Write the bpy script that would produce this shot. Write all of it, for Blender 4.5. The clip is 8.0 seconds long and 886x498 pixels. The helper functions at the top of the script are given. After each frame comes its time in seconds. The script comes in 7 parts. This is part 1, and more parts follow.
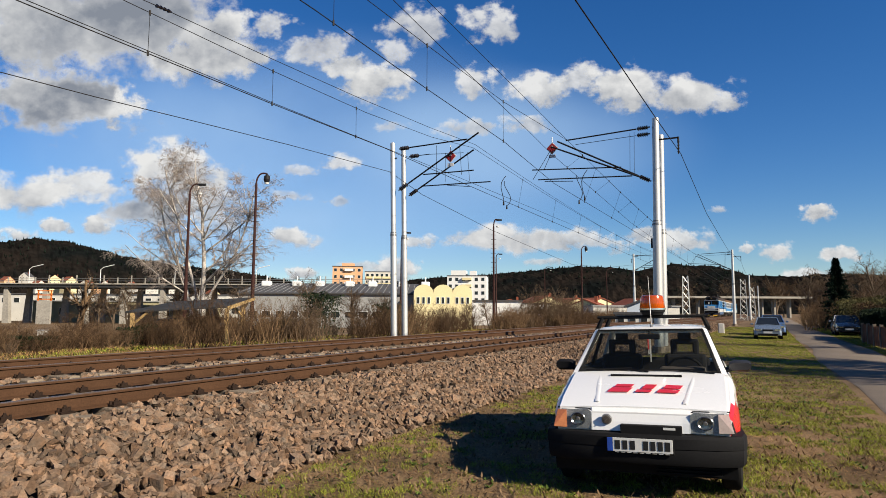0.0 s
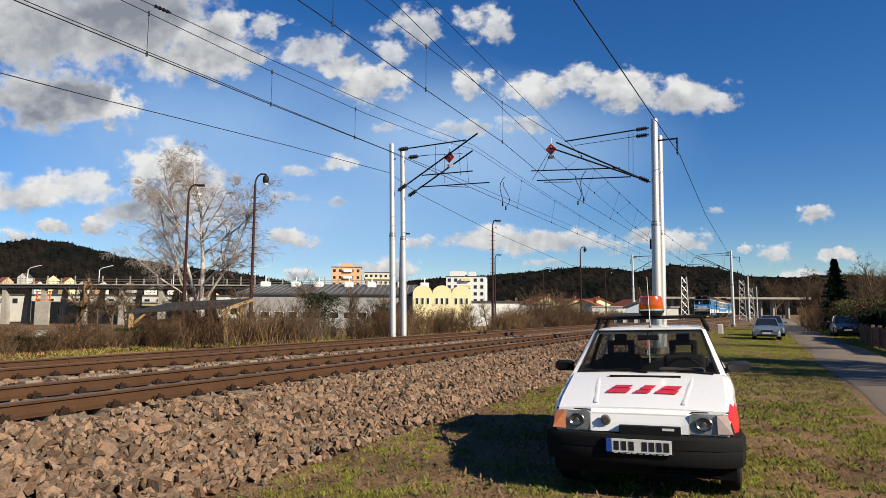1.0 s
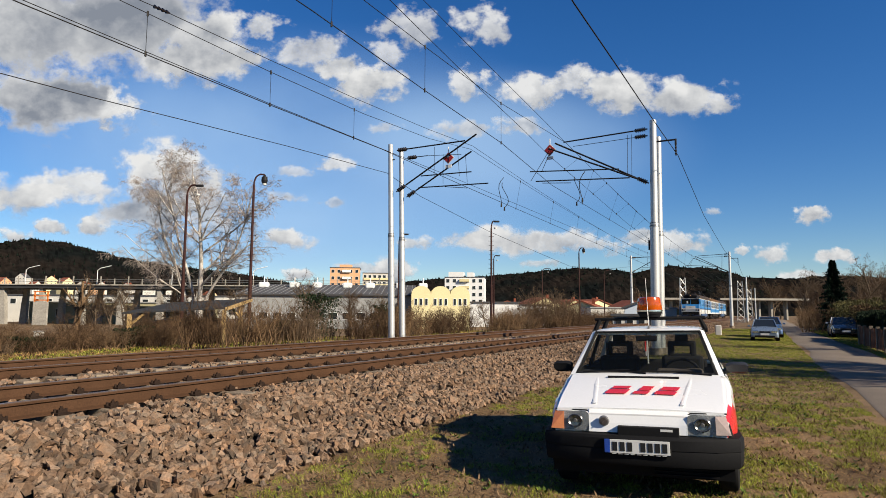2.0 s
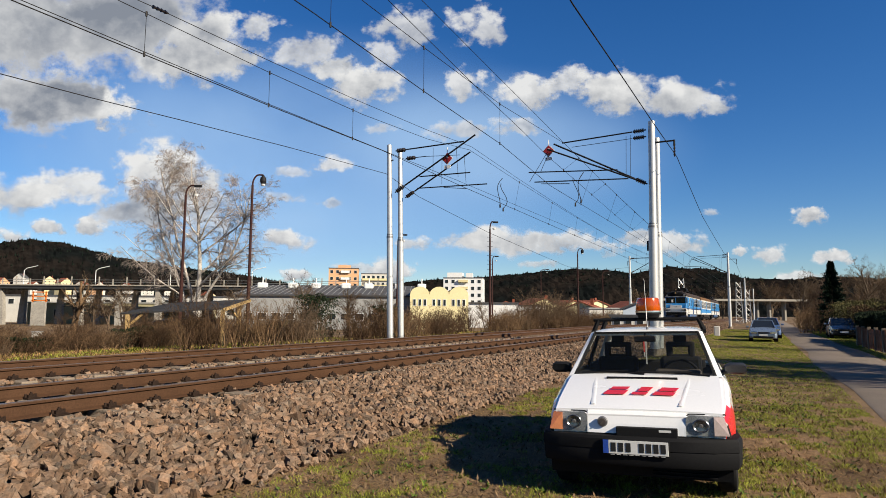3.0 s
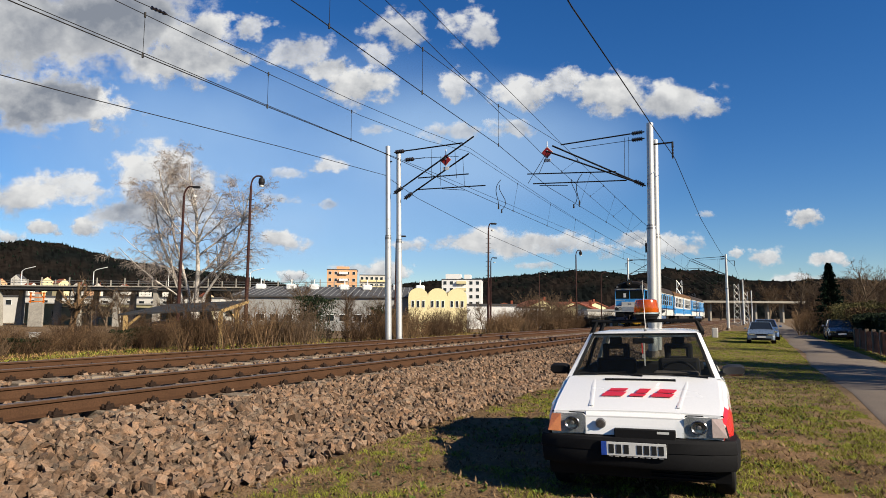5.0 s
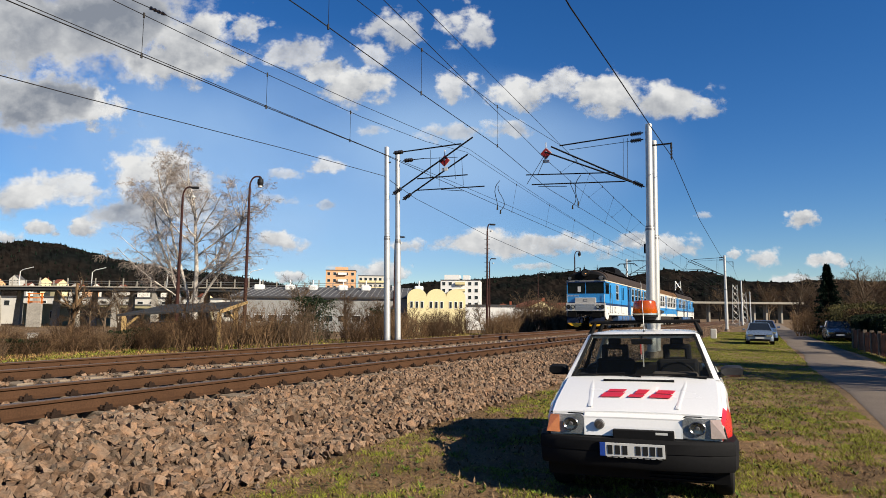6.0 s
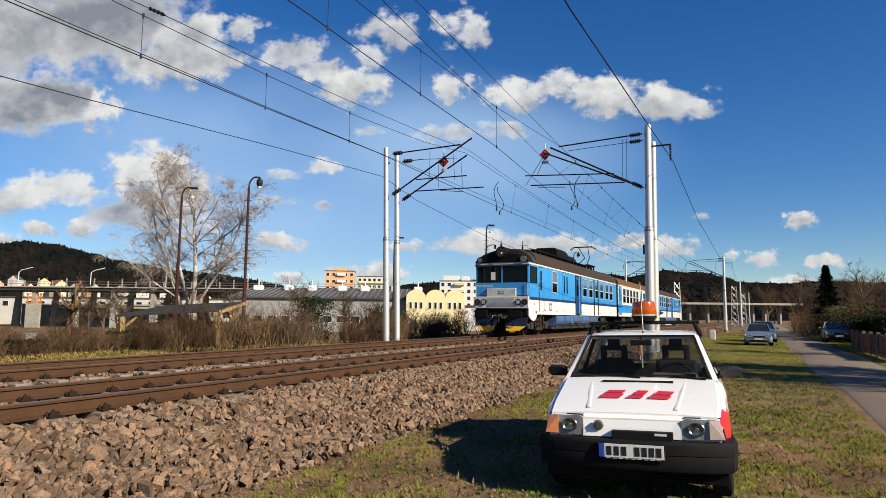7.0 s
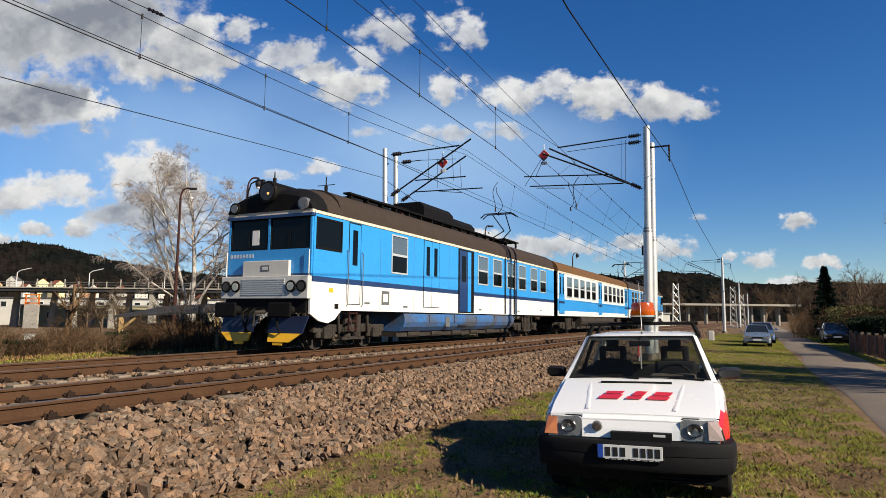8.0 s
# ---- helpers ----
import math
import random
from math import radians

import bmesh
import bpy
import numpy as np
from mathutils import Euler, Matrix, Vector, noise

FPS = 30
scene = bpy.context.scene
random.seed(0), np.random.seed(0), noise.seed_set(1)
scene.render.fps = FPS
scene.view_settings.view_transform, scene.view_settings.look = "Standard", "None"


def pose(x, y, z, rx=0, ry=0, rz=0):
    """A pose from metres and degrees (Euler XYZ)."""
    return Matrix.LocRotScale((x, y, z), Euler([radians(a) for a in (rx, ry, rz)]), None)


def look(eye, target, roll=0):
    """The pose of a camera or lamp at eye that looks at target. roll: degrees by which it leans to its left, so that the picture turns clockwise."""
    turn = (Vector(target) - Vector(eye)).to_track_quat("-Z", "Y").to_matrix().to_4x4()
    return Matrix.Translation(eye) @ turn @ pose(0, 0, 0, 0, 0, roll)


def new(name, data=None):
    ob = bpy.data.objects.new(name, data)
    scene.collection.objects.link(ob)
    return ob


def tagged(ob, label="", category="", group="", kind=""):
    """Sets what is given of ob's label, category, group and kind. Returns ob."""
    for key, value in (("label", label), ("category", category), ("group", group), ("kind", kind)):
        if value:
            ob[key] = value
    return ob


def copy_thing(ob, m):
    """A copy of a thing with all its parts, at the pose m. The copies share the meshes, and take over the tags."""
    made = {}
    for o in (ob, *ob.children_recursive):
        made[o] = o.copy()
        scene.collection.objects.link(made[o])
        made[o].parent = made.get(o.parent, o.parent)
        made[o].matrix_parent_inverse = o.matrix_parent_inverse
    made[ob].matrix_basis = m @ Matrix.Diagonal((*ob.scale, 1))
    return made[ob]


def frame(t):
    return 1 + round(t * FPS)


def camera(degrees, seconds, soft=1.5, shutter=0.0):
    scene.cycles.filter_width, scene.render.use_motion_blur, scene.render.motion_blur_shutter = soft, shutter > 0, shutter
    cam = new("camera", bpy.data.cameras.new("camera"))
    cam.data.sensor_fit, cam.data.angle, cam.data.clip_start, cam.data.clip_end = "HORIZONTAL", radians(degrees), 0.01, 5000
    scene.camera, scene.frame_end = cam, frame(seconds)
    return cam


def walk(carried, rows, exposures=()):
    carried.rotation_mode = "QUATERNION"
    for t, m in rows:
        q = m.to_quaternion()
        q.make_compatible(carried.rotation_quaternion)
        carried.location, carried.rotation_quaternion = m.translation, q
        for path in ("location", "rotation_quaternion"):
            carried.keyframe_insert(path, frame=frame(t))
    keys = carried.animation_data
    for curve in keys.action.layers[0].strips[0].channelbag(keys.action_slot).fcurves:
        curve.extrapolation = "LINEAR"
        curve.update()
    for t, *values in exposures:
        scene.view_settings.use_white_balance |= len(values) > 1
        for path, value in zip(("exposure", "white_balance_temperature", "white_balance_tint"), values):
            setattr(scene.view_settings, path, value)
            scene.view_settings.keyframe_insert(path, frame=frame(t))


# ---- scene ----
import itertools

cam = camera(70.0, 8.0, soft=0.6)
EYE = (0.0, 0.0, 1.58)
BASE = look(EYE, (0.0, 1.0, 1.58 + 0.0982), roll=0.34)
# slow hand-held drift: seconds, then the picture's turn about the camera's own axes in degrees
DRIFT = [(0.0, 0.0, 0.0, 0.0), (0.5, -0.01, 0.065, 0.0), (1.0, -0.07, 0.093, -0.015), (1.5, -0.107, 0.142, -0.06), (3.0, -0.19, 0.33, -0.14),
         (3.5, -0.226, 0.352, -0.162), (4.0, -0.256, 0.40, -0.174), (4.5, -0.285, 0.435, -0.195), (6.0, -0.389, 0.58, -0.267),
         (6.5, -0.416, 0.63, -0.29), (7.0, -0.459, 0.658, -0.32), (7.5, -0.50, 0.697, -0.336), (8.0, -0.535, 0.76, -0.352)]
walk(cam, [(t, BASE @ pose(0, 0, 0, -a, -b, -c)) for t, a, b, c in DRIFT])

# ---- world and sun ----
SUN_AZ, SUN_EL = radians(129), radians(30.5)      # azimuth clockwise from +y
world = bpy.data.worlds.new("sky")
scene.world = world
world.use_nodes = True
wn = world.node_tree.nodes
sky = wn.new("ShaderNodeTexSky")
sky.sky_type, sky.sun_disc = "NISHITA", False
sky.sun_elevation, sky.sun_rotation = SUN_EL, SUN_AZ
sky.air_density, sky.dust_density, sky.ozone_density, sky.altitude = 1.05, 0.0, 5.0, 300
wn["Background"].inputs["Strength"].default_value = 0.052
clear = wn.new("ShaderNodeHueSaturation")       # clean spring air: a deep blue
clear.inputs["Saturation"].default_value, clear.inputs["Hue"].default_value = 1.26, 0.509
world.node_tree.links.new(sky.outputs[0], clear.inputs["Color"])
world.node_tree.links.new(clear.outputs[0], wn["Background"].inputs["Color"])
sun = new("sun", bpy.data.lights.new("sun", "SUN"))
sun.data.energy, sun.data.angle, sun.data.color = 5.0, radians(0.5), (1.0, 0.885, 0.71)
SUN_WAY = Vector((math.sin(SUN_AZ) * math.cos(SUN_EL), math.cos(SUN_AZ) * math.cos(SUN_EL), math.sin(SUN_EL)))
sun.matrix_world = look(SUN_WAY * 50, (0, 0, 0))
scene.view_settings.exposure = 1.08


# ---- the line of the railway ----
X0, Y0, TH, CURVE = -4.1, 6.9, 0.47, 0.0001
Z_FOOT = 0.48                                   # underside of the rails
Z_HEAD = Z_FOOT + 0.17
GAUGE, SPACING = 1.507, 4.0


def along(s, off=0.0, z=0.0):
    """A place s metres along the line, off metres to the far side of the nearest rail."""
    a = TH + CURVE * s
    x, y = X0 + (math.cos(TH) - math.cos(a)) / CURVE, Y0 + (math.sin(a) - math.sin(TH)) / CURVE
    return Vector((x - off * math.cos(a), y + off * math.sin(a), z))


def heading(s):
    return TH + CURVE * s


# ---- materials ----
MATS = {}


def material(name, base, rough=0.7, metal=0.0, vary=0.25, scale=6.0, bump=0.0, fine=60.0, tint=None, patch=0.0, random_each=0.0, island=0.0,
             coat=0.0, spec=None):
    """A procedural surface: base colour, wear at two scales, fine relief. tint: a second colour that comes in patches."""
    if name in MATS:
        return MATS[name]
    m = bpy.data.materials.new(name)
    m.use_nodes = True
    n, l = m.node_tree.nodes, m.node_tree.links
    b = n["Principled BSDF"]
    b.inputs["Roughness"].default_value, b.inputs["Metallic"].default_value = rough, metal
    b.inputs["Coat Weight"].default_value = coat
    b.inputs["Specular IOR Level"].default_value = spec if spec is not None else 0.5 if rough < 0.6 else 0.12
    co = n.new("ShaderNodeTexCoord")
    big, small = n.new("ShaderNodeTexNoise"), n.new("ShaderNodeTexNoise")
    big.inputs["Scale"].default_value, big.inputs["Detail"].default_value = scale, 5
    small.inputs["Scale"].default_value, small.inputs["Detail"].default_value = fine, 4
    for t in (big, small):
        l.new(co.outputs["Object"], t.inputs["Vector"])
    mix = n.new("ShaderNodeMix")
    mix.data_type = "RGBA"
    other = tint if tint else tuple(c * (1 - vary) for c in base)
    mix.inputs["A"].default_value, mix.inputs["B"].default_value = (*base, 1), (*other, 1)
    ramp = n.new("ShaderNodeMapRange")
    ramp.inputs["From Min"].default_value, ramp.inputs["From Max"].default_value = 0.38 - 0.1 * (patch <= 0), 0.62 + 0.1 * (patch <= 0)
    l.new(big.outputs["Fac"], ramp.inputs["Value"])
    l.new(ramp.outputs["Result"], mix.inputs["Factor"])
    val = n.new("ShaderNodeHueSaturation")
    l.new(mix.outputs["Result"], val.inputs["Color"])
    sm = n.new("ShaderNodeMapRange")
    sm.inputs["From Min"].default_value, sm.inputs["From Max"].default_value = 0.25, 0.75
    sm.inputs["To Min"].default_value, sm.inputs["To Max"].default_value = 1 - vary, 1 + vary
    l.new(small.outputs["Fac"], sm.inputs["Value"])
    last = sm.outputs["Result"]
    for amount, node, sock in ((random_each, "ShaderNodeObjectInfo", "Random"), (island, "ShaderNodeNewGeometry", "Random Per Island")):
        if amount:
            o, r, x = n.new(node), n.new("ShaderNodeMapRange"), n.new("ShaderNodeMath")
            r.inputs["To Min"].default_value, r.inputs["To Max"].default_value = 1 - amount, 1 + amount
            x.operation = "MULTIPLY"
            l.new(o.outputs[sock], r.inputs["Value"])
            l.new(r.outputs["Result"], x.inputs[0])
            l.new(last, x.inputs[1])
            last = x.outputs[0]
    l.new(last, val.inputs["Value"])
    l.new(val.outputs["Color"], b.inputs["Base Color"])
    rr = n.new("ShaderNodeMapRange")
    rr.inputs["To Min"].default_value, rr.inputs["To Max"].default_value = max(0.02, rough - 0.12), min(1, rough + 0.12)
    l.new(big.outputs["Fac"], rr.inputs["Value"])
    l.new(rr.outputs["Result"], b.inputs["Roughness"])
    if bump:
        bp = n.new("ShaderNodeBump")
        bp.inputs["Strength"].default_value, bp.inputs["Distance"].default_value = min(1, bump), 0.02
        l.new(small.outputs["Fac"], bp.inputs["Height"])
        l.new(bp.outputs["Normal"], b.inputs["Normal"])
    MATS[name] = m
    return m


def glass(name, tint=(0.75, 0.8, 0.8), alpha=0.3):
    """Thin pane: partly clear, partly a glossy reflection."""
    if name in MATS:
        return MATS[name]
    m = bpy.data.materials.new(name)
    m.use_nodes = True
    n, l = m.node_tree.nodes, m.node_tree.links
    b = n["Principled BSDF"]
    b.inputs["Base Color"].default_value = (0.01, 0.012, 0.014, 1)
    b.inputs["Roughness"].default_value = 0.03
    t, mx = n.new("ShaderNodeBsdfTransparent"), n.new("ShaderNodeMixShader")
    t.inputs["Color"].default_value = (*tint, 1)
    mx.inputs[0].default_value = alpha
    l.new(t.outputs[0], mx.inputs[1])
    l.new(b.outputs[0], mx.inputs[2])
    l.new(mx.outputs[0], n["Material Output"].inputs["Surface"])
    MATS[name] = m
    return m


def glow(name, colour, strength):
    if name in MATS:
        return MATS[name]
    m = bpy.data.materials.new(name)
    m.use_nodes = True
    b = m.node_tree.nodes["Principled BSDF"]
    b.inputs["Base Color"].default_value = b.inputs["Emission Color"].default_value = (*colour, 1)
    b.inputs["Emission Strength"].default_value = strength
    MATS[name] = m
    return m


# ---- mesh helpers ----
def box(bm, x0, x1, y0, y1, z0, z1, m=None, bevel=0.0):
    r = bmesh.ops.create_cube(bm, size=1.0)
    bmesh.ops.transform(bm, verts=r["verts"], matrix=Matrix.LocRotScale(((x0 + x1) / 2, (y0 + y1) / 2, (z0 + z1) / 2), None,
                                                                        (abs(x1 - x0), abs(y1 - y0), abs(z1 - z0))))
    if bevel:
        es = list({e for v in r["verts"] for e in v.link_edges})
        out = bmesh.ops.bevel(bm, geom=es, offset=bevel, segments=2, affect="EDGES", profile=0.5)
        vs = list({v for f in out["faces"] for v in f.verts} | {v for v in r["verts"] if v.is_valid})
    else:
        vs = r["verts"]
    if m is not None:
        bmesh.ops.transform(bm, verts=vs, matrix=m)
    return vs


def tube(bm, a, b, r0, r1=None, seg=10, caps=True):
    """A tapered round bar from a to b."""
    a, b = Vector(a), Vector(b)
    r1 = r0 if r1 is None else r1
    d = b - a
    r = bmesh.ops.create_cone(bm, cap_ends=caps, segments=seg, radius1=r0, radius2=max(r1, 1e-4), depth=d.length)
    bmesh.ops.transform(bm, verts=r["verts"], matrix=Matrix.Translation((a + b) / 2) @ d.to_track_quat("Z", "Y").to_matrix().to_4x4())
    return r["verts"]


def run(bm, pts, r, seg=6):
    """One unbroken round bar through the points."""
    pts = [Vector(p) for p in pts]
    rings, u = [], None
    for i, p in enumerate(pts):
        d = (pts[min(i + 1, len(pts) - 1)] - pts[max(i - 1, 0)]).normalized()
        u = d.orthogonal().normalized() if u is None else (u - d * u.dot(d)).normalized()
        w = d.cross(u)
        rings.append([p + u * (r * math.cos(t)) + w * (r * math.sin(t)) for t in [2 * math.pi * k / seg for k in range(seg)]])
    return loft(bm, rings)


def prism(bm, outline, x0, x1):
    """An outline in y, z drawn from x0 to x1."""
    v0, v1 = [bm.verts.new((x0, y, z)) for y, z in outline], [bm.verts.new((x1, y, z)) for y, z in outline]
    k = len(outline)
    fs = [bm.faces.new(v0), bm.faces.new(v1[::-1])] + [bm.faces.new((v0[i], v1[i], v1[(i + 1) % k], v0[(i + 1) % k])[::-1]) for i in range(k)]
    bmesh.ops.recalc_face_normals(bm, faces=fs)
    return v0 + v1


def loft(bm, rings, close=True, caps=True):
    """Skin from ring to ring of the same number of points."""
    vs = [[bm.verts.new(p) for p in ring] for ring in rings]
    fs, k = [], len(rings[0])
    for a, b in zip(vs, vs[1:]):
        for i in range(k if close else k - 1):
            j = (i + 1) % k
            fs.append(bm.faces.new((a[i], a[j], b[j], b[i])))
    if caps and close:
        fs += [bm.faces.new(vs[0]), bm.faces.new(vs[-1])]
    bmesh.ops.recalc_face_normals(bm, faces=fs)
    return fs


def mesh_of(name, bm, mat, smooth=False, angle=35):
    me = bpy.data.meshes.new(name)
    bm.to_mesh(me)
    bm.free()
    for m in (mat if isinstance(mat, (list, tuple)) else [mat]):
        me.materials.append(m)
    if smooth:
        me.shade_smooth()
        me.set_sharp_from_angle(angle=radians(angle))
    return me


def part(name, bm, mat, parent=None, label="", smooth=False, angle=35):
    ob = new(name, mesh_of(name, bm, mat, smooth, angle))
    ob.parent = parent
    return tagged(ob, label)


def thing(name, label, category, m=None, group="", kind=""):
    ob = new(name)
    if m is not None:
        ob.matrix_world = m
    return tagged(ob, label, category, group, kind)


def from_arrays(name, verts, faces, mat, smooth=False):
    me = bpy.data.meshes.new(name)
    me.from_pydata(verts, [], faces)
    me.materials.append(mat)
    if smooth:
        me.shade_smooth()
    me.update()
    return new(name, me)


# ---- materials used ----
M_GROUND = material("soil_and_thatch", (0.165, 0.108, 0.06), 0.95, vary=0.4, scale=0.7, fine=30, bump=1.0, tint=(0.0771, 0.0523, 0.0281), patch=1)
M_ASPHALT = material("old_asphalt", (0.161, 0.131, 0.104), 0.95, vary=0.18, scale=0.6, fine=90, bump=0.5, tint=(0.124, 0.101, 0.0804), spec=0.12)
M_STONE = material("ballast_stone", (0.165, 0.096, 0.056), 0.9, vary=0.3, scale=9, fine=45, bump=0.6, tint=(0.1, 0.08, 0.062), island=0.45)
M_BED = material("ballast_fines", (0.0737, 0.0536, 0.0402), 0.95, vary=0.5, scale=5, fine=35, bump=1.0)
M_RAIL = material("rusty_rail_steel", (0.058, 0.029, 0.015), 0.78, metal=0.05, vary=0.25, scale=3, fine=50, bump=0.2)
M_RAILTOP = material("worn_rail_head", (0.134, 0.0905, 0.067), 0.42, metal=0.6, vary=0.2, scale=2, fine=40)
M_CONCRETE = material("weathered_concrete", (0.181, 0.144, 0.107), 0.9, vary=0.25, scale=2, fine=40, bump=0.3)
M_GALV = material("galvanised_steel", (0.496, 0.496, 0.48), 0.45, metal=0.55, vary=0.14, scale=1.2, fine=25)
M_BLACK = material("black_fitting", (0.0134, 0.0134, 0.0147), 0.6, vary=0.3)
M_WIRE = material("dark_wire", (0.0201, 0.0181, 0.0168), 0.6, metal=0.5)
M_RUSTPAINT = material("dark_red_brown_paint", (0.0369, 0.0147, 0.0121), 0.6, vary=0.3, scale=4, fine=30)
M_WHITE = material("white_car_paint", (0.64, 0.64, 0.632), 0.25, vary=0.03, scale=2, coat=0.6)
M_BARK = material("grey_brown_bark", (0.114, 0.0838, 0.057), 0.95, vary=0.4, scale=6, fine=40, bump=0.5)
M_BIRCH = material("birch_bark", (0.496, 0.464, 0.424), 0.85, vary=0.35, scale=5, fine=20, tint=(0.134, 0.114, 0.0938))
# cloud shade over the hills is put into this near-black colour
M_FOREST = material("cloud_shaded_wooded_hillside", (0.0045, 0.0055, 0.0055), 1.0, vary=0.45, scale=0.012, fine=0.12, tint=(0.012, 0.0095, 0.008), patch=1, spec=0.0)
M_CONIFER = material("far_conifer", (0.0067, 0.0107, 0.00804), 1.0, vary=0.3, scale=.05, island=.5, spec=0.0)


# ---- ground ----
RELIEF = [(random.Random(k).uniform(0, 6.283), random.Random(k + 50).uniform(0, 6.283), size, amount) for k, (size, amount) in enumerate(
    ((2.3, .006), (1.7, .006), (1.2, .006), (.9, .006), (.7, .006), (.55, .0055), (.45, .005), (.37, .0045), (.31, .004), (.26, .0035)))]


def relief(s, o):
    """Small hummocks of the turf between the ballast and the lane."""
    z = 0 * s
    for d, ph, size, amount in RELIEF:
        z = z + amount * np.sin((s * math.cos(d) + o * math.sin(d)) * 6.283 / size + ph)
    return z * np.clip((o + 8.4) * 2, 0, 1) * np.clip((-2.2 - o) * 2, 0, 1) * np.clip((20 - s) * .3, 0, 1) * np.clip((s + 9) * .5, 0, 1)


def ground():
    """One sheet out to the horizon: level by the road, a bank under the tracks, level beyond."""
    offs = [-900, -300, -120, -60, -30, -18, -12, -11.2, -10.8] + [-8.5 + .11 * i for i in range(57)] + [-2.0, -0.7, 0, 3, 6.5, 7.5, 8.4, 10, 14, 25, 60, 150, 400, 1000, 2600]
    ss = [-600, -200, -90, -45, -30, -20, -14] + [-9 + .13 * i for i in range(224)] + [21 + 1.5 * i for i in range(26)] + [62 + 8 * i for i in range(20)] + [230, 300, 420, 700, 1200, 2200, 3600]

    def z(s, o):
        if -2.3 < o < 8.4:
            return 0.12 if -2.0 <= o <= 7.5 else 0.05
        if o >= 8.4:
            return 0.28 if o < 14 else -0.6 if o < 60 else -1.0
        return float(relief(s, o)) if -8.4 < o else 0.0
    verts = [along(s, o, z(s, o)) for s in ss for o in offs]
    k = len(offs)
    faces = [(i * k + j + 1, i * k + j, i * k + k + j, i * k + k + j + 1) for i in range(len(ss) - 1) for j in range(k - 1)]
    ob = from_arrays("ground", verts, faces, M_GROUND, True)
    tagged(ob, "patchy spring turf and bare soil beside a railway", "ground", kind="structure")
    road_s = [-40 + 4 * i for i in range(60)] + [210, 240]
    vs, fs = [], []
    for i, s in enumerate(road_s):
        w = 0.12 * math.sin(s * 0.37) + 0.06 * math.sin(s * 1.3)
        for o, zz in ((-8.38 + w, 0.004), (-8.48 + w, 0.03), (-9.5, 0.045), (-10.55 + w, 0.03), (-10.68 + w, 0.004)):
            vs.append(along(s, o, zz))
        if i:
            fs += [(5 * i + j + 1 - 5, 5 * i + j - 5, 5 * i + j, 5 * i + j + 1) for j in range(4)]
    tagged(from_arrays("road", vs, fs, M_ASPHALT, True), "narrow worn grey asphalt lane", "road", kind="structure")


ground()


def ballast_height(o):
    """Height of the stone bed across the line."""
    top = Z_FOOT - 0.02
    if o < -0.75:
        return top - (-0.75 - o) * (top / 1.9)
    if o > 7.0:
        return top - (o - 7.0) * 0.3
    return top - 0.03 + (-0.06 if 2.2 < o < 3.4 else 0)


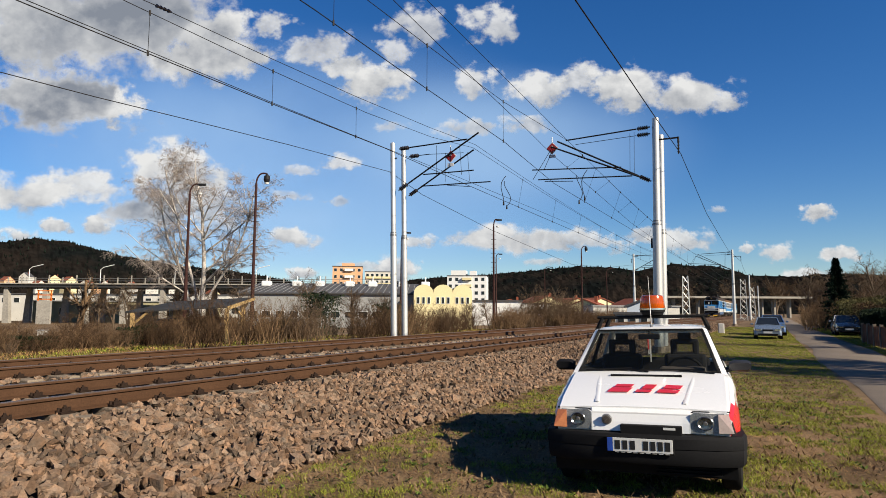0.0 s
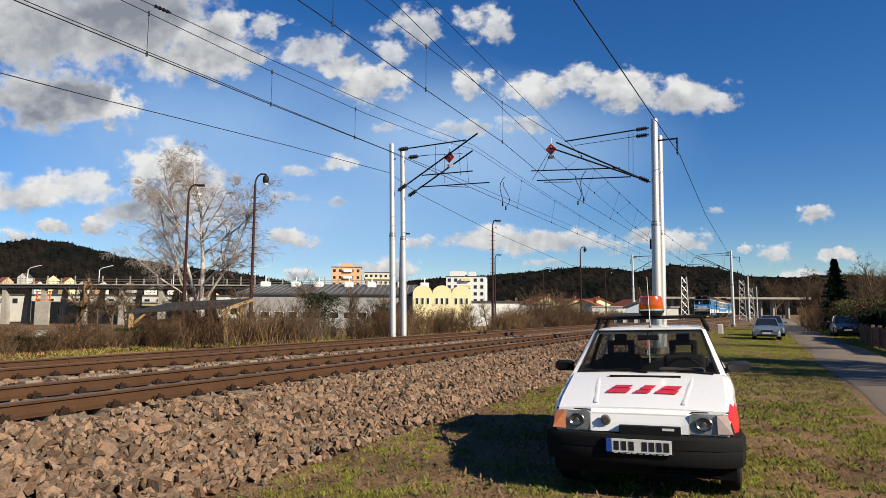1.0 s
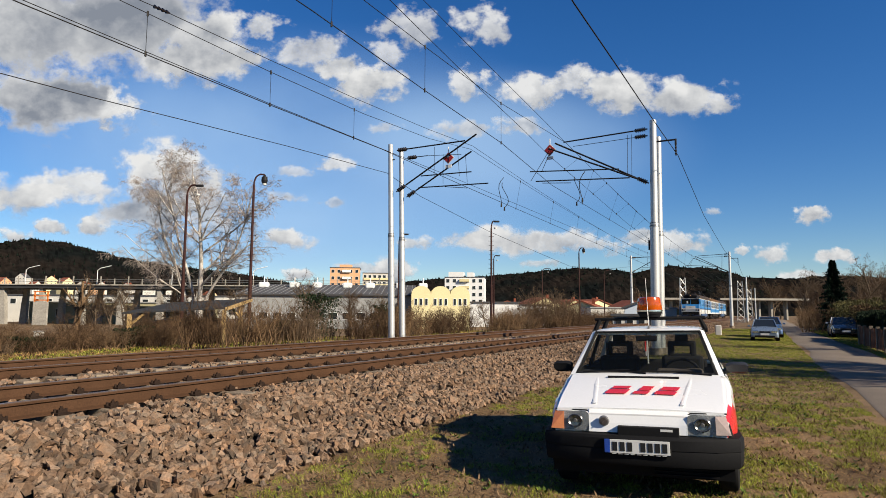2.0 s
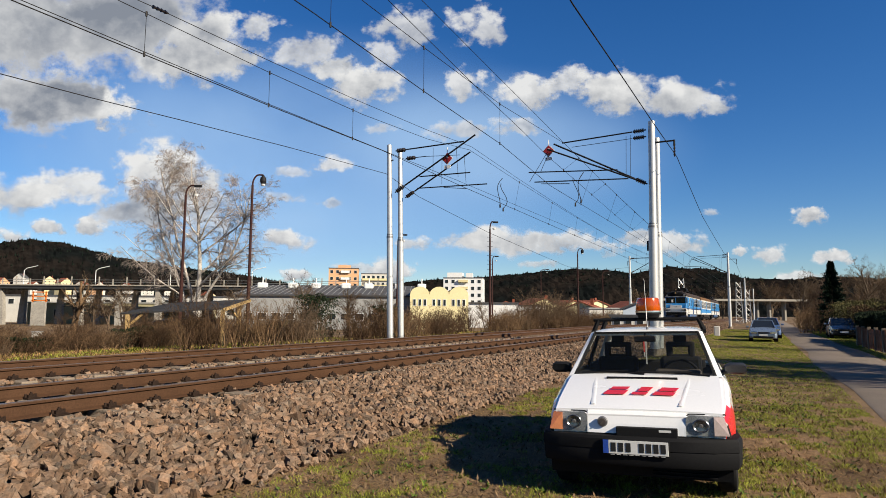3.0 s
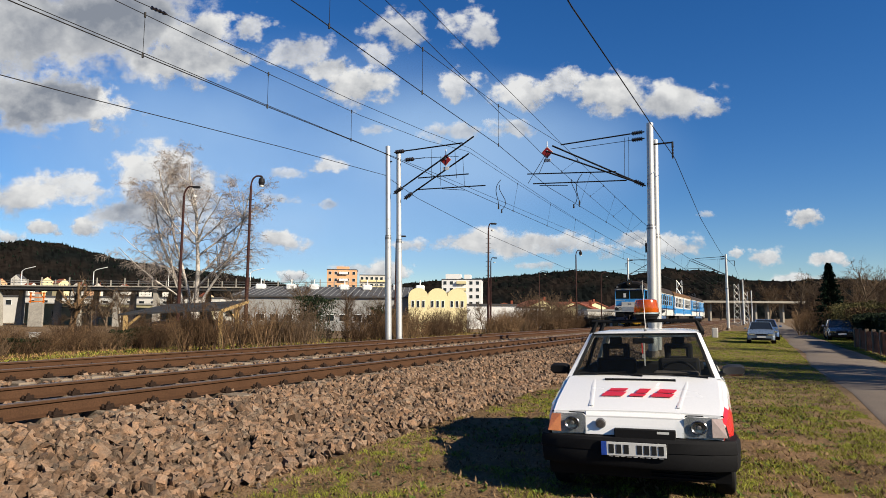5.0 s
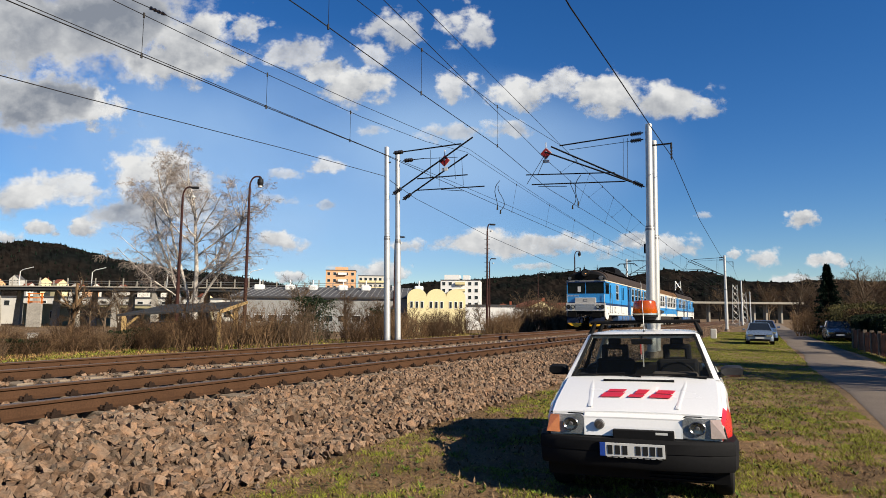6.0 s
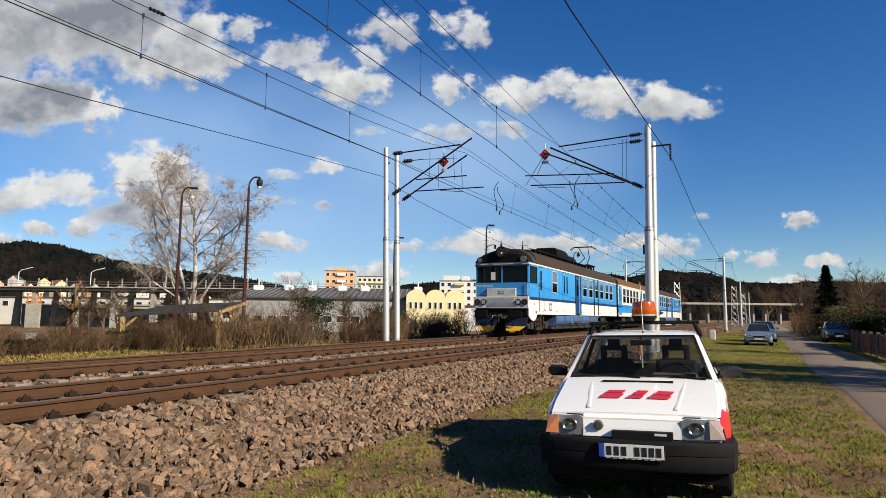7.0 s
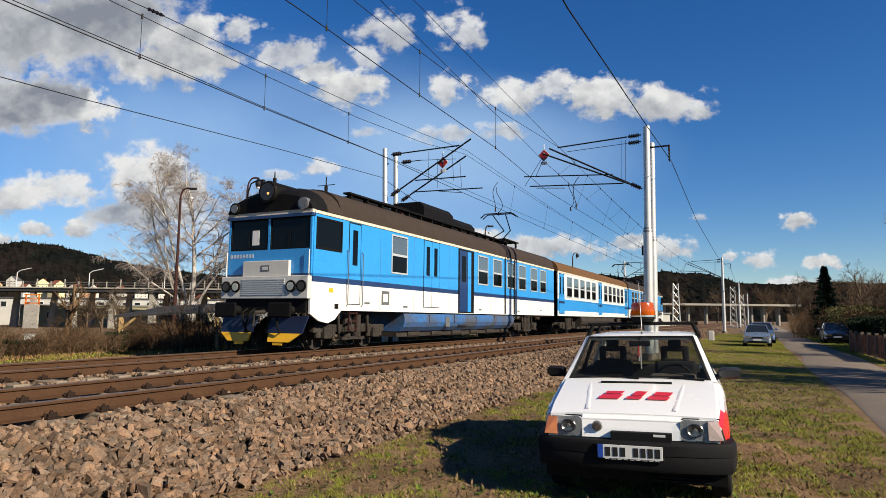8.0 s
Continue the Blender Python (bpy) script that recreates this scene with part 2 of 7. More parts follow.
def ballast():
    rng = np.random.default_rng(4)
    bed_o = [-2.68, -1.5, -0.75, -0.3, 1.8, 2.2, 2.8, 3.4, 3.8, 7.0, 8.4]
    ss = [-40 + 2 * i for i in range(50)] + [60 + 10 * i for i in range(40)]
    vs = [along(s, o, ballast_height(o) - 0.045) for s in ss for o in bed_o]
    k = len(bed_o)
    fs = [(i * k + j + 1, i * k + j, i * k + k + j, i * k + k + j + 1) for i in range(len(ss) - 1) for j in range(k - 1)]
    tagged(from_arrays("ballast_bed", vs, fs, M_BED, True), "dark stone fines beneath the ballast", "ballast bed", kind="structure")
    # angular stones: squashed, jittered eight-cornered lumps
    cube = np.array([(x, y, z) for x in (-1, 1) for y in (-1, 1) for z in (-1, 1)], float)
    quads = np.array([(0, 1, 3, 2), (4, 6, 7, 5), (0, 4, 5, 1), (2, 3, 7, 6), (0, 2, 6, 4), (1, 5, 7, 3)])
    g = (1 + 5 ** .5) / 2
    ball = np.array([(0, a, b * g) for a in (-1, 1) for b in (-1, 1)] + [(a, b * g, 0) for a in (-1, 1) for b in (-1, 1)] + [(b * g, 0, a) for a in (-1, 1) for b in (-1, 1)], float) / 1.35
    tris = np.array([t for t in itertools.combinations(range(12), 3) if all(abs(np.linalg.norm(ball[i] - ball[j]) - 2 / 1.35) < .01 for i, j in itertools.combinations(t, 2))])
    flip = np.einsum("ij,ij->i", np.cross(ball[tris[:, 1]] - ball[tris[:, 0]], ball[tris[:, 2]] - ball[tris[:, 0]]), ball[tris[:, 0]]) < 0
    tris[flip] = tris[flip][:, ::-1]
    V, F, n = [], [], 0

    def stones(count, s0, s1, o0, o1, size, lift=0.0, broken=False):
        """broken: many-faced lumps for the near slope; otherwise eight-cornered ones."""
        nonlocal n
        s, o = rng.uniform(s0, s1, count), rng.uniform(o0, o1, count)
        for a, b in zip(s, o):
            if any(abs(b - r) < 0.09 for r in (0, GAUGE, SPACING, SPACING + GAUGE)):
                continue
            if -.56 < b < -.06 and abs((a + 42.3) % .6 - .3) > .175 and rng.random() < .9:
                continue                                    # sleeper ends lie bare
            r = size * rng.uniform(0.55, 1.25)
            shape, skin = (ball, tris) if broken and rng.random() < .45 else (cube, quads)
            k = len(shape)
            c = shape * (1 + rng.uniform(-0.34, 0.2, (k, 1))) + rng.uniform(-0.3, 0.3, (k, 3))
            c = c * (r, r * rng.uniform(0.55, 0.95), r * rng.uniform(0.35, 0.7))
            q = Euler((rng.normal(0, .75), rng.normal(0, .75), rng.uniform(0, 6.28))).to_matrix()
            p = along(a, b, ballast_height(b) + lift + rng.uniform(-0.02, 0.025) + 0.02 * math.sin(a * 3.1 + b * 4.3))
            V.append(c @ np.array(q).T + np.array(p))
            F.extend((skin + n).tolist())
            n += k
    stones(14500, -8, 14, -2.55, -0.2, 0.043, 0, True)
    stones(8500, 14, 40, -2.7, -0.2, 0.043)
    stones(1800, -8, 8, -2.5, -0.3, 0.058, 0, True)
    stones(3500, 40, 120, -2.7, -0.2, 0.055)
    stones(5000, -10, 16, 0.1, 1.45, 0.033, -0.015)
    stones(6500, -10, 30, 1.6, 3.9, 0.035, 0.01)
    stones(3000, 16, 80, 0.1, 3.9, 0.055, -0.01)
    stones(5500, -10, 60, 4.1, 7.6, 0.045, 0.0)
    stones(3500, -11, 30, -0.8, -0.1, 0.03, 0.02)
    stones(1800, -10, 20, 0.1, 0.5, 0.03, 0.0)
    stones(700, -6, 25, -3.5, -2.6, 0.024, -0.0)
    ob = from_arrays("ballast_stones", np.concatenate(V).tolist(), F, M_STONE)
    tagged(ob, "angular reddish-brown crushed stone railway ballast", "ballast", kind="stuff")


ballast()


# ---- the two tracks ----
def rail_run(name, off, s0, s1, parent):
    """One rail: foot, web and head."""
    prof = [(-0.075, 0), (-0.075, 0.012), (-0.012, 0.03), (-0.009, 0.125), (-0.035, 0.138), (-0.036, 0.163), (-0.028, 0.172), (0.028, 0.172),
            (0.036, 0.163), (0.035, 0.138), (0.009, 0.125), (0.012, 0.03), (0.075, 0.012), (0.075, 0)]
    ss = [s0 + (s1 - s0) * i / 40 for i in range(41)]
    bm = bmesh.new()
    loft(bm, [[along(s, off + o, Z_FOOT + z) for o, z in prof] for s in ss])
    bm.normal_update()
    for f in bm.faces:
        c = f.calc_center_median()
        f.material_index = 1 if c.z > Z_FOOT + 0.164 and f.normal.z > 0.2 else 0
    return part(name, bm, [M_RAIL, M_RAILTOP], parent)


def fastener_mesh():
    """A sleeper's fixing on one side of the rail: plate, clamp, bolt with nut and spring washer."""
    bm = bmesh.new()
    box(bm, -0.08, 0.08, -0.075, 0.075, 0, 0.018)
    box(bm, -0.05, 0.05, -0.035, 0.03, 0.018, 0.05)
    tube(bm, (0, 0.0, 0.04), (0, 0.0, 0.085), 0.013, 0.013, 6)
    tube(bm, (0, 0.0, 0.05), (0, 0.0, 0.068), 0.022, 0.022, 6)
    tube(bm, (-0.062, 0.01, 0.01), (-0.062, 0.01, 0.06), 0.016, 0.014, 6)
    tube(bm, (0.062, 0.01, 0.01), (0.062, 0.01, 0.058), 0.016, 0.014, 6)
    return mesh_of("fastener", bm, M_RUSTY)


M_RUSTY = material("rusty_clip", (0.028, 0.017, 0.012), 0.8, metal=0.3, vary=0.4)


def track(label, base, s0, s1, near_to):
    t = thing("railway_track", label, "railway track", kind="structure")
    for o in (0, GAUGE):
        rail_run("rail", base + o, s0, s1, t)
    bm = bmesh.new()
    box(bm, -0.13, 0.13, -0.55, GAUGE + 0.55, -0.2, -0.004, bevel=0.02)
    sleeper = mesh_of("sleeper", bm, M_CONCRETE)
    clip = fastener_mesh()
    n = 0
    s = s0
    rest = bmesh.new()
    while s < s1:
        m = Matrix.Translation(along(s, base, Z_FOOT)) @ Matrix.Rotation(math.pi / 2 - heading(s), 4, "Z")
        if -9 < s < near_to:
            ob = new("sleeper", sleeper)
            ob.parent, ob.matrix_basis = t, m
            for o in (-0.105, GAUGE - 0.105):
                c = new("fastener", clip)
                c.parent, c.matrix_basis = ob, Matrix.Translation((0, o, 0))
        else:
            box(rest, -0.13, 0.13, -0.55, GAUGE + 0.55, -0.2, -0.004, m)
        s += 0.6
    tagged(part("far_sleepers", rest, M_CONCRETE, t), kind="stuff")
    return t


track("rust-brown railway track on concrete sleepers", 0.0, -42.0, 300.0, 48)
track("rust-brown railway track carrying the train", SPACING, -42.6, 300.0, 20)


# ---- hills ----
def hill(label, dist, ridge, mat, depth=500, seed=1, rough=6.0):
    """A wooded ridge: heights over the horizon at bearings, as slopes that rise away from the valley."""
    rng = np.random.default_rng(seed)
    brs = np.linspace(ridge[0][0], ridge[-1][0], 260)
    hs = np.interp(brs, [r[0] for r in ridge], [r[1] for r in ridge])
    rows = 26
    V, F = [], []
    for i in range(rows):
        u = i / (rows - 1)
        for j, (b, h) in enumerate(zip(brs, hs)):
            d = dist + depth * u * 0.7
            up = math.sin(min(u / 0.8, 1) * math.pi / 2) ** 1.2 if u < 0.8 else 1 - (u - 0.8) * 1.5
            p = Vector((math.sin(b) * d, math.cos(b) * d, 0))
            bump = noise.noise(p * 0.006) * 14 * math.sin(math.pi * min(u / 0.8, 1)) + noise.noise(p * 0.05) * rough * 0.5 + rng.uniform(-1, 1) * rough * 0.35
            V.append((p.x, p.y, -3 + (h * (dist + depth * 0.56) + 4) * up + bump * (u > 0.05)))
    k = len(brs)
    for i in range(rows - 1):
        for j in range(k - 1):
            F.append((i * k + j + 1, i * k + j, i * k + k + j, i * k + k + j + 1))
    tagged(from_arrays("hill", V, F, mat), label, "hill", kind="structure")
    # separate tree tops that roughen slopes and skyline
    TV, TF = [], []
    for i in range(2600):
        row = int(rows * 0.8 * rng.uniform(0.1, 1.0) ** 0.5)
        x, y, z = V[row * k + int(rng.integers(k))]
        h, n = rng.uniform(1.5, 4.6) * dist / 1200, len(TV)
        r = h * rng.uniform(.25, .6)
        x, y = x + rng.uniform(-4, 4), y + rng.uniform(-9, 9)
        TV += [(x + r * math.cos(a), y + r * math.sin(a), z - 2) for a in (0, 1.26, 2.51, 3.77, 5.03)] + [(x, y, z + h)]
        TF += [(n + j, n + (j + 1) % 5, n + 5) for j in range(5)]
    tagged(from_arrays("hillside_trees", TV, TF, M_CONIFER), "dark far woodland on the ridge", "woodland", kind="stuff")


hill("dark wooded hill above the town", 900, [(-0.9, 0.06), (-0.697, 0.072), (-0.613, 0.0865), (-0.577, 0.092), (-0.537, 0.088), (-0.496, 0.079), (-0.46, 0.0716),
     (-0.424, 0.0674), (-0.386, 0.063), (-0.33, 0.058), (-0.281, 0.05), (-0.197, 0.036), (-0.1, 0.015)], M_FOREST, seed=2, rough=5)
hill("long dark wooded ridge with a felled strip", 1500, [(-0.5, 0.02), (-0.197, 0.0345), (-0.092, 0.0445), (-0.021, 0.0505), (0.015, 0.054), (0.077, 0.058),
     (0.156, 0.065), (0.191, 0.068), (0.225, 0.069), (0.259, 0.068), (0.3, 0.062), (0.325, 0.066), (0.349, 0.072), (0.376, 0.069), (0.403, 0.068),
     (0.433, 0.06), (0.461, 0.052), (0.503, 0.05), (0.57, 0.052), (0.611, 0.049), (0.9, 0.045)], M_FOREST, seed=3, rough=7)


# ---- the parked white hatchback ----
M_RED = material("red_car_paint", (0.496, 0.016, 0.016), 0.3, vary=0.05, coat=0.5)
M_BUMPER = material("black_bumper_plastic", (0.0067, 0.0067, 0.00737), 0.75, vary=0.2, scale=3, spec=0.12)
M_RUBBER = material("tyre_rubber", (0.0121, 0.0121, 0.0121), 0.85, vary=0.25, scale=8)
M_INTERIOR = material("dark_grey_upholstery", (0.0134, 0.0134, 0.0147), 0.9, vary=0.3, scale=8)
M_DASH = material("brown_grey_dashboard", (0.067, 0.057, 0.0503), 0.75, vary=0.2, scale=4)
M_CHROME = material("chrome", (0.75, 0.75, 0.75), 0.12, metal=1.0, vary=0.05)
M_ORANGE = material("orange_lens", (0.5, 0.16, 0.05), 0.12, vary=0.15, scale=20, coat=0.8)
M_PALE_LENS = material("pale_indicator_lens", (0.42, 0.32, 0.28), 0.15, vary=0.1, scale=20, coat=0.8)
M_LENS = glass("headlight_glass", (0.97, 0.98, 0.98), 0.05)
M_GLASS = glass("car_window_glass", (0.86, 0.88, 0.87), 0.10)
M_REFLECT = material("silvered_reflector", (0.2, 0.205, 0.21), 0.22, metal=0.85, vary=0.3, scale=30)
# lighter copy of the black mirror plastic, with sunlight in the colour
M_MIRROR_SUNLIT = material("sunlit_grey_mirror_shell", (0.0201, 0.0201, 0.0214), 0.5, vary=0.2, scale=6, spec=0.3)
M_LAMPBOWL = material("silvered_lamp_bowl", (0.26, 0.265, 0.27), 0.35, metal=0.2, vary=0.45, scale=14, fine=90)
M_PLATE = material("reflective_plate", (0.496, 0.496, 0.48), 0.35, vary=0.05)
M_BLUE_EU = material("plate_blue_band", (0.0134, 0.0536, 0.302), 0.4)
M_INK = material("black_ink", (0.0067, 0.0067, 0.0067), 0.5)
M_GREYMETAL = material("worn_grey_metal", (0.168, 0.168, 0.168), 0.45, metal=0.5, vary=0.25)


def slab(bm, pts, n, thick):
    """A thin panel through four or more corner points, thick along n."""
    n = Vector(n).normalized() * thick
    a, b = [bm.verts.new(Vector(p)) for p in pts], [bm.verts.new(Vector(p) - n) for p in pts]
    k = len(pts)
    fs = [bm.faces.new(a), bm.faces.new(b[::-1])] + [bm.faces.new((a[i], b[i], b[(i + 1) % k], a[(i + 1) % k])) for i in range(k)]
    bmesh.ops.recalc_face_normals(bm, faces=fs)


def hatchback():
    car = thing("car", "white compact hatchback with red flanks parked on grass", "car", pose(1.648, 5.363, 0.015, 0, -1.6, -22.2))
    # lower shell: y, half width at sill, waist and shoulder, underside and shoulder heights
    st = [(0.12, .66, .70, .69, .34, .70), (0.17, .68, .715, .70, .32, .725), (0.40, .76, .785, .725, .30, .79), (0.46, .77, .79, .73, .44, .805),
          (0.56, .775, .795, .73, .57, .825), (0.72, .78, .80, .735, .61, .86), (0.88, .78, .80, .735, .57, .895), (0.98, .78, .805, .735, .44, .925),
          (1.04, .77, .805, .735, .24, .945), (1.14, .77, .805, .735, .22, .955), (2.0, .77, .81, .74, .22, .955), (2.85, .77, .81, .74, .22, .955),
          (2.92, .77, .81, .74, .44, .955), (3.17, .77, .805, .735, .61, .955), (3.42, .77, .80, .73, .44, .955), (3.5, .76, .80, .72, .30, .95), (3.78, .70, .74, .68, .32, .93)]
    bm = bmesh.new()
    rings = []
    for y, a, b, c, zb, zt in st:
        cabin = 1.14 < y < 3.6
        crown = 0.018
        half = [(a, zb), (b - .005, max(.50, zb + .02)), (b, max(.60, zb + .03)), (b - .012, max(zt - .1, zb + .05)), (c + .03, zt - .028), (c, zt)]
        mid = [(c * .55, zt + crown * .8 if not cabin else zt - .12), (0, zt + crown if not cabin else zt - .12)]
        right = half + mid
        rings.append([(x, y, z) for x, z in right] + [(-x, y, z) for x, z in right[-2::-1]])
    loft(bm, rings)
    bm.normal_update()
    for f in bm.faces:
        m = f.calc_center_median()
        if abs(f.normal.x) > 0.55 and 0.5 < m.z < 0.74 + 0.05 * min(m.y, 1) and m.y > 0.13:
            f.material_index = 1
        elif 1.14 < m.y < 3.6 and f.normal.z > 0.3 and abs(m.x) < 0.72:
            f.material_index = 2
    body = part("body", bm, [M_WHITE, M_RED, M_INTERIOR], car, smooth=True, angle=28)
    # bonnet with shut lines, ribs, vent slot
    bm = bmesh.new()
    ys = [0.165, 0.40, 0.72, 1.0, 1.09]
    hz = {0.165: .733, 0.40: .800, 0.72: .870, 1.0: .940, 1.09: .957}
    hw = {0.165: .685, 0.40: .695, 0.72: .70, 1.0: .70, 1.09: .695}
    rings = []
    for y in ys:
        w, z = hw[y], hz[y] + .012
        top = [(x * w, z + .016 * (1 - x * x)) for x in (-1, -.75, -.5, -.25, 0, .25, .5, .75, 1)]
        rings.append([(x, y, zz) for x, zz in top] + [(x, y, zz - .02) for x, zz in top[::-1]])
    loft(bm, rings)
    bonnet = part("bonnet", bm, M_WHITE, car, smooth=True, angle=40)
    for sx in (-1, 1):
        bm = bmesh.new()
        loft(bm, [[(sx * (x0 + d), y, z) for d, z in ((-.02, zz), (-.006, zz + .003), (.006, zz + .003), (.02, zz))]
                  for y, x0, zz in ((.24, .365, .786), (.5, .39, .846), (.8, .42, .912), (1.0, .435, .958))])
        part("bonnet_rib", bm, M_WHITE, bonnet)
    bm = bmesh.new()
    box(bm, -.33, .33, .915, .945, .935, .964, bevel=.003)
    part("vent_slot", bm, M_BUMPER, bonnet, "narrow black vent slot")
    # three slanted red painted shapes
    def on_bonnet(x, y):
        y -= .165
        return (x, y, .752 + (y - .165) * .2425 + .018 * (1 - (x / .7) ** 2) + .0145)
    for x0, x1, holes in ((-.305, -.075, 0), (-.06, .115, 1), (.125, .345, 2)):
        bm = bmesh.new()
        sl = .06
        def bar(a, b, c, d, k=0.0):
            slab(bm, [on_bonnet(a + k, c), on_bonnet(b + k, c), on_bonnet(b + k + sl * (d - c) / .2, d), on_bonnet(a + k + sl * (d - c) / .2, d)], (0, -.2, 1), .004)
        # plain slanted blocks, each cut once
        cut = (.735, .69, .71)[holes]
        bar(x0, x1 - .045, .62, cut - .012), bar(x0 + .03, x1 - .045, cut + .012, .81, .02)
        part("emblem_shape", bm, M_RED, bonnet, "slanted red painted shape")
    # nose panel, grille slot, badge
    bm = bmesh.new()
    loft(bm, [[(-.40, y, z), (.40, y, z), (.40, y + .05, z), (-.40, y + .05, z)] for y, z in ((.085, .565), (.10, .64), (.125, .72), (.15, .745))])
    nose = part("nose_panel", bm, M_WHITE, car)
    bm = bmesh.new()
    box(bm, -.155, .335, .040, .13, .535, .625, bevel=.006)
    part("grille", bm, M_BUMPER, car, "black grille slot")
    bm = bmesh.new()
    box(bm, .19, .285, .038, .048, .595, .614)
    part("name_bar", bm, M_PLATE, car, "small pale model name bar")
    bm = bmesh.new()
    tube(bm, (-.27, .075, .655), (-.27, .10, .658), .040, .045, 24)
    badge = part("badge", bm, M_GREYMETAL, car, "round grey badge", True)
    bm = bmesh.new()
    tube(bm, (-.27, .070, .655), (-.27, .08, .656), .030, .032, 20)
    tube(bm, (-.285, .066, .645), (-.25, .068, .675), .006, .003, 6)
    part("badge_centre", bm, M_DASH, badge)
    # bumper: profile carried round the nose
    path = [(-.79, .60), (-.805, .30), (-.775, .13), (-.62, .06), (-.3, .028), (0, .02), (.3, .028), (.62, .06), (.775, .13), (.805, .30), (.79, .60)]
    prof = [(-.10, .30), (.0, .315), (.012, .34), (.018, .44), (.016, .445), (.022, .45), (.022, .53), (.008, .553), (-.10, .56)]
    bm = bmesh.new()
    rings = []
    for i, (x, y) in enumerate(path):
        a, b = Vector(path[max(i - 1, 0)]), Vector(path[min(i + 1, len(path) - 1)])
        d = (b - a).normalized()
        n = Vector((d.y, -d.x))
        rings.append([(x + n.x * o, y + n.y * o, z) for o, z in prof])
    loft(bm, rings)
    bumper = part("front_bumper", bm, M_BUMPER, car, "black plastic bumper", True, 30)
    bm = bmesh.new()
    loft(bm, [[(s * .74, .17, z0), (s * .74, .20, z0), (s * .74, .22, z1), (s * .74, .19, z1)] for s in (-1, 1) for z0, z1 in ((.30, .20),)])
    for k in range(3):
        box(bm, .12, .62, .145, .18, .225 + .028 * k, .233 + .028 * k)
    part("air_dam", bm, M_BUMPER, bumper)
    # plate with characters as bars
    bm = bmesh.new()
    box(bm, -.27, .27, -.012, .0, .405, .535, bevel=.004)
    plate = part("number_plate", bm, M_BUMPER, car, "pale reflective plate with a blue band")
    bm = bmesh.new()
    box(bm, -.215, .26, -.017, -.011, .416, .526, bevel=.002)
    part("plate_face", bm, M_PLATE, plate)
    bm = bmesh.new()
    box(bm, -.26, -.216, -.017, -.011, .416, .526, bevel=.002)
    part("plate_band", bm, M_BLUE_EU, plate)
    for i in range(7):
        bm = bmesh.new()
        x = (-.195, -.135, -.075, .03, .087, .144, .2)[i]
        box(bm, x, x + .040, -.020, -.016, .435, .507)
        part("plate_bar", bm, M_INK, plate)
    bm = bmesh.new()
    for k in range(9):
        box(bm, -.20 + .05 * k, -.165 + .05 * k, -.014, -.008, .408, .412)
    part("plate_caption", bm, M_PLATE, plate, "tiny row of pale bars")
    # headlights
    for sx in (-1, 1):
        bm = bmesh.new()
        out = [(.385, .100, .568), (.40, .118, .712), (.43, .125, .733), (.70, .17, .733), (.735, .14, .575), (.72, .12, .565)]
        slab(bm, [(sx * x, y + .05, z) for x, y, z in out], (0, -1, 0), -.03)
        hl = part("headlight", bm, M_LAMPBOWL, car, "rectangular clear headlight")
        bm = bmesh.new()
        slab(bm, [(sx * ((x - .56) * 1.05 + .56), y + .02, (z - .65) * 1.08 + .65) for x, y, z in out], (0, -1, 0), .012)
        part("gasket", bm, M_RUBBER, hl)
        bm = bmesh.new()
        slab(bm, [(sx * x, y, z) for x, y, z in ((.392, .096, .570), (.405, .106, .716), (.43, .108, .731), (.66, .112, .731), (.69, .104, .572))], (0, -1, 0), .004)
        part("lamp_bowl", bm, M_LAMPBOWL, hl)
        bm = bmesh.new()
        slab(bm, [(sx * x, y - .030, z) for x, y, z in out], (0, -1, 0), .008)
        part("lens", bm, M_LENS, hl, "clear glass lens")
        bm = bmesh.new()
        slab(bm, [(sx * x, y - .018, z) for x, y, z in ((.615, .137, .578), (.615, .152, .725), (.695, .165, .725), (.728, .135, .582))], (0, -1, 0), -.035)
        part("indicator", bm, M_ORANGE if sx < 0 else M_PALE_LENS, hl, "orange indicator lens" if sx < 0 else "faded pale indicator lens")
        bm = bmesh.new()
        ring = [[(sx * .515 + r * math.cos(a), y, .652 + r * .85 * math.sin(a)) for a in [k * math.pi / 12 for k in range(24)]] for r, y in ((.066, .088), (.06, .083), (.048, .094), (.02, .097))]
        loft(bm, ring, caps=False)
        part("reflector", bm, M_REFLECT, hl, "silvered reflector", True)
        bm = bmesh.new()
        tube(bm, (sx * .515, .098, .652), (sx * .515, .084, .65), .018, .014, 12)
        part("bulb", bm, M_GREYMETAL, hl)
    # roof
    bm = bmesh.new()
    rings = []
    for y, w, z in ((1.68, .545, 1.378), (1.72, .56, 1.392), (1.95, .575, 1.408), (2.5, .58, 1.412), (3.0, .57, 1.395), (3.22, .555, 1.365)):
        xs = (-1, -.92, -.7, -.35, 0, .35, .7, .92, 1)
        rings.append([(x * w, y, z + .012 - .03 * abs(x) ** 6) for x in xs] + [(x * w * .98, y, z - .035) for x in xs[::-1]])
    loft(bm, rings)
    part("roof", bm, M_WHITE, car, smooth=True, angle=50)
    # pillars, window frames
    for sx in (-1, 1):
        bm = bmesh.new()
        slab(bm, [(sx * .735, 1.10, .955), (sx * .68, 1.10, .965), (sx * .535, 1.675, 1.385), (sx * .575, 1.72, 1.392)], (sx * .5, -.6, .4), .035)
        part("front_pillar", bm, M_WHITE, car)
        bm = bmesh.new()
        slab(bm, [(sx * .685, 1.095, .962), (sx * .655, 1.095, .962), (sx * .520, 1.668, 1.375), (sx * .545, 1.668, 1.383)], (0, -.7, .6), .02)
